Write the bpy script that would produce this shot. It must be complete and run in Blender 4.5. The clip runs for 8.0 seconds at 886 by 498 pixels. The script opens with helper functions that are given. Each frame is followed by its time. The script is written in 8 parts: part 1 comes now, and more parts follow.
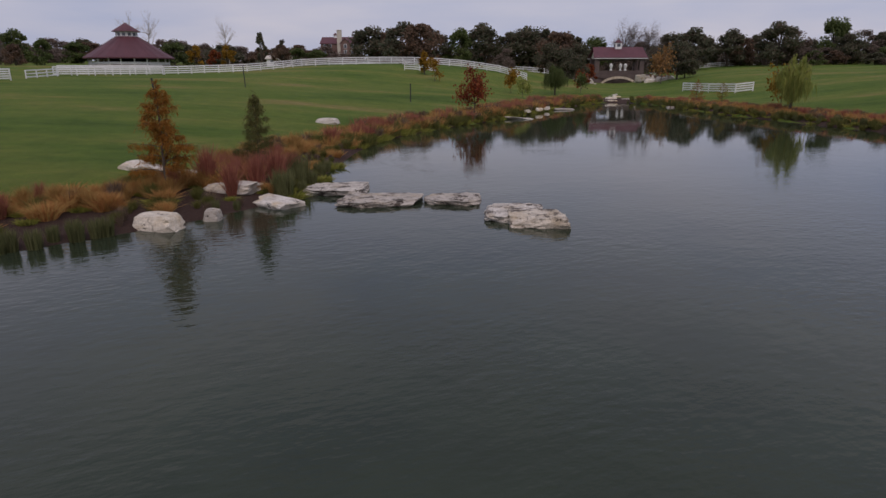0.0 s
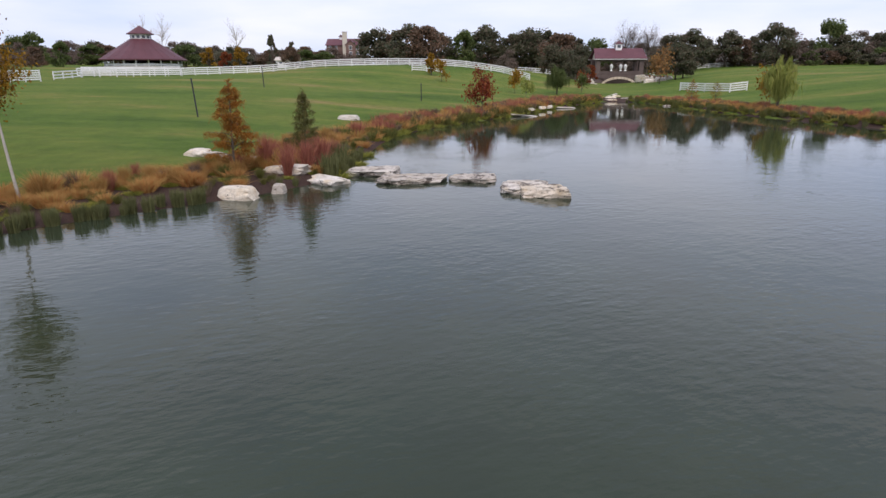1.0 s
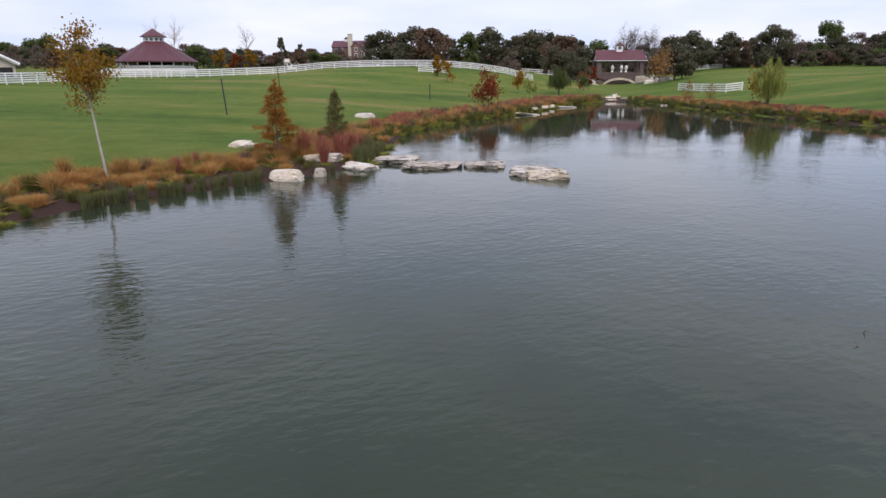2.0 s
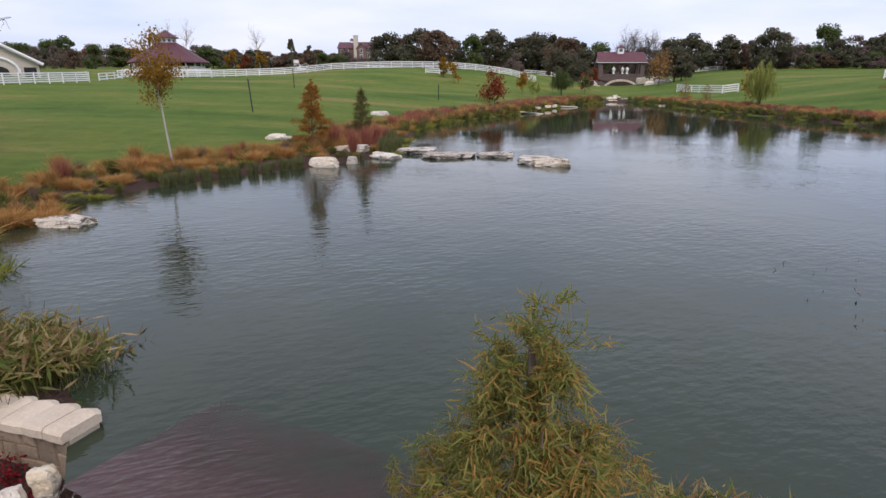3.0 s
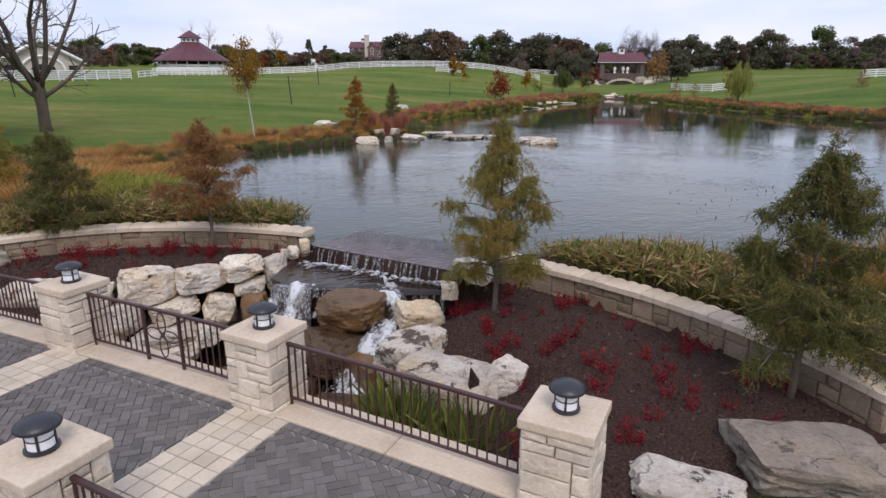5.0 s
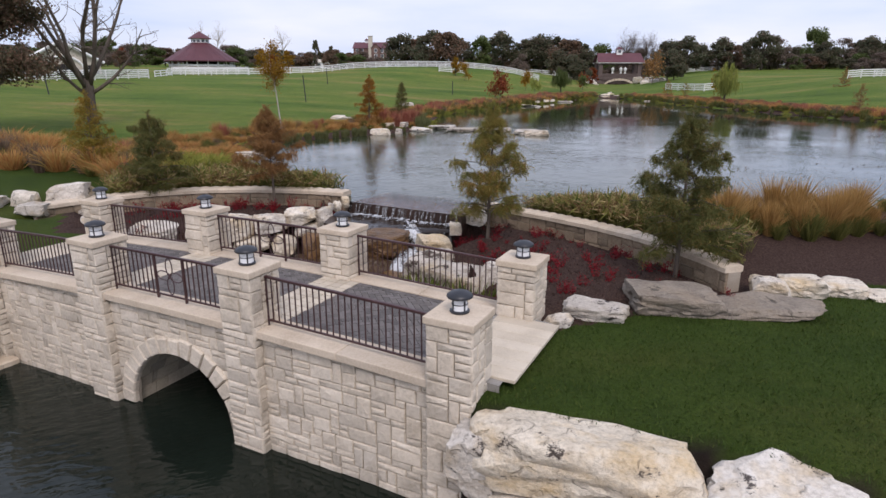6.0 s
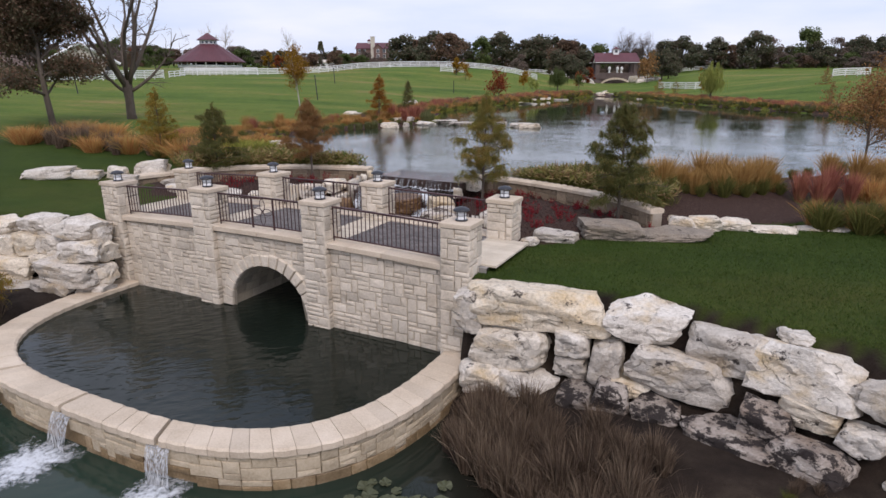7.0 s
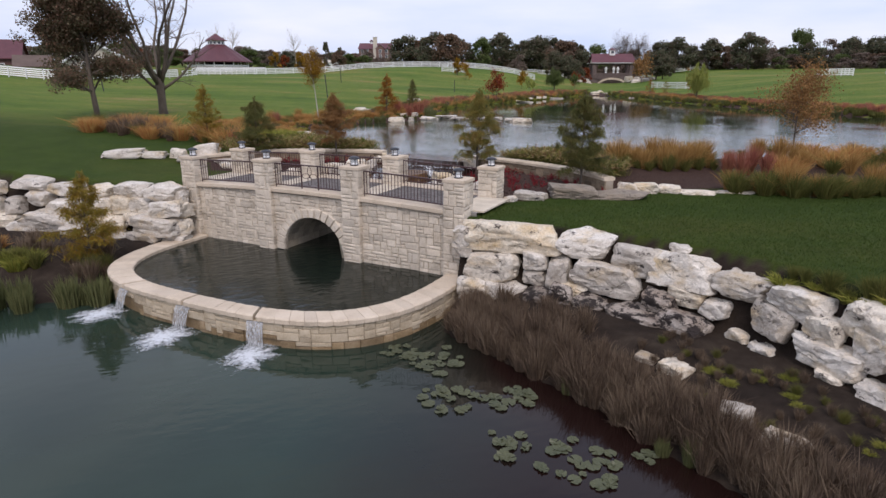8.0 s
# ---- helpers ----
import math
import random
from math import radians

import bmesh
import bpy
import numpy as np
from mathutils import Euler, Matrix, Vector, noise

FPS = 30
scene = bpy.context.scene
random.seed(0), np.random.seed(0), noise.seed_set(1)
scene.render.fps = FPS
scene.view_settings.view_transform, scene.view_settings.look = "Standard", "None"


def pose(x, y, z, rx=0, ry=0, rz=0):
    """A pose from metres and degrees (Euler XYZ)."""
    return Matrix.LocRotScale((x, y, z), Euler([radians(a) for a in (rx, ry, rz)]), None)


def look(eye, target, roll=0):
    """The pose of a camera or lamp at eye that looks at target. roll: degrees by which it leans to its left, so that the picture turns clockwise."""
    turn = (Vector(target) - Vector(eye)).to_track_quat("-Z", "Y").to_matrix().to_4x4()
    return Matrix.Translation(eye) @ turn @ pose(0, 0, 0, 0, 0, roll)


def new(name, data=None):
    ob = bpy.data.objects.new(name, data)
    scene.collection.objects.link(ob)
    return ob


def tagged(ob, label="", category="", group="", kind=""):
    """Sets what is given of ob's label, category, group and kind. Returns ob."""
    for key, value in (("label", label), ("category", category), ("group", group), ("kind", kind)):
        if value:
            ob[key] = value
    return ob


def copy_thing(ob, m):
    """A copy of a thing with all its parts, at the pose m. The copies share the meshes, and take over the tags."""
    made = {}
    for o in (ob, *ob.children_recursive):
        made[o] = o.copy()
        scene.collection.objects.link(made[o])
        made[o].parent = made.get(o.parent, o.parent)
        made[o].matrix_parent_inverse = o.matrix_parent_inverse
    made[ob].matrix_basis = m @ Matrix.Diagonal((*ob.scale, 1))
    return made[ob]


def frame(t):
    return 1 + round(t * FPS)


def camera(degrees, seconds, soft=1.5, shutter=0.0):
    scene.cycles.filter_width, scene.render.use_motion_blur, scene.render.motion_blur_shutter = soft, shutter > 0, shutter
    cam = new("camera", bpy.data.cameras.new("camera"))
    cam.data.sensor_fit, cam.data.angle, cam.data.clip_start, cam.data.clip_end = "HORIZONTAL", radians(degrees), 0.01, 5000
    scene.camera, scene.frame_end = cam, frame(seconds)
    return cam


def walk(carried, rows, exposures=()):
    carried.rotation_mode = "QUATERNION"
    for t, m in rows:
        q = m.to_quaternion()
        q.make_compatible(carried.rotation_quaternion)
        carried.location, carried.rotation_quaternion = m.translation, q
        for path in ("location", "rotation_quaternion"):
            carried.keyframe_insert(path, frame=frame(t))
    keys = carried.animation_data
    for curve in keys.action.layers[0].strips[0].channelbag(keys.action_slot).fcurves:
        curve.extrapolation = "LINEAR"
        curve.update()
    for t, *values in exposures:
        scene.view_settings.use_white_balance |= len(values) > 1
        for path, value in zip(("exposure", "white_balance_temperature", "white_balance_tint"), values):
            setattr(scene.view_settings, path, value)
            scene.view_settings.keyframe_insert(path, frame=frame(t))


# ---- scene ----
cam = camera(72.9, 8.0)
PATH = [
    (0, (-0.23, 2.308, 4.384), (-0.357, 4.224, 3.823), -0.1),
    (0.5, (-0.512, -0.008, 4.355), (-0.641, 1.908, 3.795), -0.1),
    (1, (-0.786, -2.141, 4.336), (-0.919, -0.225, 3.778), -0.2),
    (1.5, (-0.98, -4.191, 4.298), (-1.118, -2.275, 3.743), -0.3),
    (3, (-1.622, -10.267, 4.234), (-1.769, -8.35, 3.684), -0.1),
    (3.5, (-1.777, -12.409, 4.159), (-1.927, -10.491, 3.612), -0.0),
    (4, (-1.729, -14.687, 4.227), (-1.887, -12.771, 3.675), 0.0),
    (4.5, (-1.674, -16.992, 4.189), (-1.837, -15.077, 3.637), 0.0),
    (5, (-1.599, -19.381, 4.15), (-1.764, -17.467, 3.597), 0.1),
    (6.5, (-1.177, -27.175, 4.018), (-1.35, -25.261, 3.466), 0.1),
    (7, (-1.016, -29.861, 3.997), (-1.19, -27.947, 3.444), 0.0),
    (7.5, (-0.835, -32.615, 3.958), (-1.007, -30.702, 3.403), 0.3),
    (8, (-0.555, -35.5, 3.947), (-0.731, -33.586, 3.394), 0.1),
]
walk(cam, [(t, look(eye, target, roll)) for t, eye, target, roll in PATH],
     exposures=[(0.0, -0.80, 6800, 26), (0.25, -0.32, 6800, 24), (0.5, 0.05, 6750, 22), (0.8, 0.13, 6700, 20), (8.0, 0.03, 6600, 20)])

# ---- world and light: a bright overcast evening sky ----
world = bpy.data.worlds.new("overcast_sky")
scene.world = world
world.use_nodes = True
wn, wl = world.node_tree.nodes, world.node_tree.links
wn.clear()
w_out = wn.new("ShaderNodeOutputWorld")
w_bg = wn.new("ShaderNodeBackground")
w_sky = wn.new("ShaderNodeTexSky")
w_sky.sky_type, w_sky.sun_disc = "NISHITA", False
w_sky.sun_elevation, w_sky.sun_rotation = radians(38), radians(200)
w_sky.dust_density, w_sky.ozone_density = 2.0, 1.5
w_co = wn.new("ShaderNodeTexCoord")
w_map = wn.new("ShaderNodeMapping")
w_map.inputs["Scale"].default_value = (1.0, 1.0, 5.0)
w_noise = wn.new("ShaderNodeTexNoise")
w_noise.inputs["Scale"].default_value, w_noise.inputs["Detail"].default_value = 2.2, 6.0
w_ramp = wn.new("ShaderNodeValToRGB")
w_ramp.color_ramp.elements[0].position, w_ramp.color_ramp.elements[0].color = 0.32, (6.0, 7.65, 10.4, 1)
w_ramp.color_ramp.elements[1].position, w_ramp.color_ramp.elements[1].color = 0.68, (9.5, 10.25, 11.3, 1)
w_mix = wn.new("ShaderNodeMix")
w_mix.data_type = "RGBA"
w_mix.inputs["Factor"].default_value = 0.86
wl.new(w_co.outputs["Generated"], w_map.inputs["Vector"])
wl.new(w_map.outputs["Vector"], w_noise.inputs["Vector"])
wl.new(w_noise.outputs["Fac"], w_ramp.inputs["Fac"])
wl.new(w_sky.outputs["Color"], w_mix.inputs["A"])
wl.new(w_ramp.outputs["Color"], w_mix.inputs["B"])
wl.new(w_mix.outputs["Result"], w_bg.inputs["Color"])
w_bg.inputs["Strength"].default_value = 0.099
wl.new(w_bg.outputs["Background"], w_out.inputs["Surface"])

sun = new("sun", bpy.data.lights.new("sun", "SUN"))
sun.data.energy, sun.data.angle, sun.data.color = 1.7, radians(25), (1.0, 0.95, 0.88)
sun.matrix_world = look((0, 0, 50), (-12, 40, 0))


# ---- materials ----
def nodes_of(name):
    m = bpy.data.materials.new(name)
    m.use_nodes = True
    n, l = m.node_tree.nodes, m.node_tree.links
    return m, n, l, n["Principled BSDF"]


def ramp(n, stops):
    r = n.new("ShaderNodeValToRGB")
    e = r.color_ramp.elements
    while len(e) < len(stops):
        e.new(0.5)
    for el, (p, c) in zip(e, stops):
        el.position, el.color = p, (*c, 1)
    return r


def tex_noise(n, l, scale, detail=4.0, rough=0.55, stretch=None, local=True, turn=0.0):
    co = n.new("ShaderNodeTexCoord")
    mp = n.new("ShaderNodeMapping")
    if stretch:
        mp.inputs["Scale"].default_value = stretch
    mp.vector_type = "POINT"
    t = n.new("ShaderNodeTexNoise")
    t.inputs["Scale"].default_value, t.inputs["Detail"].default_value, t.inputs["Roughness"].default_value = scale, detail, rough
    if turn:
        rot = n.new("ShaderNodeVectorRotate")
        rot.rotation_type = "Z_AXIS"
        rot.inputs["Angle"].default_value = radians(turn)
        g = n.new("ShaderNodeNewGeometry")
        l.new(g.outputs["Position"], rot.inputs["Vector"])
        l.new(rot.outputs["Vector"], mp.inputs["Vector"])
    elif local:
        l.new(co.outputs["Object"], mp.inputs["Vector"])
    else:
        g = n.new("ShaderNodeNewGeometry")
        l.new(g.outputs["Position"], mp.inputs["Vector"])
    l.new(mp.outputs["Vector"], t.inputs["Vector"])
    return t


def mixc(n, l, fac, a, b, mode="MIX"):
    m = n.new("ShaderNodeMix")
    m.data_type, m.blend_type = "RGBA", mode
    for sock, v in (("Factor", fac), ("A", a), ("B", b)):
        if hasattr(v, "is_linked"):
            l.new(v, m.inputs[sock])
        elif sock == "Factor":
            m.inputs[sock].default_value = v
        else:
            m.inputs[sock].default_value = (*v, 1)
    return m.outputs["Result"]


def bump(n, l, bsdf, height, strength, distance):
    b = n.new("ShaderNodeBump")
    b.inputs["Strength"].default_value, b.inputs["Distance"].default_value = strength, distance
    l.new(height, b.inputs["Height"])
    l.new(b.outputs["Normal"], bsdf.inputs["Normal"])


def rough_mat(name, dark, mid, light, big=1.5, fine=18.0, rough=0.85, relief=0.02, vary=0.25, world_space=True, metal=0.0, island=False, stretch=None):
    """A surface with colour at two scales, a shift from piece to piece and fine relief."""
    m, n, l, b = nodes_of(name)
    t1 = tex_noise(n, l, big, 5, 0.6, stretch, local=not world_space)
    t2 = tex_noise(n, l, fine, 5, 0.65, stretch, local=not world_space)
    r = ramp(n, [(0.3, dark), (0.52, mid), (0.74, light)])
    mx = n.new("ShaderNodeMix")
    mx.inputs["Factor"].default_value = 0.45
    l.new(t1.outputs["Fac"], mx.inputs["A"])
    l.new(t2.outputs["Fac"], mx.inputs["B"])
    l.new(mx.outputs["Result"], r.inputs["Fac"])
    col = r.outputs["Color"]
    if vary:
        if island:
            src = n.new("ShaderNodeNewGeometry").outputs["Random Per Island"]
        else:
            src = n.new("ShaderNodeObjectInfo").outputs["Random"]
        v = ramp(n, [(0.0, (1 - vary,) * 3), (0.5, (1.0, 1.0 - vary * 0.06, 1 - vary * 0.15)), (1.0, (1 + vary * 0.45,) * 3)])
        l.new(src, v.inputs["Fac"])
        col = mixc(n, l, 1.0, col, v.outputs["Color"], "MULTIPLY")
    l.new(col, b.inputs["Base Color"])
    b.inputs["Roughness"].default_value, b.inputs["Metallic"].default_value = rough, metal
    bump(n, l, b, t2.outputs["Fac"], 0.7, relief)
    return m


def leaf_mat(name, stops, rough=0.6, patch=0.8, thin=0.35):
    """Leaves: every leaf takes its own shade out of the stops, with drifts of tone through the plant."""
    m, n, l, b = nodes_of(name)
    g = n.new("ShaderNodeNewGeometry")
    t = tex_noise(n, l, patch, 3, 0.6, None, local=False)
    mx = n.new("ShaderNodeMix")
    mx.inputs["Factor"].default_value = 0.5
    l.new(g.outputs["Random Per Island"], mx.inputs["A"])
    l.new(t.outputs["Fac"], mx.inputs["B"])
    r = ramp(n, stops)
    l.new(mx.outputs["Result"], r.inputs["Fac"])
    l.new(r.outputs["Color"], b.inputs["Base Color"])
    b.inputs["Roughness"].default_value = rough
    b.inputs["Specular IOR Level"].default_value = 0.2
    tr = n.new("ShaderNodeBsdfTranslucent")
    l.new(r.outputs["Color"], tr.inputs["Color"])
    ms = n.new("ShaderNodeMixShader")
    ms.inputs["Fac"].default_value = thin
    l.new(b.outputs["BSDF"], ms.inputs[1])
    l.new(tr.outputs["BSDF"], ms.inputs[2])
    l.new(ms.outputs["Shader"], n["Material Output"].inputs["Surface"])
    return m


def water_mat(name, body, scale, strength, rough=0.06, silt=None, shelter=None):
    """Water: a murky body under a rippled surface that mirrors the sky."""
    m, n, l, b = nodes_of(name)
    w1 = tex_noise(n, l, scale, 2, 0.5, (0.7, 1.3, 1.0), local=False, turn=-24)
    w2 = tex_noise(n, l, scale * 0.36, 2, 0.5, (0.7, 1.3, 1.0), local=False, turn=-34)
    calm = tex_noise(n, l, 0.13, 4, 0.6, (1.0, 1.2, 1.0), local=False)
    cr = ramp(n, [(0.36, (0.22,) * 3), (0.62, (1.0,) * 3)])
    l.new(calm.outputs["Fac"], cr.inputs["Fac"])
    add = n.new("ShaderNodeMath")
    add.operation = "MULTIPLY_ADD"
    add.inputs[1].default_value = 0.9
    l.new(w2.outputs["Fac"], add.inputs[0])
    l.new(w1.outputs["Fac"], add.inputs[2])
    mul = n.new("ShaderNodeMath")
    mul.operation = "MULTIPLY"
    l.new(add.outputs["Value"], mul.inputs[0])
    if shelter:
        # the wind drops towards the sheltered far end
        sy = n.new("ShaderNodeSeparateXYZ")
        l.new(n.new("ShaderNodeNewGeometry").outputs["Position"], sy.inputs["Vector"])
        mr = n.new("ShaderNodeMapRange")
        mr.inputs["From Min"].default_value, mr.inputs["From Max"].default_value = shelter
        mr.inputs["To Min"].default_value, mr.inputs["To Max"].default_value = 1.0, 0.10
        l.new(sy.outputs["Y"], mr.inputs["Value"])
        air = n.new("ShaderNodeMath")
        air.operation = "MULTIPLY"
        l.new(mr.outputs["Result"], air.inputs[0])
        l.new(cr.outputs["Color"], air.inputs[1])
        l.new(air.outputs["Value"], mul.inputs[1])
    else:
        l.new(cr.outputs["Color"], mul.inputs[1])
    bump(n, l, b, mul.outputs["Value"], strength, 0.05)
    tint = tex_noise(n, l, 0.25, 3, 0.6, None, local=False)
    r = ramp(n, [(0.35, tuple(c * 0.75 for c in body)), (0.65, body)])
    l.new(tint.outputs["Fac"], r.inputs["Fac"])
    col = r.outputs["Color"]
    if silt:
        # brown silt in the shallows towards the rush bank
        sx = n.new("ShaderNodeSeparateXYZ")
        l.new(n.new("ShaderNodeNewGeometry").outputs["Position"], sx.inputs["Vector"])
        wob = n.new("ShaderNodeMath")
        wob.operation = "MULTIPLY_ADD"
        wob.inputs[1].default_value = 4.0
        l.new(tint.outputs["Fac"], wob.inputs[0])
        l.new(sx.outputs["X"], wob.inputs[2])
        mr = n.new("ShaderNodeMapRange")
        mr.inputs["From Min"].default_value, mr.inputs["From Max"].default_value = -2.6, 2.2
        l.new(wob.outputs["Value"], mr.inputs["Value"])
        col = mixc(n, l, mr.outputs["Result"], col, silt)
    l.new(col, b.inputs["Base Color"])
    b.inputs["Roughness"].default_value, b.inputs["IOR"].default_value = rough, 1.33
    return m


LIMESTONE = rough_mat("limestone_ashlar", (0.40, 0.34, 0.265), (0.63, 0.555, 0.455), (0.76, 0.69, 0.59), 1.6, 16, 0.9, 0.035, 0.20)
CAPSTONE = rough_mat("pale_cap_stone", (0.42, 0.335, 0.245), (0.58, 0.485, 0.375), (0.68, 0.585, 0.475), 1.4, 24, 0.85, 0.012, 0.12)
MORTAR = rough_mat("mortar", (0.26, 0.22, 0.17), (0.36, 0.31, 0.25), (0.44, 0.39, 0.31), 2.0, 40, 0.95, 0.01, 0)
IRON = rough_mat("brown_painted_iron", (0.036, 0.016, 0.016), (0.055, 0.024, 0.024), (0.078, 0.036, 0.034), 3, 40, 0.45, 0.002, 0.1)
PAVER = rough_mat("grey_paver", (0.095, 0.086, 0.083), (0.138, 0.125, 0.120), (0.185, 0.168, 0.160), 2.5, 40, 0.85, 0.004, 0.3)
CREAM_PAVER = rough_mat("cream_paver", (0.42, 0.36, 0.28), (0.56, 0.49, 0.39), (0.63, 0.56, 0.46), 2.0, 40, 0.85, 0.004, 0.15)
BLACK_METAL = rough_mat("black_lamp_metal", (0.015, 0.016, 0.02), (0.022, 0.024, 0.03), (0.035, 0.038, 0.045), 4, 40, 0.4, 0.001, 0.1)
MILK_GLASS = rough_mat("milk_glass", (0.72, 0.74, 0.76), (0.78, 0.80, 0.82), (0.84, 0.86, 0.88), 3, 20, 0.3, 0.0005, 0)
WHITE_PAINT = rough_mat("white_board_paint", (0.62, 0.62, 0.62), (0.76, 0.76, 0.76), (0.84, 0.84, 0.84), 0.6, 8, 0.6, 0.003, 0.12)
BARK = rough_mat("grey_brown_bark", (0.06, 0.045, 0.035), (0.12, 0.095, 0.075), (0.20, 0.165, 0.135), 2.0, 14, 0.95, 0.02, 0.2, stretch=(1, 1, 0.25))
PALE_BARK = rough_mat("pale_bark", (0.28, 0.25, 0.21), (0.42, 0.39, 0.34), (0.55, 0.52, 0.47), 2.0, 14, 0.9, 0.01, 0.1)
WATER = water_mat("pond_water", (0.030, 0.042, 0.024), 4.2, 0.35, 0.03, None, (8.0, 42.0))
LOW_WATER = water_mat("lower_pond_water", (0.021, 0.038, 0.027), 2.6, 0.14, 0.05, (0.013, 0.006, 0.005))
BASIN_WATER = water_mat("basin_water", (0.010, 0.015, 0.011), 4.0, 0.42, 0.06)
STREAM_WATER = water_mat("stream_water", (0.030, 0.020, 0.014), 3.5, 0.8, 0.06)


def rock_mat(name, light, mid, dark, stain, strata=5.0, rough=0.9, blotch=0.595):
    """Limestone boulders: bedded layers, buff stains and black lichen patches."""
    m, n, l, b = nodes_of(name)
    co = n.new("ShaderNodeTexCoord")
    oi = n.new("ShaderNodeObjectInfo")
    off = n.new("ShaderNodeVectorMath")
    off.operation = "MULTIPLY_ADD"
    off.inputs[1].default_value = (1, 1, 1)
    sc = n.new("ShaderNodeMath")
    sc.operation = "MULTIPLY"
    sc.inputs[1].default_value = 40
    l.new(oi.outputs["Random"], sc.inputs[0])
    l.new(n.new("ShaderNodeNewGeometry").outputs["Position"], off.inputs[0])
    l.new(sc.outputs["Value"], off.inputs[2])

    def nz(scale, stretch, detail=6, r=0.62):
        mp = n.new("ShaderNodeMapping")
        mp.inputs["Scale"].default_value = stretch
        t = n.new("ShaderNodeTexNoise")
        t.inputs["Scale"].default_value, t.inputs["Detail"].default_value, t.inputs["Roughness"].default_value = scale, detail, r
        l.new(off.outputs["Vector"], mp.inputs["Vector"])
        l.new(mp.outputs["Vector"], t.inputs["Vector"])
        return t.outputs["Fac"]
    base = nz(1.1, (1, 1, 1.6))
    beds = nz(strata * 0.55, (0.7, 0.7, 1.7), 8, 0.7)
    fine = nz(16, (1, 1, 1))
    spots = nz(2.0, (1, 1, 1.5), 9, 0.74)
    veins = nz(3.4, (0.8, 0.8, 1.4), 6, 0.6)
    r1 = ramp(n, [(0.32, mid), (0.6, light)])
    l.new(beds, r1.inputs["Fac"])
    r2 = ramp(n, [(0.5, (0, 0, 0)), (0.72, (1, 1, 1))])
    l.new(base, r2.inputs["Fac"])
    c = mixc(n, l, r2.outputs["Color"], r1.outputs["Color"], stain)
    r3 = ramp(n, [(blotch, (0, 0, 0)), (blotch + 0.04, (1, 1, 1))])
    l.new(spots, r3.inputs["Fac"])
    c = mixc(n, l, r3.outputs["Color"], c, dark)
    r5 = ramp(n, [(0.465, (1, 1, 1)), (0.495, (0.30, 0.27, 0.24)), (0.505, (0.30, 0.27, 0.24)), (0.535, (1, 1, 1))])
    l.new(veins, r5.inputs["Fac"])
    c = mixc(n, l, 0.16, c, r5.outputs["Color"], "MULTIPLY")
    r4 = ramp(n, [(0.3, (0.62, 0.6, 0.57)), (0.55, (1, 1, 1))])
    l.new(fine, r4.inputs["Fac"])
    c = mixc(n, l, 0.7, c, r4.outputs["Color"], "MULTIPLY")
    v = ramp(n, [(0.0, (0.66, 0.64, 0.62)), (0.3, (0.86, 0.85, 0.84)), (0.6, (1, 1, 1)), (0.8, (1.0, 0.95, 0.85)), (1.0, (1.08, 1.06, 1.02))])
    l.new(oi.outputs["Random"], v.inputs["Fac"])
    c = mixc(n, l, 1.0, c, v.outputs["Color"], "MULTIPLY")
    warp = n.new("ShaderNodeTexNoise")
    warp.inputs["Scale"].default_value, warp.inputs["Detail"].default_value = 2.2, 4.0
    l.new(off.outputs["Vector"], warp.inputs["Vector"])
    wadd = n.new("ShaderNodeVectorMath")
    wadd.operation = "MULTIPLY_ADD"
    wadd.inputs[1].default_value = (0.75, 0.75, 0.75)
    l.new(warp.outputs["Color"], wadd.inputs[0])
    l.new(off.outputs["Vector"], wadd.inputs[2])
    squash = n.new("ShaderNodeMapping")
    squash.inputs["Scale"].default_value = (0.8, 0.8, 1.5)
    l.new(wadd.outputs["Vector"], squash.inputs["Vector"])
    vor = n.new("ShaderNodeTexVoronoi")
    vor.feature = "DISTANCE_TO_EDGE"
    vor.inputs["Scale"].default_value = 0.95
    l.new(squash.outputs["Vector"], vor.inputs["Vector"])
    thin = n.new("ShaderNodeMath")
    thin.operation = "MULTIPLY_ADD"
    thin.inputs[1].default_value, thin.inputs[2].default_value = 0.22, -0.118
    l.new(veins, thin.inputs[0])
    gap = n.new("ShaderNodeMath")
    gap.operation = "SUBTRACT"
    l.new(vor.outputs["Distance"], gap.inputs[0])
    l.new(thin.outputs["Value"], gap.inputs[1])
    crack = ramp(n, [(0.0, (0.22, 0.18, 0.15)), (0.022, (1, 1, 1))])
    l.new(gap.outputs["Value"], crack.inputs["Fac"])
    c = mixc(n, l, 0.3, c, crack.outputs["Color"], "MULTIPLY")
    l.new(c, b.inputs["Base Color"])
    b.inputs["Roughness"].default_value = rough
    mh = n.new("ShaderNodeMix")
    mh.inputs["Factor"].default_value = 0.4
    l.new(beds, mh.inputs["A"])
    l.new(fine, mh.inputs["B"])
    hm = n.new("ShaderNodeMath")
    hm.operation = "MULTIPLY_ADD"
    hm.inputs[1].default_value = 0.35
    l.new(crack.outputs["Color"], hm.inputs[0])
    l.new(mh.outputs["Result"], hm.inputs[2])
    bump(n, l, b, hm.outputs["Value"], 1.0, 0.09)
    return m


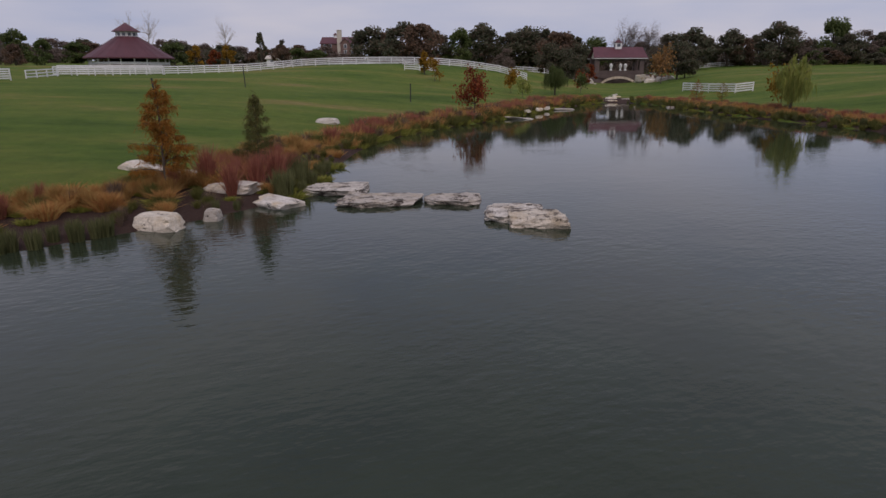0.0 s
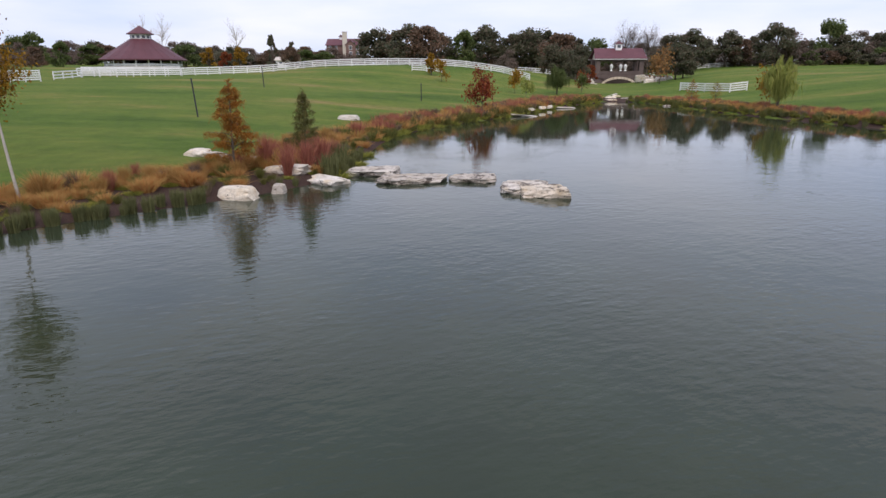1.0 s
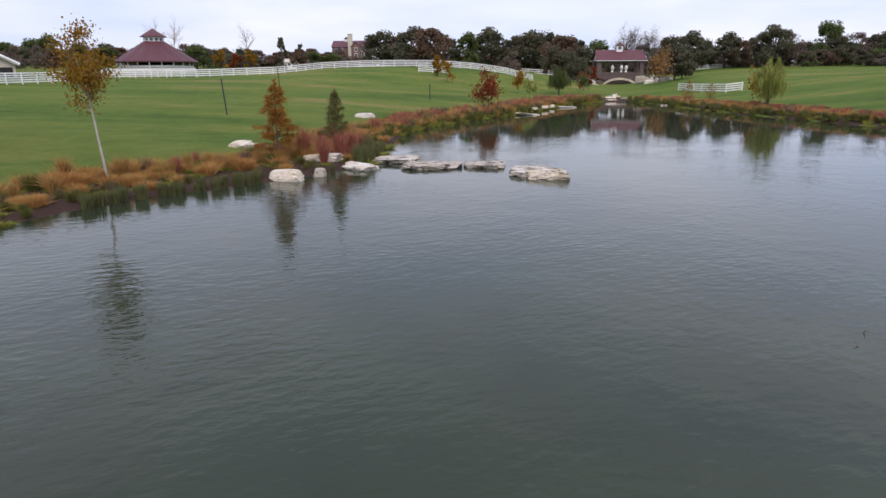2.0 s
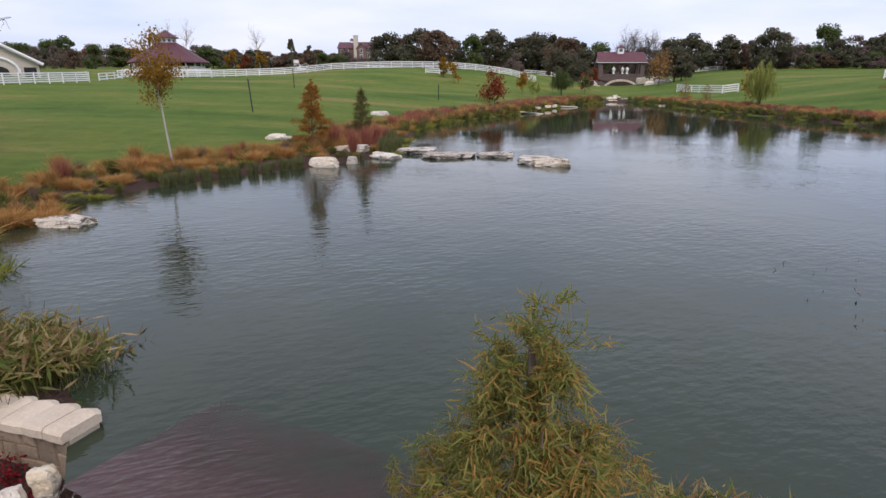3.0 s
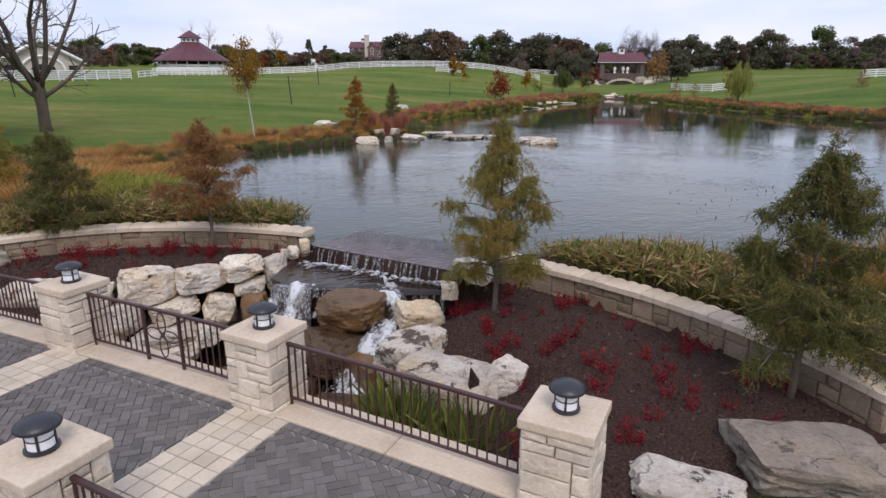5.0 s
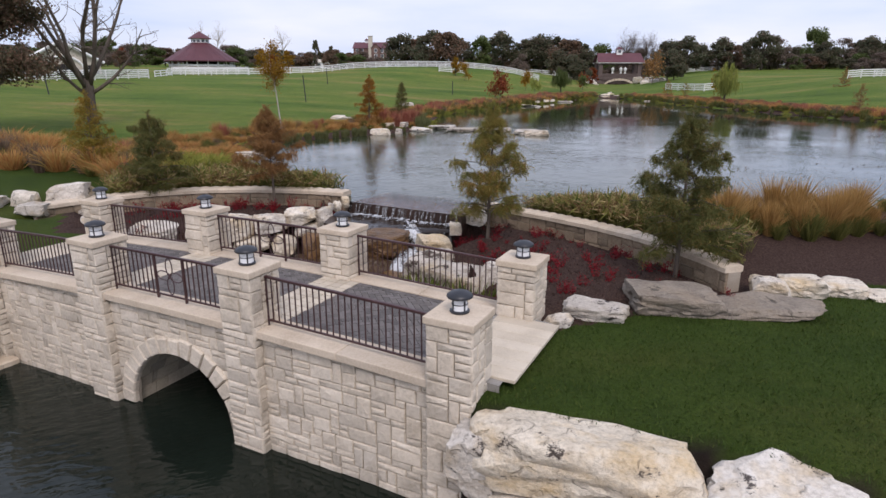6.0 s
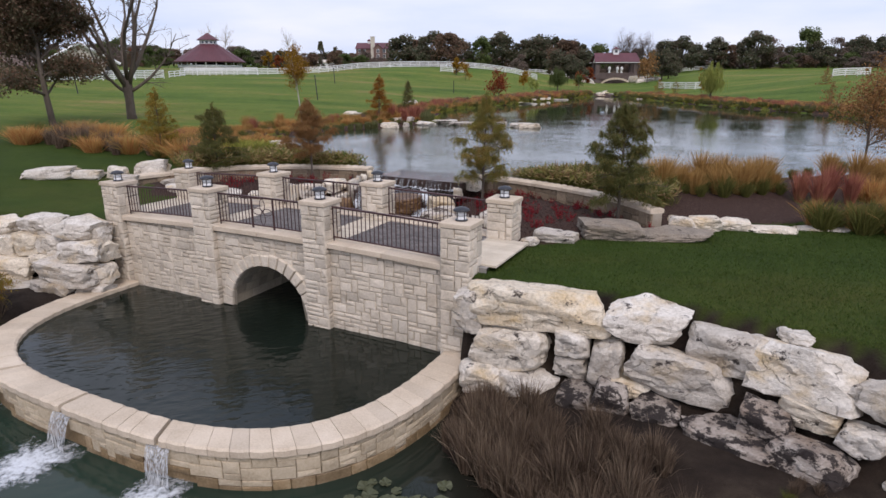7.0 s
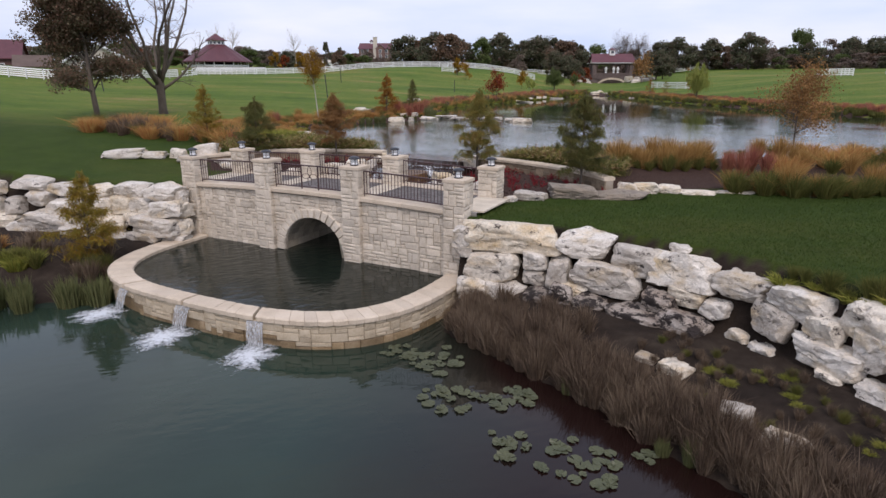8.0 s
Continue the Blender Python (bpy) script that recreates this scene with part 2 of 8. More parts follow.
ROCK = rock_mat("pale_limestone_rock", (0.80, 0.75, 0.675), (0.56, 0.50, 0.425), (0.075, 0.062, 0.055), (0.64, 0.49, 0.29))
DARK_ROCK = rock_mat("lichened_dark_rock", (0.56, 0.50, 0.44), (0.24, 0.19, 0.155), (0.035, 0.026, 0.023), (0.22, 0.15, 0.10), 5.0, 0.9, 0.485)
GREY_ROCK = rock_mat("grey_limestone_rock", (0.31, 0.275, 0.24), (0.20, 0.175, 0.155), (0.10, 0.09, 0.08), (0.28, 0.23, 0.18))
TAN_ROCK = rock_mat("buff_limestone_rock", (0.74, 0.64, 0.49), (0.50, 0.41, 0.29), (0.10, 0.08, 0.06), (0.62, 0.46, 0.26))
PITTED_ROCK = rock_mat("pitted_pond_rock", (0.76, 0.70, 0.62), (0.50, 0.44, 0.37), (0.12, 0.095, 0.075), (0.56, 0.45, 0.31), 9.0, 0.9, 0.52)
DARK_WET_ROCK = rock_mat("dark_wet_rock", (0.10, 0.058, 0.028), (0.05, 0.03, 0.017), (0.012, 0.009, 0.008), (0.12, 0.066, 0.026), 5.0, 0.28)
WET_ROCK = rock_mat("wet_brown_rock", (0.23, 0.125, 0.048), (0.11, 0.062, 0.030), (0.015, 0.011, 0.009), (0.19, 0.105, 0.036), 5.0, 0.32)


# ---- mesh helpers ----
def mesh_of(name, verts, faces, smooth=False):
    me = bpy.data.meshes.new(name)
    me.from_pydata([tuple(v) for v in verts], [], [tuple(f) for f in faces])
    me.update()
    if smooth:
        me.polygons.foreach_set("use_smooth", [True] * len(me.polygons))
    return me


def link(name, me, material, parent=None, label="", m=None):
    ob = new(name, me)
    if material is not None and not me.materials:
        me.materials.append(material)
    ob.parent = parent
    if m is not None:
        ob.matrix_basis = m
    if label:
        ob["label"] = label
    return ob


def part(name, bm, material, parent, label="", m=None, smooth=False):
    me = bpy.data.meshes.new(name)
    bm.to_mesh(me)
    bm.free()
    if smooth:
        me.polygons.foreach_set("use_smooth", [True] * len(me.polygons))
    return link(name, me, material, parent, label, m)


def empty(name, m, label, category, group="", kind=""):
    ob = new(name)
    ob.empty_display_size = 0.2
    ob.matrix_basis = m
    return tagged(ob, label, category, group, kind)


def box(bm, lo, hi, bev=0.0, seg=1):
    """A box between two corners, with bevelled edges."""
    r = bmesh.ops.create_cube(bm, size=1)
    vs = r["verts"]
    for v in vs:
        v.co = Vector([lo[i] + (v.co[i] + 0.5) * (hi[i] - lo[i]) for i in range(3)])
    if bev > 0:
        es = list({e for v in vs for e in v.link_edges})
        bmesh.ops.bevel(bm, geom=es, offset=bev, segments=seg, affect="EDGES", profile=0.6)
    return bm


def tube(bm, pts, radii, seg=8, cap=True):
    """A round bar through the points."""
    pts = [Vector(p) for p in pts]
    if not hasattr(radii, "__len__"):
        radii = [radii] * len(pts)
    radii = [float(q) for q in radii]
    rings = []
    for i, p in enumerate(pts):
        d = (pts[min(i + 1, len(pts) - 1)] - pts[max(i - 1, 0)])
        d = d.normalized() if d.length > 1e-6 else Vector((0, 0, 1))
        a = d.cross(Vector((0, 0, 1)) if abs(d.z) < 0.9 else Vector((1, 0, 0))).normalized()
        b = d.cross(a)
        rings.append([bm.verts.new(p + radii[i] * (math.cos(2 * math.pi * k / seg) * a + math.sin(2 * math.pi * k / seg) * b)) for k in range(seg)])
    for r0, r1 in zip(rings, rings[1:]):
        for k in range(seg):
            bm.faces.new((r0[k], r1[k], r1[(k + 1) % seg], r0[(k + 1) % seg]))
    if cap:
        bm.faces.new(rings[0])
        bm.faces.new(rings[-1][::-1])
    return bm


def lathe(bm, profile, seg=20):
    """A turned body from (radius, z) pairs."""
    rings = [[bm.verts.new((r * math.cos(2 * math.pi * k / seg), r * math.sin(2 * math.pi * k / seg), z)) for k in range(seg)] for r, z in profile]
    for r0, r1 in zip(rings, rings[1:]):
        for k in range(seg):
            bm.faces.new((r0[k], r0[(k + 1) % seg], r1[(k + 1) % seg], r1[k]))
    bm.faces.new(rings[0][::-1])
    bm.faces.new(rings[-1])
    return bm


def seg_dist(px, py, line, closed=False):
    """Distance of many points from a line of points."""
    pts = list(line) + ([line[0]] if closed else [])
    best = np.full(np.shape(px), 1e9)
    for (ax, ay), (bx, by) in zip(pts, pts[1:]):
        dx, dy = bx - ax, by - ay
        k = np.clip(((px - ax) * dx + (py - ay) * dy) / (dx * dx + dy * dy + 1e-9), 0, 1)
        best = np.minimum(best, np.hypot(px - ax - k * dx, py - ay - k * dy))
    return best


def inside(px, py, poly):
    """Which of many points lie in the outline."""
    res = np.zeros(np.shape(px), bool)
    j = len(poly) - 1
    for i in range(len(poly)):
        (xi, yi), (xj, yj) = poly[i], poly[j]
        c = ((yi > py) != (yj > py)) & (px < (xj - xi) * (py - yi) / (yj - yi + 1e-12) + xi)
        res ^= c
        j = i
    return res


def smooth_step(a, b, x):
    k = np.clip((x - a) / (b - a), 0, 1)
    return k * k * (3 - 2 * k)


def resample(line, step):
    """Points at even steps along a line."""
    pts = [np.array(p, float) for p in line]
    out, carry = [pts[0]], 0.0
    for a, b in zip(pts, pts[1:]):
        d = np.linalg.norm(b - a)
        s = step - carry
        while s <= d:
            out.append(a + (b - a) * s / d)
            s += step
        carry = d - (s - step)
    return out


def curve_line(pts, n=8):
    """A smooth line through the points."""
    p = [np.array(q, float) for q in pts]
    p = [2 * p[0] - p[1]] + p + [2 * p[-1] - p[-2]]
    out = []
    for i in range(1, len(p) - 2):
        for k in range(n):
            t = k / n
            out.append(0.5 * (2 * p[i] + (p[i + 1] - p[i - 1]) * t + (2 * p[i - 1] - 5 * p[i] + 4 * p[i + 1] - p[i + 2]) * t * t
                              + (3 * p[i] - p[i - 1] - 3 * p[i + 1] + p[i + 2]) * t ** 3))
    out.append(p[-2])
    return out

# ---- plan ----
# the bridge's own axes: u along it, v across it (towards the upper pond)
ANGLE = -21.6
BRIDGE = pose(-6.886, -12.966, 0, 0, 0, ANGLE)


def bw(u, v, z=0.0):
    """A place on the bridge's axes, in the world."""
    return BRIDGE @ Vector((u, v, z))


def bxy(u, v):
    p = bw(u, v)
    return (p.x, p.y)


POND_EAST = [(-6.1, -5.0), (-2.4, -6.75), (-1.4, -5.6), (-0.3, -5.2), (1.6, -5.9), (3.6, -6.8), (6, -6.2), (9, -4.8), (14, -3.0), (20, -1.8), (28, 1.5),
             (36, 9), (40, 17), (38.5, 25), (36, 32), (33.6, 40), (31.6, 47), (30, 53), (28.6, 59), (27.2, 66), (26, 73), (25.2, 80), (24.8, 88), (24, 95), (21.5, 100)]
POND_WEST = [(18.5, 99), (13, 90), (9, 81), (5.5, 73), (2, 63), (-2, 56), (-5, 49), (-7, 43), (-7.4, 37), (-7.3, 31), (-6.8, 25.5), (-7.1, 23), (-9, 19.8),
             (-10.5, 18), (-12.2, 16.2), (-13.7, 14.5), (-14.8, 12.6), (-15.6, 10.3), (-15.8, 8), (-15.6, 5.6), (-14.9, 3.6), (-14.2, 1.7), (-13.0, 0.4),
             (-11.4, -0.7), (-9.5, -1.7), (-7.8, -2.7), (-6.5, -3.7)]
UPPER_POND = POND_EAST + POND_WEST
LOWER_POND = [(-30, -24), (-22, -20.5), (-18, -19.3), (-15.5, -18.8), (-14.0, -18.0), (-13.2, -16.5), bxy(-4, -3), bxy(5, -3), bxy(6.5, -3.2), (-1.9, -19.7), (-0.35, -21.2), (0.95, -22.55), (1.9, -23.5),
              (2.9, -24.95), (3.9, -26.1), (5.2, -28.0), (7.0, -33), (8.5, -42), (9, -56), (-10, -72), (-40, -62)]
LEFT_WALL_TOP = [(-34, -9.8), (-26, -10.6), (-21.7, -11.1), (-19.7, -11.3), (-16.6, -12.0), (-15.0, -12.1), (-13.3, -12.9)]
RIGHT_WALL_TOP = [(-1.3, -17.05), (1.1, -17.6), (2.4, -18.0), (3.9, -18.85), (5.0, -19.75), (5.95, -20.75), (6.9, -22.0), (7.75, -23.2), (8.5, -24.6), (9.3, -26.4), (10.2, -28.6), (12, -33), (15.5, -45), (20, -75)]
DAM = [(-80, -8)] + LEFT_WALL_TOP + [bxy(-6.0, -1.7), bxy(6.1, -1.7)] + RIGHT_WALL_TOP
LOW_GROUND = DAM + [(-80, -75)]
CHANNEL = [(-6.15, -4.9), (-2.35, -6.7), (-3.2, -7.4), (-3.5, -8.6), (-2.6, -9.9), (-1.9, -10.8), bxy(4.6, 1.5), bxy(4.6, -2.0), bxy(-4.4, -2.0), bxy(-4.4, 1.5), (-11.0, -7.95), (-9.45, -6.95), (-8.45, -6.45), (-7.6, -5.9), (-7.05, -5.45), (-6.6, -5.1)]
FOOTPRINT = [bxy(-6.0, -2.6), bxy(6.1, -2.6), bxy(6.1, 1.2), bxy(-6.0, 1.2)]
LEFT_BED = [(-6.2, -4.9), (-6.3, -4.1), (-8, -3.7), (-9.5, -3.65), (-11.2, -3.9), (-12.4, -4.4), (-14, -5.7), (-14.6, -6.6), (-13.4, -8.6), bxy(-6.3, 2.1), bxy(-4.4, 1.9), (-11.0, -7.9), (-9.45, -6.9), (-8.45, -6.4), (-7.6, -5.85), (-7.05, -5.4), (-6.6, -5.05)]
RIGHT_BED = [(-2.2, -6.6), (-1.5, -5.8), (-0.9, -6.2), (-0.3, -6.9), (0.5, -7.7), (1.2, -8.4), (1.8, -9.2), (2.4, -9.9), (3.2, -11.25), (3.75, -12.7), (1.3, -12.9), bxy(6.2, 1.6), bxy(4.6, 1.9), (-1.9, -10.8), (-2.6, -9.9), (-3.5, -8.6), (-3.2, -7.4)]
GRASS_BED = [(3.75, -12.5), (3.2, -10.5), (2.2, -8.8), (1.2, -7.4), (3.6, -7.0), (6, -6.6), (9, -4.8), (14, -3.0), (20, -1.8), (28, 1.5), (30, -4), (22, -9), (16, -11), (13.6, -12.2), (11, -12.8), (9, -11.0), (6.3, -11.3), (4.6, -11.6)]


WEST_WALL = [(-15.4, -7.7), (-14.6, -6.55), (-13.7, -5.6), (-12.5, -4.78), (-11.2, -4.28), (-9.6, -4.08), (-8.4, -4.1), (-7.2, -4.28), (-6.32, -4.52)]
EAST_WALL = [(-1.9, -5.8), (-1.32, -6.22), (-0.62, -6.82), (0.16, -7.4), (0.78, -7.94), (1.28, -8.4), (1.79, -8.96), (2.24, -9.5), (2.7, -10.2), (3.2, -11.15), (3.65, -12.2)]


def basin_line(scale_u, scale_v, n=48):
    """The round lip of the basin in front of the arch, on the bridge's axes."""
    out = []
    for i in range(n + 1):
        a = math.pi * i / n
        c, s = math.cos(a), math.sin(a)
        out.append((0.3 + scale_u * math.copysign(abs(c) ** 0.62, c), -1.72 - scale_v * abs(s) ** 0.62))
    return out


def ground_height(x, y):
    x, y = np.asarray(x, float), np.asarray(y, float)
    d = seg_dist(x, y, UPPER_POND, True)
    inp = inside(x, y, UPPER_POND)
    lawn = 0.32 + 0.087 * np.clip(d - 1, 0, 43) + 0.03 * np.maximum(d - 44, 0)
    lawn = lawn + 0.25 * np.sin(x * 0.11 + 1.3) * np.sin(y * 0.09) * smooth_step(3, 15, d)
    lawn = lawn - 2.2 * np.exp(-((x + 55) / 30) ** 2 - ((y - 30) / 35) ** 2) - 1.1 * np.exp(-((x + 62) / 26) ** 2 - ((y - 85) / 32) ** 2)
    lawn = lawn + 2.3 * np.exp(-((x + 9) / 42) ** 2 - ((y - 138) / 28) ** 2)
    valley = np.exp(-(seg_dist(x, y, [(21, 98), (27, 125), (33, 165), (38, 200)]) / 17) ** 2)
    lawn = lawn * (1 - 0.8 * valley) + 0.8 * valley * (0.3 + 0.010 * np.maximum(y - 98, 0))
    far = smooth_step(190, 420, np.hypot(x, y))
    lawn = lawn * (1 - far) + (10.5 + 0.6 * np.sin(x * 0.013) + 0.5 * np.sin(y * 0.017)) * far
    plateau = -0.40 + 0.012 * np.maximum(x - 4, 0) - 0.0 * y
    s = smooth_step(-13, 3, y + 0.25 * np.maximum(-x - 16, 0))
    h = plateau * (1 - s) + lawn * s
    h = np.maximum(h, 0.16 - 0.62 * smooth_step(1.2, 6.0, d))
    bank = smooth_step(0, 0.9, d)
    h = np.where(inp, -0.7 * smooth_step(0, 1.6, d) - 0.02, -0.02 + (h + 0.02) * bank)
    # the beds under the retaining walls lie below the pond
    dc = seg_dist(x, y, CHANNEL, True)
    for bed, level, drop in ((LEFT_BED, -0.36, 0.2), (RIGHT_BED, -0.25, 0.7)):
        ib = inside(x, y, bed)
        h = np.where(ib, level - drop * (1 - smooth_step(0.1, 1.9, dc)), h)
    for line in (WEST_WALL, EAST_WALL):
        h = np.where((seg_dist(x, y, line) < 0.33) & (h > -0.5), np.minimum(h, -0.40), h)
    # low ground in front of the dam
    low = inside(x, y, LOW_GROUND)
    q = seg_dist(x, y, DAM)
    dl = seg_dist(x, y, LOWER_POND, True)
    il = inside(x, y, LOWER_POND)
    foot = np.minimum(-2.25, -3.12 + 0.42 * dl)
    z_low = -0.5 + (foot + 0.5) * smooth_step(0.1, 0.75, q)
    z_low = np.where(il, -3.2 - 0.6 * smooth_step(0, 1.5, dl), z_low)
    h = np.where(low, z_low, h)
    bas = inside(x, y, [bxy(u, v) for u, v in basin_line(6.1, 5.5)] )
    h = np.where(bas, -3.8, h)
    h = np.where(inside(x, y, CHANNEL) | inside(x, y, FOOTPRINT), -2.9, h)
    h = np.where(inside(x, y, FOOTPRINT) & ~inside(x, y, CHANNEL), -3.6, h)
    return h


def axis(dense_lo, dense_hi, step, far_lo, far_hi):
    c = list(np.arange(dense_lo, dense_hi, step))
    s, v = step, c[-1]
    while v < far_hi:
        s *= 1.09
        v += s
        c.append(v)
    s, v = step, dense_lo
    pre = []
    while v > far_lo:
        s *= 1.09
        v -= s
        pre.append(v)
    return np.array(pre[::-1] + c)


gx, gy = axis(-22, 16, 0.3, -2500, 2500), axis(-30, 32, 0.3, -400, 3000)
GX, GY = np.meshgrid(gx, gy)
GZ = ground_height(GX, GY)
nx, ny = len(gx), len(gy)
g_verts = np.stack([GX.ravel(), GY.ravel(), GZ.ravel()], 1)
g_faces = [(j * nx + i, j * nx + i + 1, (j + 1) * nx + i + 1, (j + 1) * nx + i) for j in range(ny - 1) for i in range(nx - 1)]
g_mesh = mesh_of("ground", g_verts.tolist(), g_faces, True)

# which soil lies where: red for bark mulch, green for bare earth, blue for the younger, denser turf round the bridge
px, py = g_verts[:, 0], g_verts[:, 1]
mulch = (inside(px, py, LEFT_BED) | inside(px, py, RIGHT_BED) | inside(px, py, GRASS_BED)).astype(float)
du = seg_dist(px, py, UPPER_POND, True)
left_bank = (px < 6) & (py > 4)
edge = np.where(left_bank, 1 - smooth_step(3.6, 4.6, du), np.where(py > 4, 1 - smooth_step(2.5, 4.5, du), 0))
mulch = np.maximum(mulch, edge * np.where(inside(px, py, UPPER_POND), 0, 1))
near_beds = (du < 2.8) & (py < 4.5) & (py > -9) & ~inside(px, py, UPPER_POND)
for bed in (LEFT_BED, RIGHT_BED, CHANNEL):
    near_beds |= seg_dist(px, py, bed, True) < 0.5
mulch = np.maximum(mulch, near_beds * 1.0)
low = inside(px, py, LOW_GROUND).astype(float)
turf = 1 - smooth_step(-4, 16, py)
att = g_mesh.attributes.new("soil", "FLOAT_COLOR", "POINT")
att.data.foreach_set("color", np.stack([mulch, low, turf, np.ones_like(low)], 1).ravel())


def ground_mat():
    m, n, l, b = nodes_of("lawn_and_soil")
    a = n.new("ShaderNodeAttribute")
    a.attribute_name = "soil"
    sep = n.new("ShaderNodeSeparateColor")
    l.new(a.outputs["Color"], sep.inputs["Color"])
    big = tex_noise(n, l, 0.055, 7, 0.68, (0.7, 2.0, 1.0), local=False)
    mid = tex_noise(n, l, 0.9, 9, 0.72, None, local=False)
    fine = tex_noise(n, l, 24, 4, 0.7, (1, 1, 1), local=False)
    g1 = ramp(n, [(0.30, (0.050, 0.096, 0.014)), (0.44, (0.090, 0.150, 0.024)), (0.56, (0.138, 0.176, 0.036)), (0.67, (0.25, 0.195, 0.080))])
    l.new(big.outputs["Fac"], g1.inputs["Fac"])
    g2 = ramp(n, [(0.3, (0.66, 0.70, 0.62)), (0.7, (1.22, 1.16, 1.1))])
    l.new(mid.outputs["Fac"], g2.inputs["Fac"])
    g3 = ramp(n, [(0.3, (0.55, 0.58, 0.5)), (0.7, (1.3, 1.25, 1.2))])
    l.new(fine.outputs["Fac"], g3.inputs["Fac"])
    young = ramp(n, [(0.3, (0.028, 0.056, 0.008)), (0.5, (0.043, 0.072, 0.011)), (0.68, (0.075, 0.082, 0.018)), (0.8, (0.11, 0.09, 0.032))])
    l.new(big.outputs["Fac"], young.inputs["Fac"])
    g0 = mixc(n, l, sep.outputs["Blue"], g1.outputs["Color"], young.outputs["Color"])
    grass = mixc(n, l, 0.8, g0, g2.outputs["Color"], "MULTIPLY")
    grass = mixc(n, l, 0.9, grass, g3.outputs["Color"], "MULTIPLY")
    mu = ramp(n, [(0.3, (0.026, 0.014, 0.011)), (0.5, (0.058, 0.034, 0.027)), (0.72, (0.12, 0.080, 0.062))])
    l.new(fine.outputs["Fac"], mu.inputs["Fac"])
    so = ramp(n, [(0.3, (0.014, 0.010, 0.008)), (0.5, (0.034, 0.024, 0.018)), (0.75, (0.075, 0.056, 0.040))])
    l.new(mid.outputs["Fac"], so.inputs["Fac"])
    ed = n.new("ShaderNodeMath")
    ed.operation = "ADD"
    e2 = n.new("ShaderNodeMath")
    e2.operation = "MULTIPLY_ADD"
    e2.inputs[1].default_value, e2.inputs[2].default_value = 0.5, -0.25
    l.new(mid.outputs["Fac"], e2.inputs[0])
    l.new(sep.outputs["Red"], ed.inputs[0])
    l.new(e2.outputs["Value"], ed.inputs[1])
    st = ramp(n, [(0.42, (0, 0, 0)), (0.56, (1, 1, 1))])
    l.new(ed.outputs["Value"], st.inputs["Fac"])
    c = mixc(n, l, st.outputs["Color"], grass, mu.outputs["Color"])
    c = mixc(n, l, sep.outputs["Green"], c, so.outputs["Color"])
    l.new(c, b.inputs["Base Color"])
    b.inputs["Roughness"].default_value = 0.95
    b.inputs["Specular IOR Level"].default_value = 0.15
    bump(n, l, b, fine.outputs["Fac"], 1.0, 0.06)
    return m


ground = tagged(link("ground", g_mesh, ground_mat()), "mown green lawn with bark-mulch beds sloping to ponds", "ground", kind="structure")


def sheet(name, outline, z, material, label, category="water"):
    bm = bmesh.new()
    vs = [bm.verts.new((x, y, z)) for x, y in outline]
    f = bm.faces.new(vs)
    bm.normal_update()
    if f.normal.z < 0:
        f.normal_flip()
    bmesh.ops.triangulate(bm, faces=[f])
    ob = part(name, bm, material, None)
    return tagged(ob, label, category, kind="structure")




def grown(outline, by):
    """The outline moved outwards."""
    out = []
    n = len(outline)
    area = sum(outline[i][0] * outline[(i + 1) % n][1] - outline[(i + 1) % n][0] * outline[i][1] for i in range(n))
    s = 1 if area > 0 else -1
    for i in range(n):
        (ax, ay), (bx, by_) = outline[i - 1], outline[(i + 1) % n]
        d = Vector((bx - ax, by_ - ay)).normalized() * by * s
        out.append((outline[i][0] + d.y, outline[i][1] - d.x))
    return out


edge_line = grown(UPPER_POND, 0.45)
edge_line[0], edge_line[1] = (-6.12, -5.08), (-2.38, -6.78)
sheet("upper_pond_water", edge_line, 0.0, WATER,
      "rippled grey-green pond water mirroring the sky")
sheet("lower_pond_water", [(-60, -80), (30, -80), (30, -30), (1.5, -18.6), bxy(6.2, -2.6), bxy(5.4, -5.4), bxy(2.5, -6.6), bxy(-2.5, -6.6), bxy(-5.0, -5.4), bxy(-5.6, -2.6), (-20, -15), (-60, -15)], -3.15, LOW_WATER,
      "dark calm lower pond water")

# ---- the stone bridge ----
PILLARS = (-5.83, -1.93, 2.05, 6.05)
BACK_PILLARS = (-6.1, -2.15, 1.9, 5.96)
ARCH_U, ARCH_R, ARCH_Z = 0.22, 1.40, -2.42


def camber(u):
    return -0.05 - 0.0042 * u * u


def cambered(bm):
    for v in bm.verts:
        v.co.z += camber(v.co.x)
    return bm


stone_cache = {}


def stone_mesh(w, h, depth=0.06, chamfer=0.014, seed=0, key="stone"):
    """A dressed stone, front towards -y, centred on its face; alike stones share one mesh."""
    k = (key, round(w, 3), round(h, 3), round(depth, 3), seed)
    if k in stone_cache:
        return stone_cache[k]
    rnd = random.Random(repr(k))
    a, b = w / 2 - 0.006, h / 2 - 0.006
    j = lambda s: rnd.uniform(-s, s)
    back = [(-a, 0.03, -b), (a, 0.03, -b), (a, 0.03, b), (-a, 0.03, b)]
    mid = [(x, -depth * 0.55 + j(0.004), z) for x, _, z in back]
    fr = [(x * (1 - chamfer / max(a, 0.02)) + j(0.004), -depth + j(0.010), z * (1 - chamfer / max(b, 0.02)) + j(0.004)) for x, _, z in back]
    cx = [(j(0.3) * a, -depth - 0.008 + j(0.010), j(0.3) * b)]
    v = back + mid + fr + cx
    f = []
    for i in range(4):
        n = (i + 1) % 4
        f += [(i, n, 4 + n, 4 + i), (4 + i, 4 + n, 8 + n, 8 + i), (8 + i, 8 + n, 12)]
    stone_cache[k] = mesh_of(key, v, f)
    return stone_cache[k]


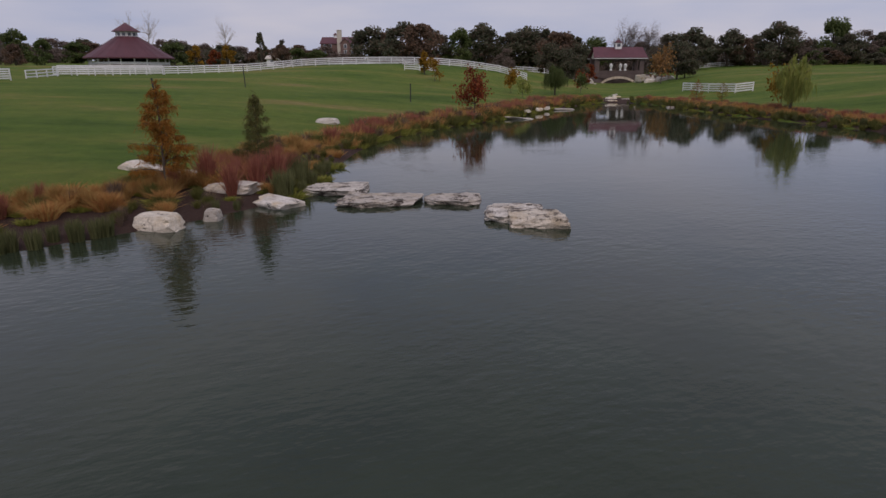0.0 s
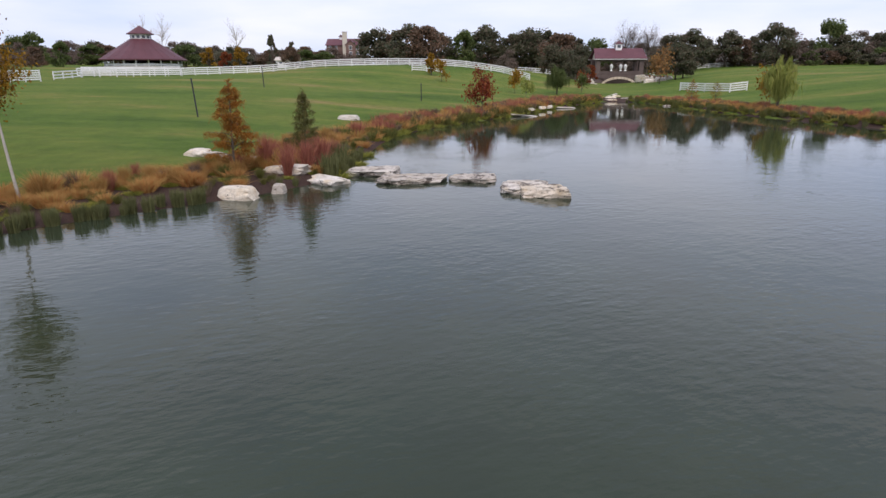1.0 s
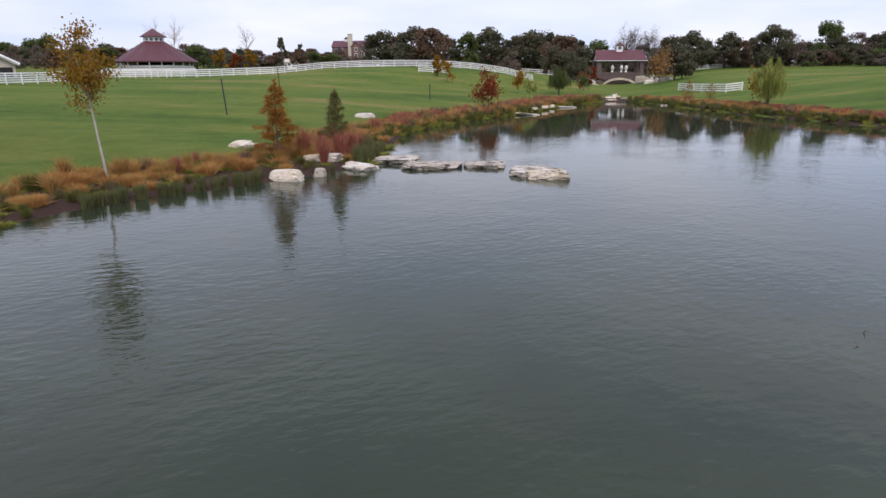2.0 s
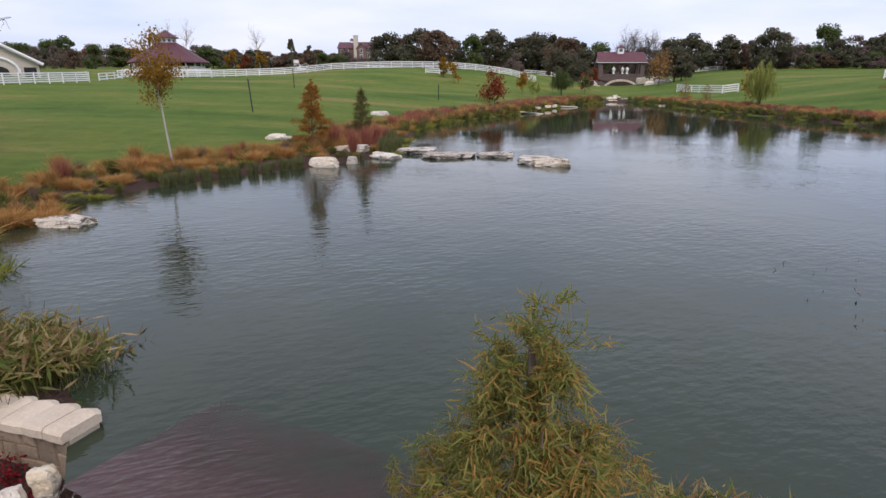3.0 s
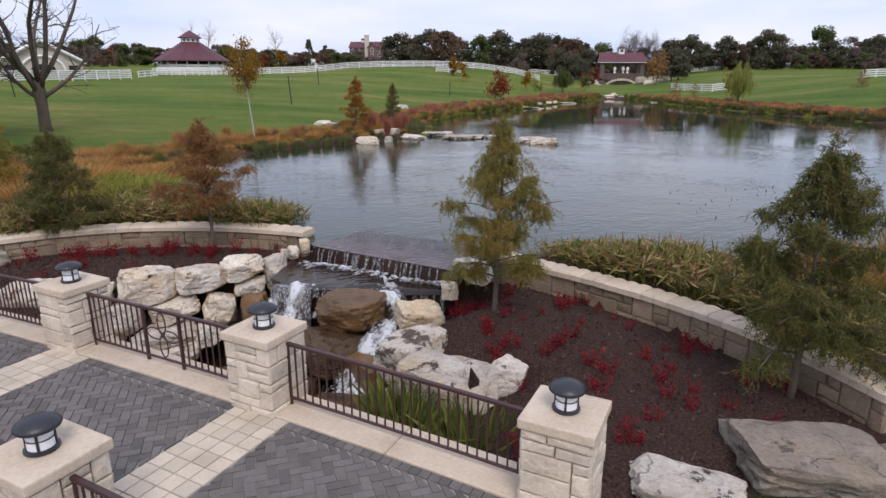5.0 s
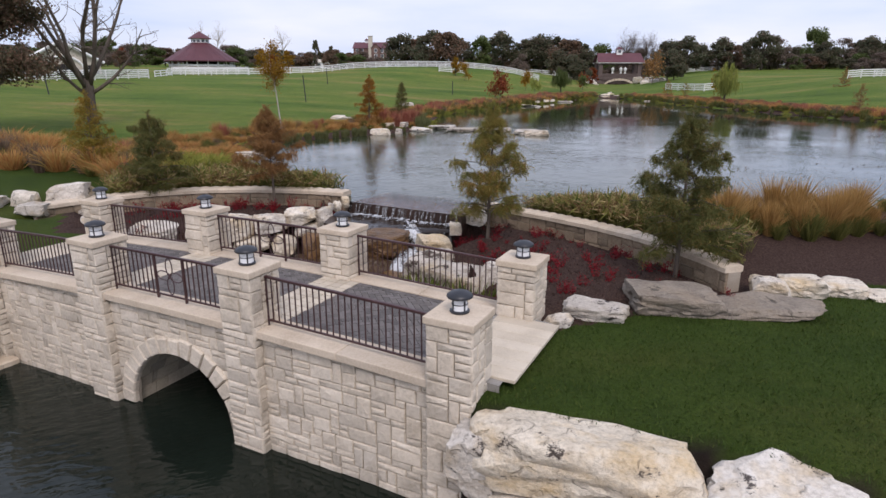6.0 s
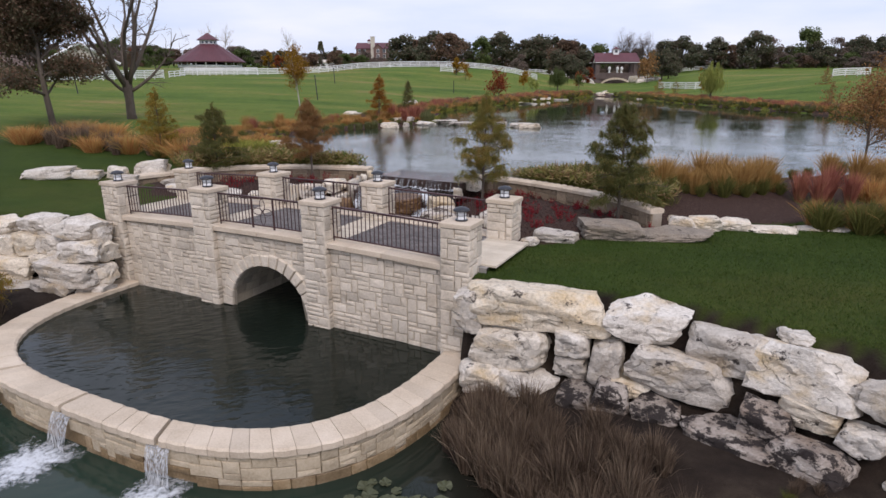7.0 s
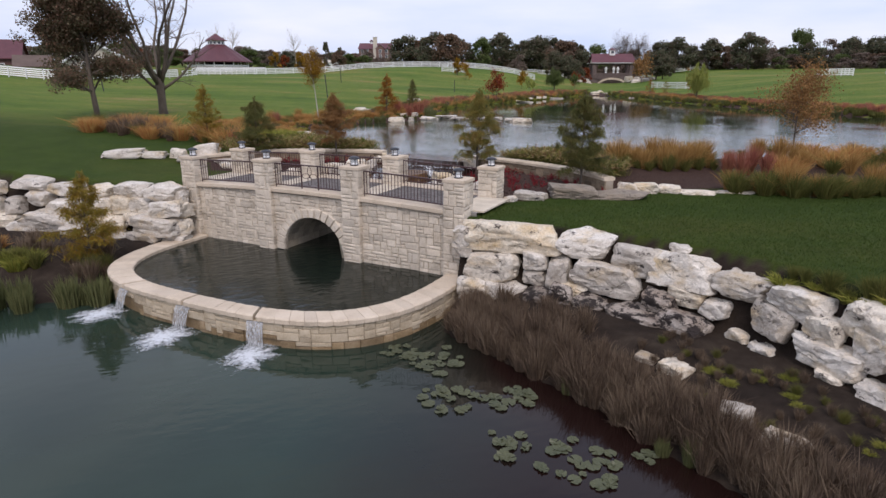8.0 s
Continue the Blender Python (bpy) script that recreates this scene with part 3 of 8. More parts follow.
def ashlar(width, height, unit_w, unit_h, seed, tall=0.22):
    """A random ashlar pattern: stones (x, z, w, h) that fill a rectangle from its lower left corner."""
    rnd = random.Random(seed)
    nw, nh = max(1, round(width / unit_w)), max(1, round(height / unit_h))
    uw, uh = width / nw, height / nh
    taken = [[False] * nw for _ in range(nh)]
    out = []
    for r in range(nh):
        c = 0
        while c < nw:
            if taken[r][c]:
                c += 1
                continue
            run = 1
            while c + run < nw and not taken[r][c + run]:
                run += 1
            w = min(run, rnd.choice((2, 3, 3, 4, 4, 5, 6)))
            if run - w == 1:
                w = run if run <= 6 else w - 1
            h = 1
            if w >= 2 and rnd.random() < 0.42:
                h = 2
            if w <= 3 and rnd.random() < tall:
                h = rnd.choice((2, 3))
            h = min(h, nh - r)
            for i in range(r, r + h):
                for k in range(c, c + w):
                    taken[i][k] = True
            out.append((c * uw + w * uw / 2, r * uh + h * uh / 2, w * uw, h * uh))
            c += w
    return out


bridge = empty("stone_bridge", BRIDGE, "cream limestone footbridge with a round arch and eight pillars", "bridge")

# core of the walls, cut by the arch
for side, name in ((-1, "front_wall"), (1, "back_wall")):
    bm = bmesh.new()
    v0, v1 = side * 1.62, side * 1.30
    outline = [(-5.9, -3.4)]
    outline += [(ARCH_U - ARCH_R, -3.4)]
    outline += [(ARCH_U - ARCH_R * math.cos(math.pi * i / 24), ARCH_Z + ARCH_R * math.sin(math.pi * i / 24)) for i in range(25)]
    outline += [(ARCH_U + ARCH_R, -3.4), (6.03, -3.4)]
    top = [(u, camber(u) - 0.13) for u in np.linspace(6.03, -5.9, 13)]
    ring = outline + top
    a = [bm.verts.new((u, v0, z)) for u, z in ring]
    b = [bm.verts.new((u, v1, z)) for u, z in ring]
    f = [bm.faces.new(a), bm.faces.new(b[::-1])]
    for i in range(len(ring)):
        k = (i + 1) % len(ring)
        bm.faces.new((a[i], b[i], b[k], a[k]))
    bmesh.ops.triangulate(bm, faces=f)
    bmesh.ops.recalc_face_normals(bm, faces=bm.faces)
    wall_ob = part(name, bm, MORTAR, bridge, "rusticated limestone wall with an arch")
    if side < 0:
        front_wall = wall_ob

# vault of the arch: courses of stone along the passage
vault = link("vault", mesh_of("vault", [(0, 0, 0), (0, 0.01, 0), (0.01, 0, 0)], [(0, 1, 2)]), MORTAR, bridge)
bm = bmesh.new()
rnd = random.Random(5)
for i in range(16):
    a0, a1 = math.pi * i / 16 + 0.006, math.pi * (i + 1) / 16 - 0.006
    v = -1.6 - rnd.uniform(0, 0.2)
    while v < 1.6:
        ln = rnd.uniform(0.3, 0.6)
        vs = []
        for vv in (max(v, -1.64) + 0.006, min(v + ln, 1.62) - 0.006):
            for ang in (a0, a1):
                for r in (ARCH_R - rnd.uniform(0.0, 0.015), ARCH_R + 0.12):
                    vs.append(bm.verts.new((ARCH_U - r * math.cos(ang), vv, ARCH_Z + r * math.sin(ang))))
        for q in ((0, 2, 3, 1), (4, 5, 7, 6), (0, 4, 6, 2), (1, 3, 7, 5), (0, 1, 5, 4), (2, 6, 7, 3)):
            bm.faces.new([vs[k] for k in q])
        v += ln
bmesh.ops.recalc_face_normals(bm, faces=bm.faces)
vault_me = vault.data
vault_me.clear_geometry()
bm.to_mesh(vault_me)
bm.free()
vault_me.materials.clear()
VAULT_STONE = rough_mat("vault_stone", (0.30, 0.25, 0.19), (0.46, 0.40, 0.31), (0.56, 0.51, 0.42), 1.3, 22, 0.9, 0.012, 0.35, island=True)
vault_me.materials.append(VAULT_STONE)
for uu in (ARCH_U - ARCH_R - 0.15, ARCH_U + ARCH_R + 0.15):
    part("passage_wall", box(bmesh.new(), (uu - 0.14, -1.6, -3.4), (uu + 0.14, 1.6, ARCH_Z + 0.02)), LIMESTONE, bridge)

# arch ring of the front face
for i in range(17):
    a0, a1 = math.pi * i / 17 + 0.008, math.pi * (i + 1) / 17 - 0.008
    bm = bmesh.new()
    rr = ARCH_R + 0.33 + random.uniform(-0.03, 0.04)
    ring = [(ARCH_U - r * math.cos(a), ARCH_Z + r * math.sin(a)) for r, a in ((ARCH_R - 0.02, a0), (rr, a0), (rr, a1), (ARCH_R - 0.02, a1))]
    cu, cz = sum(p[0] for p in ring) / 4, sum(p[1] for p in ring) / 4
    a = [bm.verts.new((u, -1.60, z)) for u, z in ring]
    b = [bm.verts.new((u, -1.70, z)) for u, z in ring]
    c = [bm.verts.new((cu + (u - cu) * 0.86, -1.725 - random.uniform(0, 0.015), cz + (z - cz) * 0.86)) for u, z in ring]
    for k in range(4):
        n = (k + 1) % 4
        bm.faces.new((a[k], b[k], b[n], a[n]))
        bm.faces.new((b[k], c[k], c[n], b[n]))
    bm.faces.new(c[::-1])
    bmesh.ops.recalc_face_normals(bm, faces=bm.faces)
    part("arch_stone", bm, LIMESTONE, front_wall)

# coping slabs and deck between the pillars
BAYS = list(zip(PILLARS, PILLARS[1:]))
BACK_BAYS = list(zip(BACK_PILLARS, BACK_PILLARS[1:]))
for side in (-1, 1):
    for u0, u1 in BAYS if side < 0 else BACK_BAYS:
        for a, b in ((u0 + 0.355, (u0 + u1) / 2 - 0.004), ((u0 + u1) / 2 + 0.004, u1 - 0.355)):
            bm = box(bmesh.new(), (a, min(side * 1.78, side * 1.16), -0.14), (b, max(side * 1.78, side * 1.16), 0.0), 0.012)
            part("coping_slab", cambered(bm), CAPSTONE, bridge, "smooth pale coping slab")
bm = bmesh.new()
us = np.linspace(-6.5, 6.62, 24)
ta = [[bm.verts.new((u, v, camber(u) - 0.05)) for v in (-1.3, 1.3)] for u in us]
tb = [[bm.verts.new((u, v, camber(u) - 0.45)) for v in (-1.3, 1.3)] for u in us]
for i in range(len(us) - 1):
    bm.faces.new((ta[i][0], ta[i + 1][0], ta[i + 1][1], ta[i][1]))
    bm.faces.new((tb[i][0], tb[i][1], tb[i + 1][1], tb[i + 1][0]))
    bm.faces.new((ta[i][0], tb[i][0], tb[i + 1][0], ta[i + 1][0]))
    bm.faces.new((ta[i][1], ta[i + 1][1], tb[i + 1][1], tb[i][1]))
deck = part("deck", bm, rough_mat("joint_sand", (0.20, 0.185, 0.17), (0.27, 0.255, 0.235), (0.34, 0.32, 0.295), 3, 50, 0.95, 0.003, 0), bridge, "grey herringbone paver deck with cream bands")


def pillar(u, side, base, seed):
    """A square stone pillar with a slab cap; its stones are pieces of it."""
    top = camber(u) + 0.93
    p = part("pillar", box(bmesh.new(), (-0.325, -0.325, base), (0.325, 0.325, top)), MORTAR, bridge, m=Matrix.Translation((u, side * 1.475, 0)))
    bm = box(bmesh.new(), (-0.395, -0.395, top), (0.395, 0.395, top + 0.115), 0.02, 2)
    part("cap", bm, CAPSTONE, p, "smooth pale cap slab")
    rnd = random.Random(seed)
    for face in range(4):
        if side > 0 and face == 2:
            continue
        rot = Matrix.Rotation(math.pi / 2 * face, 4, "Z")
        lo = base
        for x, z, w, h in ashlar(0.72, top - lo, 0.09, 0.125, seed * 7 + face, 0.25):
            me = stone_mesh(round(w, 2), round(h, 3), 0.045, 0.014, rnd.randrange(2), "pillar_stone")
            link("stone", me, LIMESTONE, p, m=rot @ Matrix.Translation((x - 0.36, -0.325, lo + z)))
    return p


for i in range(4):
    pillar(PILLARS[i], -1, -2.62, 11 + i)
    pillar(BACK_PILLARS[i], 1, -0.62, 31 + i)

# lanterns on the caps
def lantern_thing(m):
    t = empty("pillar_lantern", m, "black drum lantern with milk glass on a stone cap", "lantern", "lanterns on the bridge pillars")
    part("base", lathe(bmesh.new(), [(0.135, 0), (0.145, 0.012), (0.145, 0.03), (0.12, 0.04)], 24), BLACK_METAL, t)
    part("glass", lathe(bmesh.new(), [(0.112, 0.04), (0.112, 0.225)], 24), MILK_GLASS, t, "white milk glass cylinder", smooth=False)
    for k in range(4):
        a = math.pi / 4 + math.pi / 2 * k
        bm = box(bmesh.new(), (0.109, -0.011, 0.03), (0.126, 0.011, 0.235), 0.003)
        part("bar", bm, BLACK_METAL, t, m=Matrix.Rotation(a, 4, "Z"))
    for z in (0.13,):
        bm = bmesh.new()
        tube(bm, [(0.117 * math.cos(2 * math.pi * k / 24), 0.117 * math.sin(2 * math.pi * k / 24), z) for k in range(25)], 0.007, 5)
        part("band", bm, BLACK_METAL, t)
    part("roof", lathe(bmesh.new(), [(0.12, 0.222), (0.185, 0.226), (0.192, 0.242), (0.18, 0.266), (0.13, 0.30), (0.05, 0.322), (0.012, 0.326)], 28), BLACK_METAL, t, "wide domed black roof", smooth=True)
    return t


first = None
for side in (-1, 1):
    for i, u in enumerate(PILLARS if side < 0 else BACK_PILLARS):
        m = BRIDGE @ pose(u, side * 1.475, camber(u) + 1.045, 0, 0, 12 * i + 20 * side)
        if first is None:
            first = lantern_thing(m)
        else:
            copy_thing(first, m)

# iron railings
baluster_me = None


def railing(u0, u1, side, ornate):
    global baluster_me
    mid = (u0 + u1) / 2
    t = empty("railing", BRIDGE @ pose(mid, side * 1.475, 0), "brown painted iron railing with square balusters" + (" and a looped ornament" if ornate else ""), "railing", "railings of the bridge")
    a, b = u0 + 0.37, u1 - 0.37

    def bar(name, z0, z1, half):
        bm = bmesh.new()
        box(bm, (a, -half, z0), (b, half, z1), 0.006)
        bmesh.ops.subdivide_edges(bm, edges=[e for e in bm.edges if abs((e.verts[0].co - e.verts[1].co).x) > 1], cuts=6)
        cambered(bm)
        bmesh.ops.translate(bm, verts=bm.verts, vec=(-mid, 0, 0))
        part(name, bm, IRON, t)
    bar("top_rail", 0.86, 0.905, 0.028)
    bar("bottom_rail", 0.085, 0.12, 0.018)
    if baluster_me is None:
        bm = box(bmesh.new(), (-0.009, -0.009, 0.1), (0.009, 0.009, 0.87))
        baluster_me = bpy.data.meshes.new("baluster")
        bm.to_mesh(baluster_me)
        bm.free()
    n = round((b - a) / 0.125)
    for i in range(n + 1):
        u = a + (b - a) * i / n
        if ornate and abs(u - mid) < 0.36:
            continue
        link("baluster", baluster_me, IRON, t, m=Matrix.Translation((u - mid, 0, camber(u))))
    if ornate:
        zc = camber(mid)
        for du in (-0.38, 0.38):
            part("post", box(bmesh.new(), (du - 0.022, -0.022, zc + 0.02), (du + 0.022, 0.022, zc + 0.89), 0.004), IRON, t)
        for k in range(4):
            ang = math.pi / 2 * k
            pts = []
            for i in range(21):
                s = i / 20 * 2 * math.pi
                x, z = 0.17 + 0.17 * math.cos(s), 0.085 * math.sin(s)
                pts.append((x * math.cos(ang) - z * math.sin(ang), 0, zc + 0.49 + (x * math.sin(ang) + z * math.cos(ang)) * 1.05))
            bm = bmesh.new()
            tube(bm, pts, 0.011, 6, False)
            part("loop", bm, IRON, t)
    # feet of the end posts
    for u in (a + 0.012, b - 0.012):
        part("end_post", box(bmesh.new(), (u - mid - 0.014, -0.014, camber(u)), (u - mid + 0.014, 0.014, camber(u) + 0.9), 0.003), IRON, t)


for i in range(3):
    railing(*BAYS[i], -1, i == 1)
    railing(*BACK_BAYS[i], 1, i == 1)

# ---- the basin in front of the arch ----
basin = empty("overflow_basin", BRIDGE, "rounded limestone basin with three spillways below the bridge", "basin")
OUTER, INNER, FACE = basin_line(6.26, 5.82, 90), basin_line(5.5, 5.2, 90), basin_line(6.18, 5.74, 90)
SPILLS = (2.78, 0.10, -2.72)


def lerp_line(line, k):
    i = min(int(k), len(line) - 2)
    f = k - i
    return (line[i][0] * (1 - f) + line[i + 1][0] * f, line[i][1] * (1 - f) + line[i + 1][1] * f)


arc = [0.0]
for p, q in zip(OUTER, OUTER[1:]):
    arc.append(arc[-1] + math.hypot(q[0] - p[0], q[1] - p[1]))


def at_arc(line, s):
    k = float(np.interp(s, arc, range(len(arc))))
    return lerp_line(line, k)


spill_s = [float(np.interp(-sp, [-p[0] for p in OUTER], arc)) for sp in SPILLS]
# core
bm = bmesh.new()
rings = []
for i in range(len(OUTER)):
    f, n = FACE[i], INNER[i]
    ins = (f[0] + (n[0] - f[0]) * 0.05, f[1] + (n[1] - f[1]) * 0.05)
    zt = -2.44
    if min(abs(arc[i] - s) for s in spill_s) < 0.2:
        zt = -2.47
    rings.append([bm.verts.new((*p, z)) for p, z in ((ins, -3.7), (ins, zt), (n, zt), (n, -3.7))])
for r0, r1 in zip(rings, rings[1:]):
    for k in range(3):
        bm.faces.new((r0[k], r0[k + 1], r1[k + 1], r1[k]))
bmesh.ops.recalc_face_normals(bm, faces=bm.faces)
WET_STONE = rough_mat("wet_stained_stone", (0.11, 0.072, 0.036), (0.27, 0.19, 0.105), (0.44, 0.35, 0.24), 2.4, 20, 0.5, 0.01, 0.3)
BASIN_STONE = rough_mat("warm_basin_stone", (0.32, 0.25, 0.165), (0.50, 0.415, 0.30), (0.61, 0.525, 0.405), 1.8, 18, 0.85, 0.03, 0.2)
basin_wall = part("basin_wall", bm, WET_STONE, basin)
# coping stones
s = 0.0
rnd = random.Random(3)
edges = [0.0]
while edges[-1] < arc[-1] - 0.2:
    edges.append(edges[-1] + rnd.uniform(0.34, 0.46))
edges[-1] = arc[-1]
for sp in spill_s:
    k = int(np.argmin([abs(e - sp) for e in edges]))
    edges[k] = sp
for a, b in zip(edges, edges[1:]):
    ga = 0.05 if any(abs(a - sp) < 1e-6 for sp in spill_s) else 0.004
    gb = 0.05 if any(abs(b - sp) < 1e-6 for sp in spill_s) else 0.004
    bm = bmesh.new()
    vs = []
    for ss in (a + ga, (a + b) / 2, b - gb):
        o, n = at_arc(OUTER, ss), at_arc(INNER, ss)
        bulge = 0.02 if ss == (a + b) / 2 else 0.0
        d = Vector((o[0] - n[0], o[1] - n[1], 0)).normalized()
        o, n = Vector((*o, 0)) + d * bulge, Vector((*n, 0)) - d * bulge
        z1 = -2.29 + rnd.uniform(-0.006, 0.006)
        vs.append([bm.verts.new(q) for q in (o + Vector((0, 0, -2.44)), o + Vector((0, 0, z1 - 0.03)), o - d * 0.05 + Vector((0, 0, z1)), n + d * 0.05 + Vector((0, 0, z1)), n + Vector((0, 0, z1 - 0.03)), n + Vector((0, 0, -2.44)))])
    for r0, r1 in zip(vs, vs[1:]):
        for k in range(6):
            bm.faces.new((r0[k], r0[(k + 1) % 6], r1[(k + 1) % 6], r1[k]))
    bm.faces.new(vs[0])
    bm.faces.new(vs[-1][::-1])
    bmesh.ops.recalc_face_normals(bm, faces=bm.faces)
    part("coping_stone", bm, CAPSTONE, basin)

bw_water = sheet("basin_water", [bxy(*p) for p in basin_line(5.52, 5.22, 60)] + [bxy(-1.18, -1.5), bxy(-1.18, 2.2), bxy(1.62, 2.2), bxy(1.62, -1.5)], -2.42, BASIN_WATER, "dark still water in the stone basin")

def fall_mat(name, lo, hi):
    m, n, l, b = nodes_of(name)
    t = tex_noise(n, l, 10, 4, 0.62, (3.6, 3.6, 0.22), local=False)
    r = ramp(n, [(lo, (0.03, 0.03, 0.03)), (hi, (0.75, 0.75, 0.75))])
    l.new(t.outputs["Fac"], r.inputs["Fac"])
    b.inputs["Base Color"].default_value = (0.60, 0.62, 0.64, 1)
    b.inputs["Roughness"].default_value = 0.25
    tp = n.new("ShaderNodeBsdfTransparent")
    tp.inputs["Color"].default_value = (0.8, 0.8, 0.78, 1)
    ms = n.new("ShaderNodeMixShader")
    l.new(r.outputs["Color"], ms.inputs["Fac"])
    l.new(tp.outputs["BSDF"], ms.inputs[1])
    l.new(b.outputs["BSDF"], ms.inputs[2])
    l.new(ms.outputs["Shader"], n["Material Output"].inputs["Surface"])
    return m


def foam_mat(name, scale, stretch, lo, hi):
    """White churned water that thins out towards its rim (by the mesh's own foam value)."""
    m, n, l, b = nodes_of(name)
    a = n.new("ShaderNodeAttribute")
    a.attribute_name = "foam"
    t = tex_noise(n, l, scale, 8, 0.72, stretch, local=False)
    ad = n.new("ShaderNodeMath")
    ad.operation = "ADD"
    l.new(a.outputs["Fac"], ad.inputs[0])
    l.new(t.outputs["Fac"], ad.inputs[1])
    r = ramp(n, [(lo, (0, 0, 0)), (hi, (1, 1, 1))])
    l.new(ad.outputs["Value"], r.inputs["Fac"])
    b.inputs["Base Color"].default_value = (0.66, 0.69, 0.72, 1)
    b.inputs["Roughness"].default_value = 0.5
    tp = n.new("ShaderNodeBsdfTransparent")
    ms = n.new("ShaderNodeMixShader")
    l.new(r.outputs["Color"], ms.inputs["Fac"])
    l.new(tp.outputs["BSDF"], ms.inputs[1])
    l.new(b.outputs["BSDF"], ms.inputs[2])
    l.new(ms.outputs["Shader"], n["Material Output"].inputs["Surface"])
    bump(n, l, b, t.outputs["Fac"], 0.8, 0.05)
    return m


FALL = fall_mat("falling_water", 0.44, 0.74)
SPILL = fall_mat("spillway_white_water", 0.36, 0.62)
FOAM = foam_mat("white_foam", 9.0, (1, 1, 1), 0.66, 1.02)
CASCADE = foam_mat("streaked_white_water", 7.0, (1.8, 1.8, 0.6), 0.74, 1.12)


def foam_patch(name, centre, rx, ry, turn, z, parent=None, n=20, lift=0.06, spiky=0.45, gain=0.0):
    """A churned patch: a low uneven mound whose foam value falls off to the rim."""
    verts, faces, val = [], [], []
    rnd = random.Random(repr(centre))
    n = n * 2
    ph = rnd.uniform(0, 50)
    for i in range(n + 1):
        for k in range(n + 1):
            x, y = 2 * i / n - 1, 2 * k / n - 1
            r = math.hypot(x, y)
            c, s = math.cos(radians(turn)), math.sin(radians(turn))
            X, Y = x * rx, y * ry
            ang = math.atan2(y, x)
            ray = noise.noise(Vector((math.cos(ang) * 3.2 + ph, math.sin(ang) * 3.2, r * 0.8)))
            f = max(0.0, 1 - r * (1.0 - spiky * ray))
            verts.append((centre[0] + X * c - Y * s, centre[1] + X * s + Y * c, z + 0.008 + lift * f * rnd.uniform(0.3, 1.0)))
            val.append(0.60 * f ** 0.8 + 0.15 * ray - 0.06 + gain * f if r < 0.97 else -0.4)
    for i in range(n):
        for k in range(n):
            faces.append((i * (n + 1) + k, (i + 1) * (n + 1) + k, (i + 1) * (n + 1) + k + 1, i * (n + 1) + k + 1))
    me = mesh_of(name, verts, faces, True)
    at = me.attributes.new("foam", "FLOAT", "POINT")
    at.data.foreach_set("value", val)
    return link(name, me, FOAM, parent)


def sheet_fall(name, a, b, out, drop, seed=0, parent=None, cols=14, rows=9):
    """A sheet of water that leaves the lip a-b, arcs outward by `out` and drops."""
    rnd = random.Random(seed)
    a, b, out = Vector(a), Vector(b), Vector(out)
    verts, faces = [], []
    for i in range(cols + 1):
        p = a.lerp(b, i / cols)
        wob = rnd.uniform(-0.03, 0.03)
        for k in range(rows + 1):
            s = k / rows
            verts.append(p + out * (s ** 0.6 * (1 + wob * 4)) + Vector((wob * s, 0, -drop * s ** 1.3)))
    for i in range(cols):
        for k in range(rows):
            q = i * (rows + 1) + k
            faces.append((q, q + rows + 1, q + rows + 2, q + 1))
    return link(name, mesh_of(name, verts, faces, True), FALL, parent)


for i, sp in enumerate(spill_s):
    o0, o1 = at_arc(OUTER, sp - 0.27), at_arc(OUTER, sp + 0.27)
    n0 = at_arc(INNER, sp)
    oc = at_arc(OUTER, sp)
    d = Vector((oc[0] - n0[0], oc[1] - n0[1], 0)).normalized()
    dw = BRIDGE.to_3x3() @ d
    p0, p1 = bw(*o0, -2.45), bw(*o1, -2.45)
    sf = sheet_fall("spillway_water", p0 - dw * 0.08, p1 - dw * 0.08, dw * 0.30, 0.72, i, None, 18, 9)
    sf.data.materials.clear()
    sf.data.materials.append(SPILL)
    tagged(sf, "thin white sheet of water falling from a stone spillway", "waterfall", "spillway falls of the basin")
    c = bw(*oc) + dw * 0.72
    tagged(foam_patch("splash_foam", (c.x, c.y), 1.0, 1.15, math.degrees(math.atan2(dw.y, dw.x)) - 90, -3.15, spiky=0.22, gain=0.05), "white splashing foam on the dark pond", "foam", "splashes below the basin")

# stones of the basin's outer face
face_len = arc[-1]
n_part = 0
for x, z, w, h in ashlar(face_len, 0.76, 0.11, 0.127, 77, 0.05):
    o, n = at_arc(FACE, x), at_arc(INNER, x)
    o2 = at_arc(FACE, min(x + 0.05, face_len))
    ang = math.atan2(o2[1] - o[1], o2[0] - o[0]) + math.pi
    near = min(abs(x - s) for s in spill_s)
    if near < 0.6 and z < 0.5 and (near < 0.35 or z < 0.3):
        continue
    m = Matrix.Translation((o[0], o[1], -3.2 + z)) @ Matrix.Rotation(ang + math.pi, 4, "Z") @ Matrix.Rotation(math.pi, 4, "Z")
    link("stone", stone_mesh(round(w, 2), round(h, 2), 0.035, 0.012, n_part % 2, "basin_stone"), BASIN_STONE, basin_wall, m=m)
    if near < 0.62 + 0.3 * noise.noise(Vector((x * 1.3, z * 2.0, 5))) or z < 0.14:
        basin_wall.children[-1].material_slots[0].link = "OBJECT"
        basin_wall.children[-1].material_slots[0].material = WET_STONE
    n_part += 1

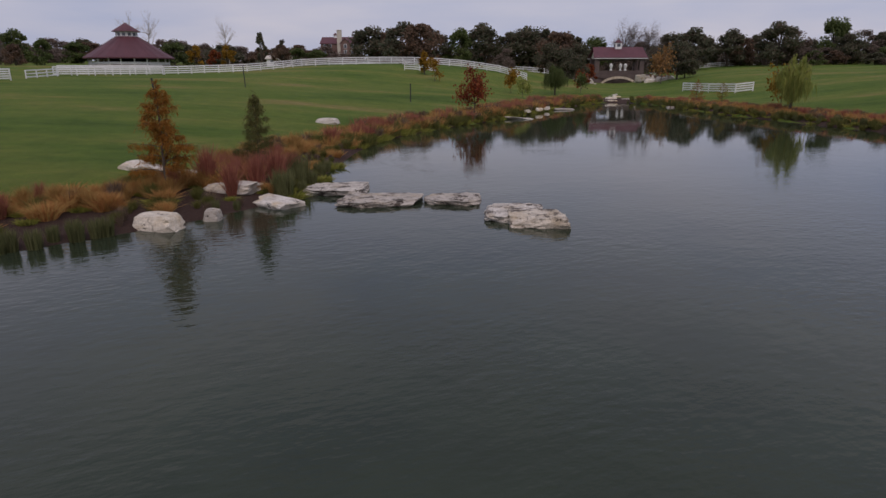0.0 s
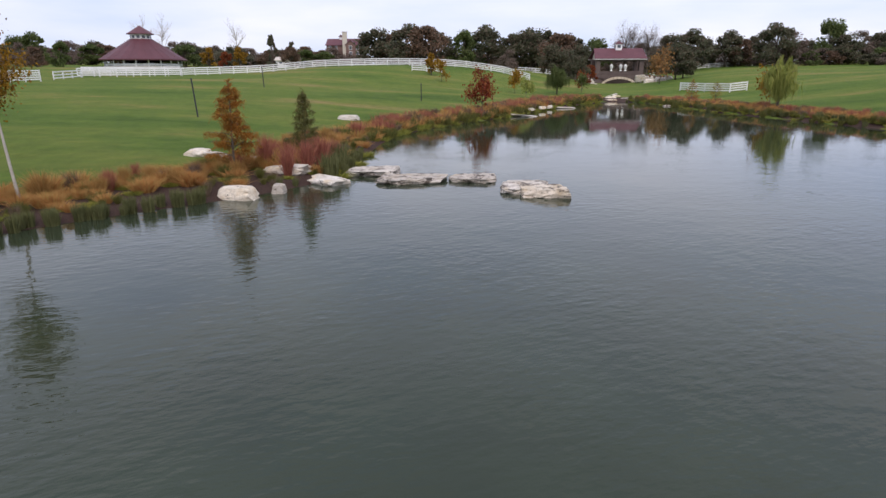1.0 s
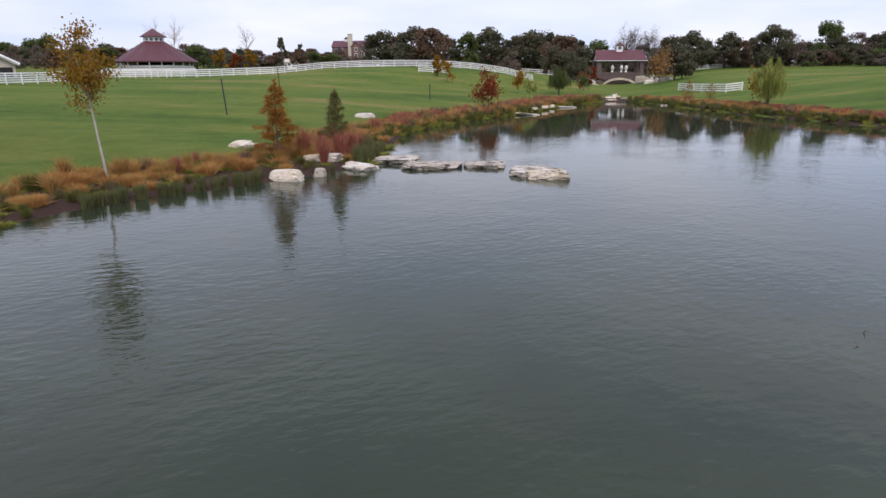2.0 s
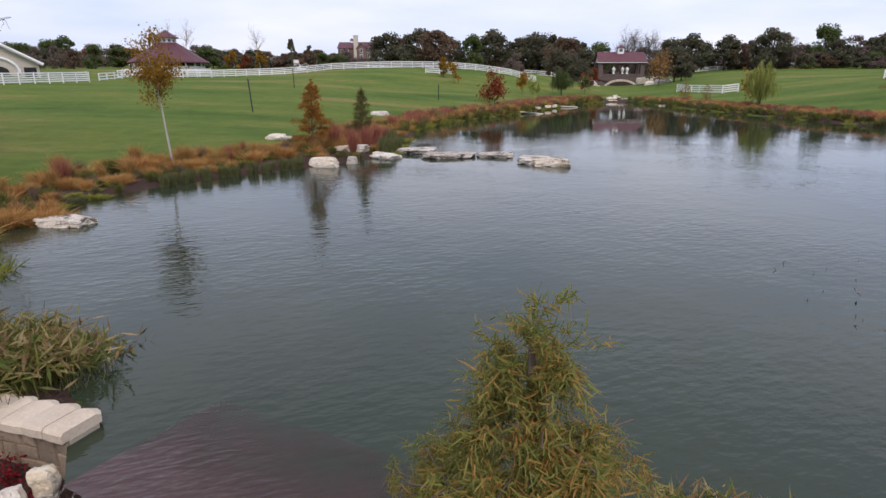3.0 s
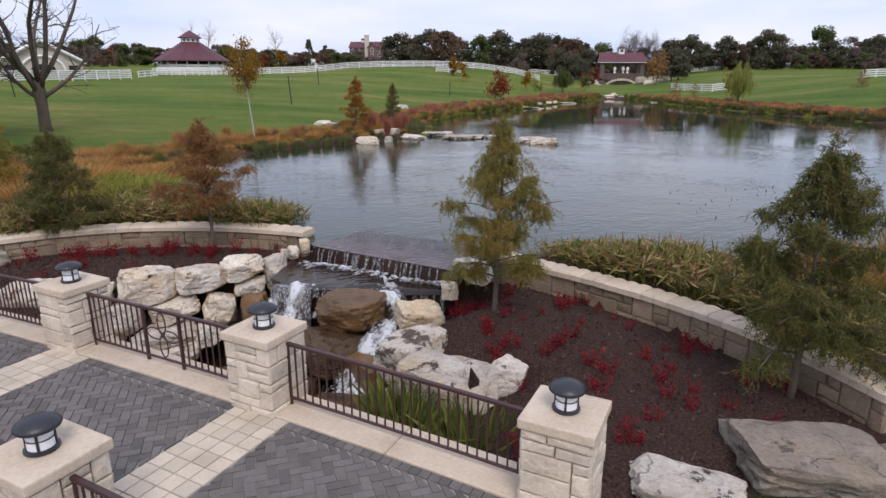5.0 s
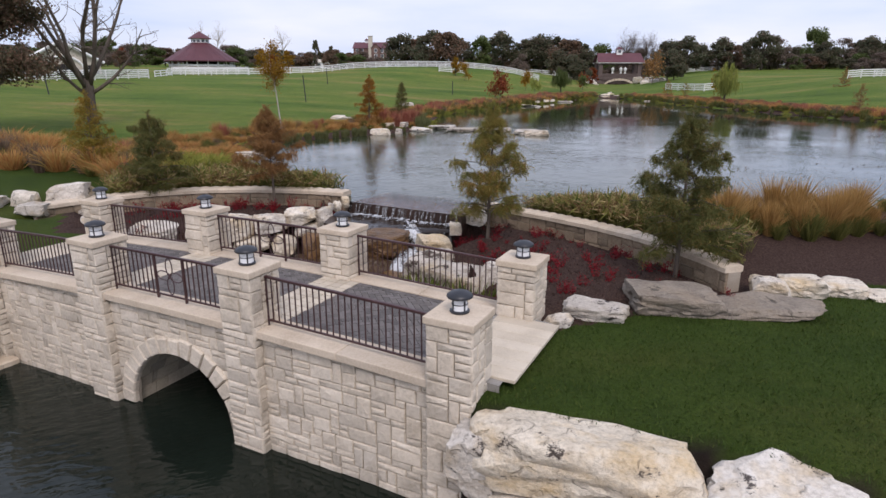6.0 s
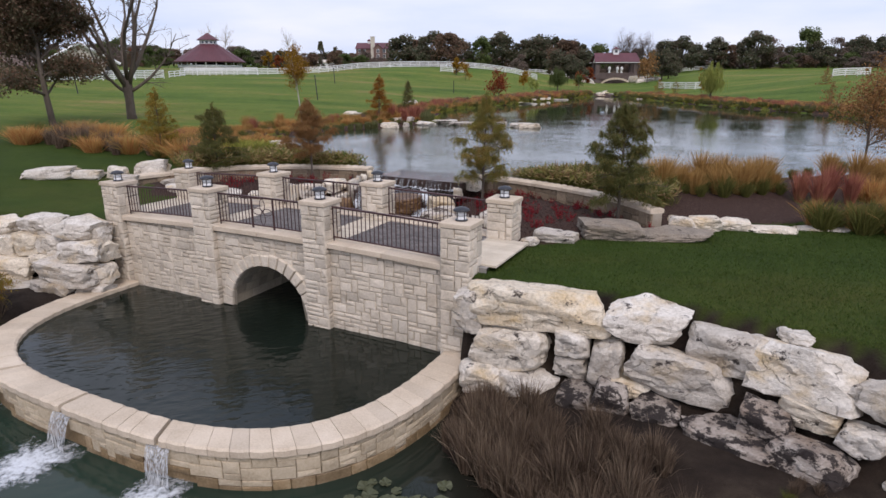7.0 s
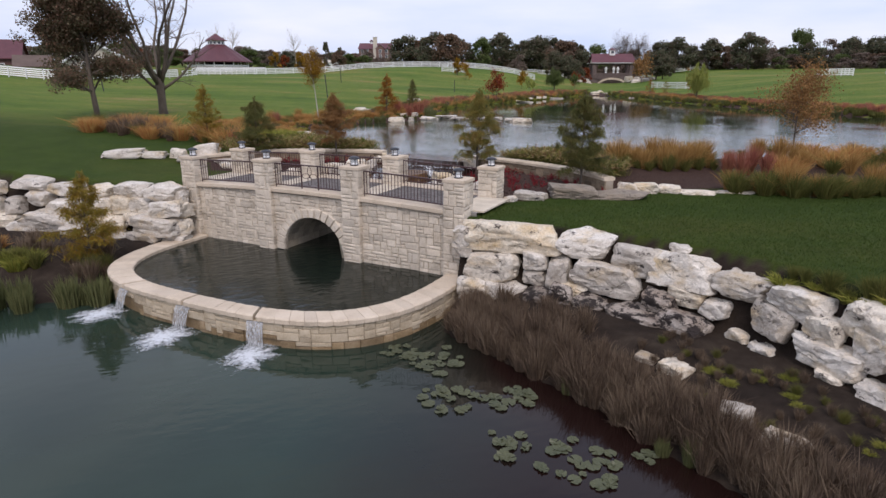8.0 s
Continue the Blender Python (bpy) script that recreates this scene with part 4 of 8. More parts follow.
# stones of the bridge's front face
for u0, u1 in BAYS:
    a, b = u0 + 0.36, u1 - 0.36
    for x, z, w, h in ashlar(b - a, 2.30, 0.092, 0.121, int(u0 * 10) + 900, 0.3):
        u = a + x
        zz = -2.55 + z
        if math.hypot(u - ARCH_U, max(zz - ARCH_Z, 0)) < ARCH_R + 0.2 or zz + h / 2 > camber(u) - 0.09:
            if math.hypot(u - ARCH_U, max(zz - ARCH_Z, 0)) < ARCH_R + 0.2:
                continue
            h2 = camber(u) - 0.14 - (zz - h / 2)
            if h2 < 0.05:
                continue
            zz, h = zz - h / 2 + h2 / 2, h2
        link("stone", stone_mesh(round(w, 2), round(h, 2), 0.045, 0.013, random.randrange(2)), LIMESTONE, front_wall, m=Matrix.Translation((u, -1.62, zz)))

# deck pavers: herringbone in the bays, cream bands at the pillars
def paver_block(bm, cx, cy, ang, w, l, clip):
    c, s = math.cos(ang), math.sin(ang)
    pts = [(cx + x * c - y * s, cy + x * s + y * c) for x, y in ((-l / 2, -w / 2), (l / 2, -w / 2), (l / 2, w / 2), (-l / 2, w / 2))]
    pts = [(min(max(x, clip[0]), clip[1]), min(max(y, clip[2]), clip[3])) for x, y in pts]
    area = 0.5 * abs(sum(pts[i][0] * pts[(i + 1) % 4][1] - pts[(i + 1) % 4][0] * pts[i][1] for i in range(4)))
    if area < 0.004:
        return False
    dz = random.uniform(-0.003, 0.003)
    top = [bm.verts.new((x + (cx - x) * 0.03, y + (cy - y) * 0.03, camber(x) - 0.032 + dz)) for x, y in pts]
    bot = [bm.verts.new((x, y, camber(x) - 0.055)) for x, y in pts]
    try:
        bm.faces.new(top)
        for i in range(4):
            k = (i + 1) % 4
            bm.faces.new((bot[i], bot[k], top[k], top[i]))
    except ValueError:
        return False
    return True


rest = bmesh.new()
PL, PW = 0.24, 0.12
for bi, (u0, u1) in enumerate(BAYS):
    clip = (u0 + 0.45, u1 - 0.45, -1.02, 1.02)
    for i in range(-30, 31):
        for j in range(-30, 31):
            for kind in (0, 1):
                # one pair of pavers for each lattice step (2, 2), (1, -1)
                ax, ay = (i * PW + 2 * j * PW, -i * PW + 2 * j * PW)
                if kind == 0:
                    cx, cy, tw = ax + PL / 2, ay + PW / 2, 0.0
                else:
                    cx, cy, tw = ax + PW / 2 + PL, ay + PL / 2 , math.pi / 2
                q = math.pi / 4
                X = (u0 + u1) / 2 + cx * math.cos(q) - cy * math.sin(q)
                Y = cx * math.sin(q) + cy * math.cos(q)
                if not (clip[0] - 0.06 < X < clip[1] + 0.06 and clip[2] - 0.06 < Y < clip[3] + 0.06):
                    continue
                if bi == 2:
                    one = bmesh.new()
                    if paver_block(one, X, Y, q + tw, PW - 0.008, PL - 0.008, clip):
                        part("paver", one, PAVER, deck)
                    else:
                        one.free()
                else:
                    paver_block(rest, X, Y, q + tw, PW - 0.008, PL - 0.008, clip)
    # soldier course along both sides
    n = round((clip[1] - clip[0]) / 0.13)
    for k in range(n):
        for yy in (-1.09, 1.09):
            x0 = clip[0] + (clip[1] - clip[0]) * (k + 0.5) / n
            paver_block(rest, x0, yy, math.pi / 2, 0.122, 0.13, (-9, 9, -1.16, 1.16))
PAVER_JOINED = rough_mat("grey_paver_field", (0.095, 0.086, 0.083), (0.138, 0.125, 0.120), (0.185, 0.168, 0.160), 2.5, 40, 0.85, 0.004, 0.3, island=True)
tagged(part("pavers", rest, PAVER_JOINED, deck, "grey clay pavers in herringbone"), kind="stuff")
for u in PILLARS[1:3]:
    for r in range(4):
        for c in range(10):
            one = bmesh.new()
            cx, cy = u - 0.33 + 0.22 * r, -1.05 + 0.233 * c
            paver_block(one, cx, cy, 0, 0.222, 0.208, (-9, 9, -1.16, 1.16))
            part("band_paver", one, CREAM_PAVER, deck, "cream square paver")
for u, d in ((PILLARS[0], -1), (PILLARS[3], 1)):
    for c in range(7):
        one = box(bmesh.new(), (u - 0.42 if d > 0 else u - 0.75, -1.14 + c * 0.33, camber(u) - 0.09), (u + 0.75 if d > 0 else u + 0.42, -1.14 + c * 0.33 + 0.322, camber(u) - 0.03), 0.008)
        part("threshold_slab", one, CREAM_PAVER, deck, "cream stone threshold slab")

# ---- rocks ----
rock_cache = {}


def rock_mesh(kind, variant, level):
    """A limestone block: a body cut by random planes, with bedding ledges. Its size is one; alike rocks share it."""
    k = (kind, variant, level)
    if k in rock_cache:
        return rock_cache[k]
    rnd = random.Random(repr(k))
    bm = bmesh.new()
    bmesh.ops.create_icosphere(bm, subdivisions=level, radius=1)
    dirs = np.array([v.co.normalized()[:] for v in bm.verts])
    planes = []
    flat = kind == "slab"
    for n, d in (((1, 0, 0), 0.5), ((-1, 0, 0), 0.5), ((0, 1, 0), 0.5), ((0, -1, 0), 0.5), ((0, 0, 1), 0.48), ((0, 0, -1), 0.5)):
        n = Vector(n) + Vector([rnd.uniform(-0.2, 0.2) * (0.5 if (n[2] and flat) else 1) for _ in range(3)])
        planes.append((n.normalized(), d * rnd.uniform(0.9, 1.03)))
    for _ in range(7 if kind != "boulder" else 14):
        n = Vector([rnd.gauss(0, 1) for _ in range(3)])
        if flat:
            n.z *= 0.4
        planes.append((n.normalized(), rnd.uniform(0.52, 0.64) if kind != "boulder" else rnd.uniform(0.46, 0.56)))
    N = np.array([p[0][:] for p in planes])
    D = np.array([p[1] for p in planes])
    dots = dirs @ N.T
    r = np.where(dots > 0.05, D / np.maximum(dots, 0.05), 9.0)
    power = 60.0
    rad = (r ** -power).sum(1) ** (-1 / power)
    off = Vector((rnd.uniform(0, 50), rnd.uniform(0, 50), rnd.uniform(0, 50)))
    for i, v in enumerate(bm.verts):
        p = Vector(dirs[i]) * float(rad[i])
        q = p * 2.6 + off
        a = noise.noise(q) * 0.045 + noise.noise(q * 2.7) * 0.03 + noise.noise(q * 6.5) * 0.02
        w = Vector((p.x * 1.6, p.y * 1.6, p.z * 3.4)) + off + Vector((0, 0, noise.noise(q * 0.8) * 1.2))
        ridge = 1 - abs(noise.noise(w)) * 2
        if ridge > 0.72:
            a -= 0.16 * (ridge - 0.72) * (1 - 0.75 * abs(dirs[i][2]))
        crack = 1 - abs(noise.noise(q * 0.9 + Vector((31, 7, 3)))) * 2
        if crack > 0.86:
            a -= 0.26 * (crack - 0.86)
        pit = noise.noise(q * 3.7 + Vector((9, 9, 9)))
        if pit > 0.38:
            a -= 0.16 * (pit - 0.38)
        v.co = p + Vector(dirs[i]) * a
    me = bpy.data.meshes.new("rock")
    bm.to_mesh(me)
    bm.free()
    me.polygons.foreach_set("use_smooth", [True] * len(me.polygons))
    me.set_sharp_from_angle(angle=radians(30))
    rock_cache[k] = me
    return me


rock_rnd = random.Random(21)


def rock(x, y, z, w, d, h, turn, mat, label, group, kind="block", level=4, tilt=5):
    v = rock_rnd.randrange(6 if level >= 4 else 4)
    me = rock_mesh(kind, v, level)
    ob = new("rock", me if mat is ROCK else me)
    m = pose(x, y, z, rock_rnd.uniform(-tilt, tilt), rock_rnd.uniform(-tilt, tilt), turn + rock_rnd.choice((0, 180)) + rock_rnd.uniform(-6, 6))
    ob.matrix_basis = m @ Matrix.Diagonal((w, d, h, 1))
    if not me.materials:
        me.materials.append(ROCK)
    if mat is not ROCK:
        ob.material_slots[0].link = "OBJECT"
        ob.material_slots[0].material = mat
    return tagged(ob, label, "rock", group)


PALE = "weathered pale limestone block with dark lichen in a dry-stacked wall"
# the stacked wall on the lawn's edge, turning away from the bridge
# each: place, width, depth, height, turn of its face, dip along the face
LAWN_WALL = [(-1.5, -17.35, -1.0, 0.75, 0.8, 1.1, -16, 0), (-0.07, -17.63, -0.72, 2.91, 1.2, 0.95, -16, 4), (2.08, -18.21, -0.78, 1.73, 1.15, 0.81, -14, 4), (3.59, -18.9, -1.0, 1.63, 1.15, 0.9, -36, 8), (4.6, -19.67, -1.05, 2.14, 1.15, 1.02, -40, -4), (4.45, -19.3, -0.53, 0.72, 0.5, 0.25, -30, 0),
             (5.69, -20.77, -1.02, 1.69, 1.15, 0.72, -54, 5), (6.58, -21.95, -1.05, 1.58, 1.15, 0.78, -56, 6), (7.39, -23.1, -0.94, 1.25, 1.15, 0.95, -54, 10), (8.1, -24.6, -0.95, 1.7, 1.1, 0.9, -56, 4), (8.9, -26.4, -0.9, 1.7, 1.2, 0.9, -58, 0), (9.7, -28.4, -0.9, 1.8, 1.2, 0.9, -60, 0),
             (-0.67, -17.9, -1.62, 1.83, 0.95, 1.09, -16, 3), (0.62, -18.23, -1.3, 0.8, 0.95, 0.6, -16, 0), (0.64, -18.2, -1.83, 0.72, 0.95, 0.54, -16, 3), (1.3, -18.44, -1.64, 0.76, 0.95, 1.2, -14, 0), (2.61, -18.95, -1.62, 2.2, 1.0, 1.0, -14, 13), (1.75, -18.7, -2.0, 0.9, 0.9, 0.5, -14, 16),
             (4.51, -20.1, -1.6, 1.16, 0.95, 0.54, -40, 4), (5.08, -20.69, -1.71, 0.83, 0.95, 0.58, -40, 3), (5.96, -21.73, -1.55, 1.24, 0.95, 0.95, -54, 8), (6.69, -22.69, -1.4, 0.95, 0.95, 0.75, -56, 8), (6.69, -22.98, -1.87, 1.93, 0.95, 0.68, -54, 7), (7.25, -23.49, -1.41, 1.0, 0.95, 0.95, -54, 8), (7.9, -25.1, -1.7, 1.6, 1.0, 0.9, -56, 5), (8.7, -26.9, -1.7, 1.6, 1.0, 0.9, -58, 0),
             (-1.24, -17.98, -2.29, 0.95, 0.95, 0.7, -16, -5), (-0.33, -18.28, -2.44, 1.35, 0.95, 0.9, -16, 4), (6.67, -23.22, -2.3, 0.7, 0.9, 0.42, -54, 4), (5.4, -21.4, -2.2, 0.6, 0.7, 0.42, -54, 10), (5.75, -21.95, -2.28, 0.7, 0.8, 0.42, -54, 4), (7.2, -24.2, -2.2, 1.1, 0.9, 0.5, -55, 4)]
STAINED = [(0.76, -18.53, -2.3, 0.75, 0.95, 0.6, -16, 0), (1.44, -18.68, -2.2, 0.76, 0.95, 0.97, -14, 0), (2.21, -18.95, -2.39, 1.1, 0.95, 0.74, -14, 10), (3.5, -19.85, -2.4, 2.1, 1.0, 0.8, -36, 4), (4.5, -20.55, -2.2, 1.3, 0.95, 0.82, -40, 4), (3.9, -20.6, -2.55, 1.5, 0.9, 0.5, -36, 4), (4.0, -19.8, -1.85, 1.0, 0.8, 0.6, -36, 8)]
BANK_ROCKS = [(3.59, -22.8, -2.45, 0.85, 0.6, 0.48, -50, 6), (3.1, -22.2, -2.5, 0.65, 0.55, 0.38, -40, 0), (4.17, -24.7, -2.5, 0.75, 0.65, 0.8, -20, 0), (4.85, -25.45, -2.6, 0.9, 0.7, 0.62, -40, 5), (5.65, -26.7, -2.6, 0.85, 0.6, 0.6, -50, 0), (6.3, -24.3, -2.5, 0.74, 0.56, 0.49, -40, 0), (5.2, -23.4, -2.62, 0.6, 0.5, 0.3, -30, 0)]


def stacked(rows, mat, label, group, back=0.0, kind="block"):
    """Rocks laid in a wall; those below its top course may stand back from the face."""
    for x, y, z, w, d, h, turn, dip in rows:
        a = radians(turn)
        k = back if z < -1.2 else 0.0
        x, y = x - math.sin(a) * k, y + math.cos(a) * k
        ob = rock(x, y, z, w, d, h, 0, mat, label, group, kind, 4)
        ob.matrix_basis = pose(x, y, z, 0, 0, turn) @ pose(0, 0, 0, 0, dip * (0.35 if z > -1.2 else 0.6), 0) @ pose(0, 0, 0, rock_rnd.uniform(-3, 3), 0, rock_rnd.choice((0, 180))) @ Matrix.Diagonal((w * (0.86 if x > 3 else 0.91), d * 0.95, h * 0.9, 1))


stacked(LAWN_WALL, ROCK, PALE, "rocks of the lawn wall", 0.16)
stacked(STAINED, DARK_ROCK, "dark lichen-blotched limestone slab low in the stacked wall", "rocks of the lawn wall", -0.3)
stacked(BANK_ROCKS, ROCK, "pale limestone rock half buried in the earthen bank", "rocks of the lawn wall")
# the stacked wall left of the bridge
LEFT_TOP = [(-25.2, -10.9, -0.75, 2.0, 1.2, 0.65), (-22.93, -11.26, -0.75, 2.1, 1.3, 0.65), (-20.53, -11.52, -0.5, 1.8, 1.1, 0.45), (-18.6, -11.85, -0.65, 1.75, 1.1, 0.6), (-16.95, -12.23, -0.68, 1.25, 0.9, 0.6), (-15.4, -12.37, -0.55, 1.5, 1.0, 0.65), (-13.75, -13.0, -0.5, 1.6, 1.0, 0.65)]
LEFT_MID = [(-24.6, -11.4, -1.4, 1.8, 1.1, 0.9), (-22.7, -11.53, -1.44, 1.74, 1.1, 0.96), (-21.3, -11.7, -1.44, 0.9, 0.8, 0.83), (-20.0, -11.82, -1.05, 1.3, 0.9, 0.7), (-18.4, -12.21, -1.35, 1.95, 1.2, 0.92), (-16.6, -12.6, -1.2, 0.95, 0.7, 0.8), (-15.75, -12.6, -1.12, 1.0, 0.8, 0.8), (-14.75, -12.8, -1.12, 1.1, 0.8, 0.75), (-13.45, -13.45, -1.05, 1.3, 0.9, 0.66)]
LEFT_LOW = [(-24.3, -11.9, -2.1, 2.2, 1.3, 0.84), (-22.05, -11.96, -2.1, 2.22, 1.4, 0.9), (-18.9, -12.5, -1.95, 2.7, 1.5, 0.93), (-16.3, -12.93, -1.8, 1.6, 1.0, 0.7), (-13.95, -13.55, -1.72, 2.2, 1.0, 0.8), (-14.42, -13.6, -2.3, 1.5, 1.0, 0.7), (-16.0, -13.3, -2.5, 2.1, 1.2, 0.9), (-17.6, -13.1, -2.3, 1.4, 1.0, 0.7), (-20.2, -12.6, -2.2, 1.6, 1.0, 0.8)]
for rows in (LEFT_TOP, LEFT_MID, LEFT_LOW):
    for x, y, z, w, d, h in rows:
        rock(x, y, z, w * 0.9, d, h * 0.92, -8, ROCK, PALE, "rocks of the wall beside the bridge", "block", 4 if x > -20 else 3)
for x, y, z, w, d, h in [(-13.3, -12.95, -0.65, 0.75, 0.7, 0.55), (-13.15, -13.1, -1.2, 0.8, 0.7, 0.6), (-13.1, -13.3, -1.8, 0.9, 0.7, 0.6), (-13.2, -13.5, -2.35, 0.9, 0.7, 0.6), (-15.2, -13.0, -1.6, 0.7, 0.6, 0.5), (-17.2, -12.7, -1.5, 0.7, 0.6, 0.5)]:
    rock(x, y, z, w, d, h, -8, ROCK, "pale limestone rock wedged beside the bridge pillar", "rocks of the wall beside the bridge", "block", 4)
for x, y, z, w, d, h in [(-21.0, -13.6, -2.4, 2.4, 1.2, 0.22), (-20.6, -13.9, -2.58, 2.2, 1.2, 0.22), (-20.2, -14.3, -2.76, 2.1, 1.2, 0.22), (-18.8, -14.1, -2.6, 1.6, 0.9, 0.25)]:
    rock(x, y, z, w, d, h, -10, ROCK, "flat pale limestone slab stepping down the bank", "slabs on the lower bank", "slab", 3)
# rocks beside the falls
STREAM_ROCKS = [(-9.46, -6.99, -0.46, 1.42, 1.0, 0.92, 22, 5), (-8.44, -6.51, -0.42, 1.3, 0.9, 0.66, 30, 4), (-7.64, -6.02, -0.29, 1.18, 0.9, 0.56, 30, -3), (-7.0, -5.52, -0.56, 0.6, 0.8, 1.05, 49, 0), (-7.45, -6.06, -0.78, 0.82, 0.8, 0.5, 30, -8), (-8.02, -6.58, -1.17, 0.84, 0.9, 0.9, 30, 0),
                (-8.93, -6.95, -1.05, 1.25, 0.9, 0.6, 22, -12), (-8.22, -6.85, -1.66, 0.76, 0.9, 0.55, 30, 0), (-9.05, -7.2, -1.6, 1.45, 0.9, 0.58, 22, -6), (-8.85, -7.25, -1.98, 1.35, 0.9, 0.52, 22, -4), (-9.99, -7.38, -1.14, 1.1, 0.9, 0.8, 23, 0), (-10.4, -7.45, -0.58, 0.75, 0.9, 0.6, 23, 0), (-11.5, -8.0, -0.55, 1.4, 1.0, 0.8, 23, 0), (-10.5, -8.0, -1.7, 1.5, 1.0, 0.8, 23, 0), (-9.6, -7.7, -2.2, 1.5, 0.9, 0.7, 22, 0),
                (-6.6, -5.28, -0.1, 0.34, 0.3, 0.4, 60, 0), (-6.36, -5.05, 0.0, 0.3, 0.26, 0.46, 30, 0), (-6.75, -5.45, -0.1, 0.24, 0.24, 0.3, 0, 0)]
stacked(STREAM_ROCKS, ROCK, "rounded pale limestone boulder stacked beside the falls", "rocks beside the falls", 0.0, "boulder")
for x, y, z, w, d, h, t, mt in [(-3.05, -7.9, -0.62, 1.0, 0.75, 0.5, 20, TAN_ROCK), (-3.1, -9.0, -1.0, 1.15, 1.0, 1.0, -25, PITTED_ROCK), (-2.2, -10.3, -0.92, 1.8, 1.1, 0.85, -30, ROCK), (-1.32, -10.45, -0.6, 0.6, 0.5, 0.55, 0, ROCK), (-3.25, -9.7, -1.75, 0.6, 0.6, 0.85, 10, GREY_ROCK), (-2.8, -10.1, -1.75, 0.6, 0.5, 0.9, 40, GREY_ROCK), (-2.05, -6.4, -0.08, 0.85, 0.5, 0.5, -35, ROCK), (-2.5, -7.2, -0.3, 0.36, 0.3, 0.36, 0, ROCK), (-1.6, -11.0, -1.5, 1.1, 0.8, 0.9, -20, ROCK), (-3.0, -8.5, -1.3, 0.9, 0.8, 0.8, 10, WET_ROCK)]:
    rock(x, y, z, w, d, h, t, mt, "weathered limestone boulder at the edge of the falls", "rocks beside the falls", "block", 4)
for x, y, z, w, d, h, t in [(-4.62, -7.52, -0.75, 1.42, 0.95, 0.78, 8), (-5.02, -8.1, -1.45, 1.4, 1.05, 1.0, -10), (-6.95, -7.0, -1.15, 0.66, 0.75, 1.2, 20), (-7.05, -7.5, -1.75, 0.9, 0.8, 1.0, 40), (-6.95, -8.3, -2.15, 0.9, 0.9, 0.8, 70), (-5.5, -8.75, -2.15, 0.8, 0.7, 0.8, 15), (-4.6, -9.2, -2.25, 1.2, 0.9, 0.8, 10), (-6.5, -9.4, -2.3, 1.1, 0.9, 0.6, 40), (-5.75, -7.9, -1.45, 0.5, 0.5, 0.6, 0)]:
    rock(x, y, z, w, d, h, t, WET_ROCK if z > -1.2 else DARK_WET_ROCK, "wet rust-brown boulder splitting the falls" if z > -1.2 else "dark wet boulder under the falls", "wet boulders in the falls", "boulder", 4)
# border of the lawn
for x, y, z, w, d, h, mt in [(-0.11, -13.97, -0.33, 0.5, 0.34, 0.22, ROCK), (0.63, -13.45, -0.3, 1.2, 0.7, 0.34, ROCK), (2.3, -12.86, -0.22, 1.85, 1.2, 0.5, GREY_ROCK), (3.94, -12.96, -0.30, 2.0, 1.1, 0.30, GREY_ROCK), (4.42, -12.1, -0.18, 0.72, 0.6, 0.46, ROCK), (5.15, -11.9, -0.2, 0.9, 0.7, 0.42, ROCK), (6.05, -11.75, -0.26, 1.0, 0.7, 0.32, ROCK), (7.12, -12.0, -0.33, 1.24, 0.7, 0.2, ROCK), (8.5, -11.75, -0.35, 1.5, 0.7, 0.16, ROCK)]:
    rock(x, y, z, w, d, h, -8, mt, "low limestone rock edging the mulch bed and lawn", "rocks edging the lawn", "block", 4, 1.5)
for x, y, z, w, d, h in [(-18.9, -7.2, -0.09, 1.91, 1.2, 0.5), (-17.6, -7.0, -0.1, 1.3, 0.9, 0.4), (-16.5, -6.7, -0.04, 0.8, 0.6, 0.6), (-15.26, -6.1, 0.0, 1.25, 0.94, 0.8), (-14.25, -6.3, -0.2, 1.2, 0.9, 0.35), (-13.5, -7.6, -0.25, 1.0, 0.7, 0.4), (-15.6, -7.4, -0.3, 0.9, 0.7, 0.4)]:
    z = max(z, float(ground_height(np.array([x]), np.array([y]))[0]) + 0.28 * h)
    rock(x, y, z, w, d, h, 5, ROCK, "pale limestone rock at the edge of the lawn", "rocks beyond the bridge", "block", 3)
# rocks of the pond
for x, y, z, w, d, h in [(0.75, 21.1, 0.08, 1.7, 1.7, 0.38), (1.45, 20.3, 0.1, 1.7, 1.5, 0.42), (-1.26, 23.3, 0.05, 1.9, 1.3, 0.32), (-3.9, 23.0, 0.06, 2.7, 1.8, 0.3), (-5.9, 25.0, 0.06, 2.3, 2.0, 0.36), (-14.19, 6.4, 0.05, 1.35, 1.0, 0.36)]:
    rock(x, y, z, w, d, h, 0, PITTED_ROCK, "flat pitted limestone slab standing in the pond", "stepping rocks in the pond", "slab", 4, 2)
SHOWN = [(-9.8, 19.1, 0.2, 1.5, 1.0, 0.6), (-8.6, 20.1, 0.25, 0.5, 0.5, 0.55), (-9.4, 23.8, 0.3, 2.0, 1.2, 0.42), (-7.3, 22.3, 0.12, 1.6, 1.1, 0.4), (-14.94, 26.7, 0.6, 1.3, 0.85, 0.4), (-13.9, 26.5, 0.6, 1.2, 0.8, 0.32), (-11.8, 25.4, 0.5, 1.4, 0.9, 0.4)]
for x, y, z, w, d, h in SHOWN + [ (-6.3, 33.89, 0.2, 1.5, 1.0, 0.5), (-6.0, 36.0, 0.1, 1.8, 1.0, 0.25), (-9.71, 43.19, 0.4, 0.9, 0.6, 0.4), (-12.5, 50.0, 1.3, 1.9, 1.2, 0.5)]:
    z = float(ground_height(np.array([x]), np.array([y]))[0]) + 0.25 * h
    rock(x, y, z, w, d, h, -20, ROCK, "pale limestone rock on the planted pond bank", "rocks of the pond bank", "block", 3)
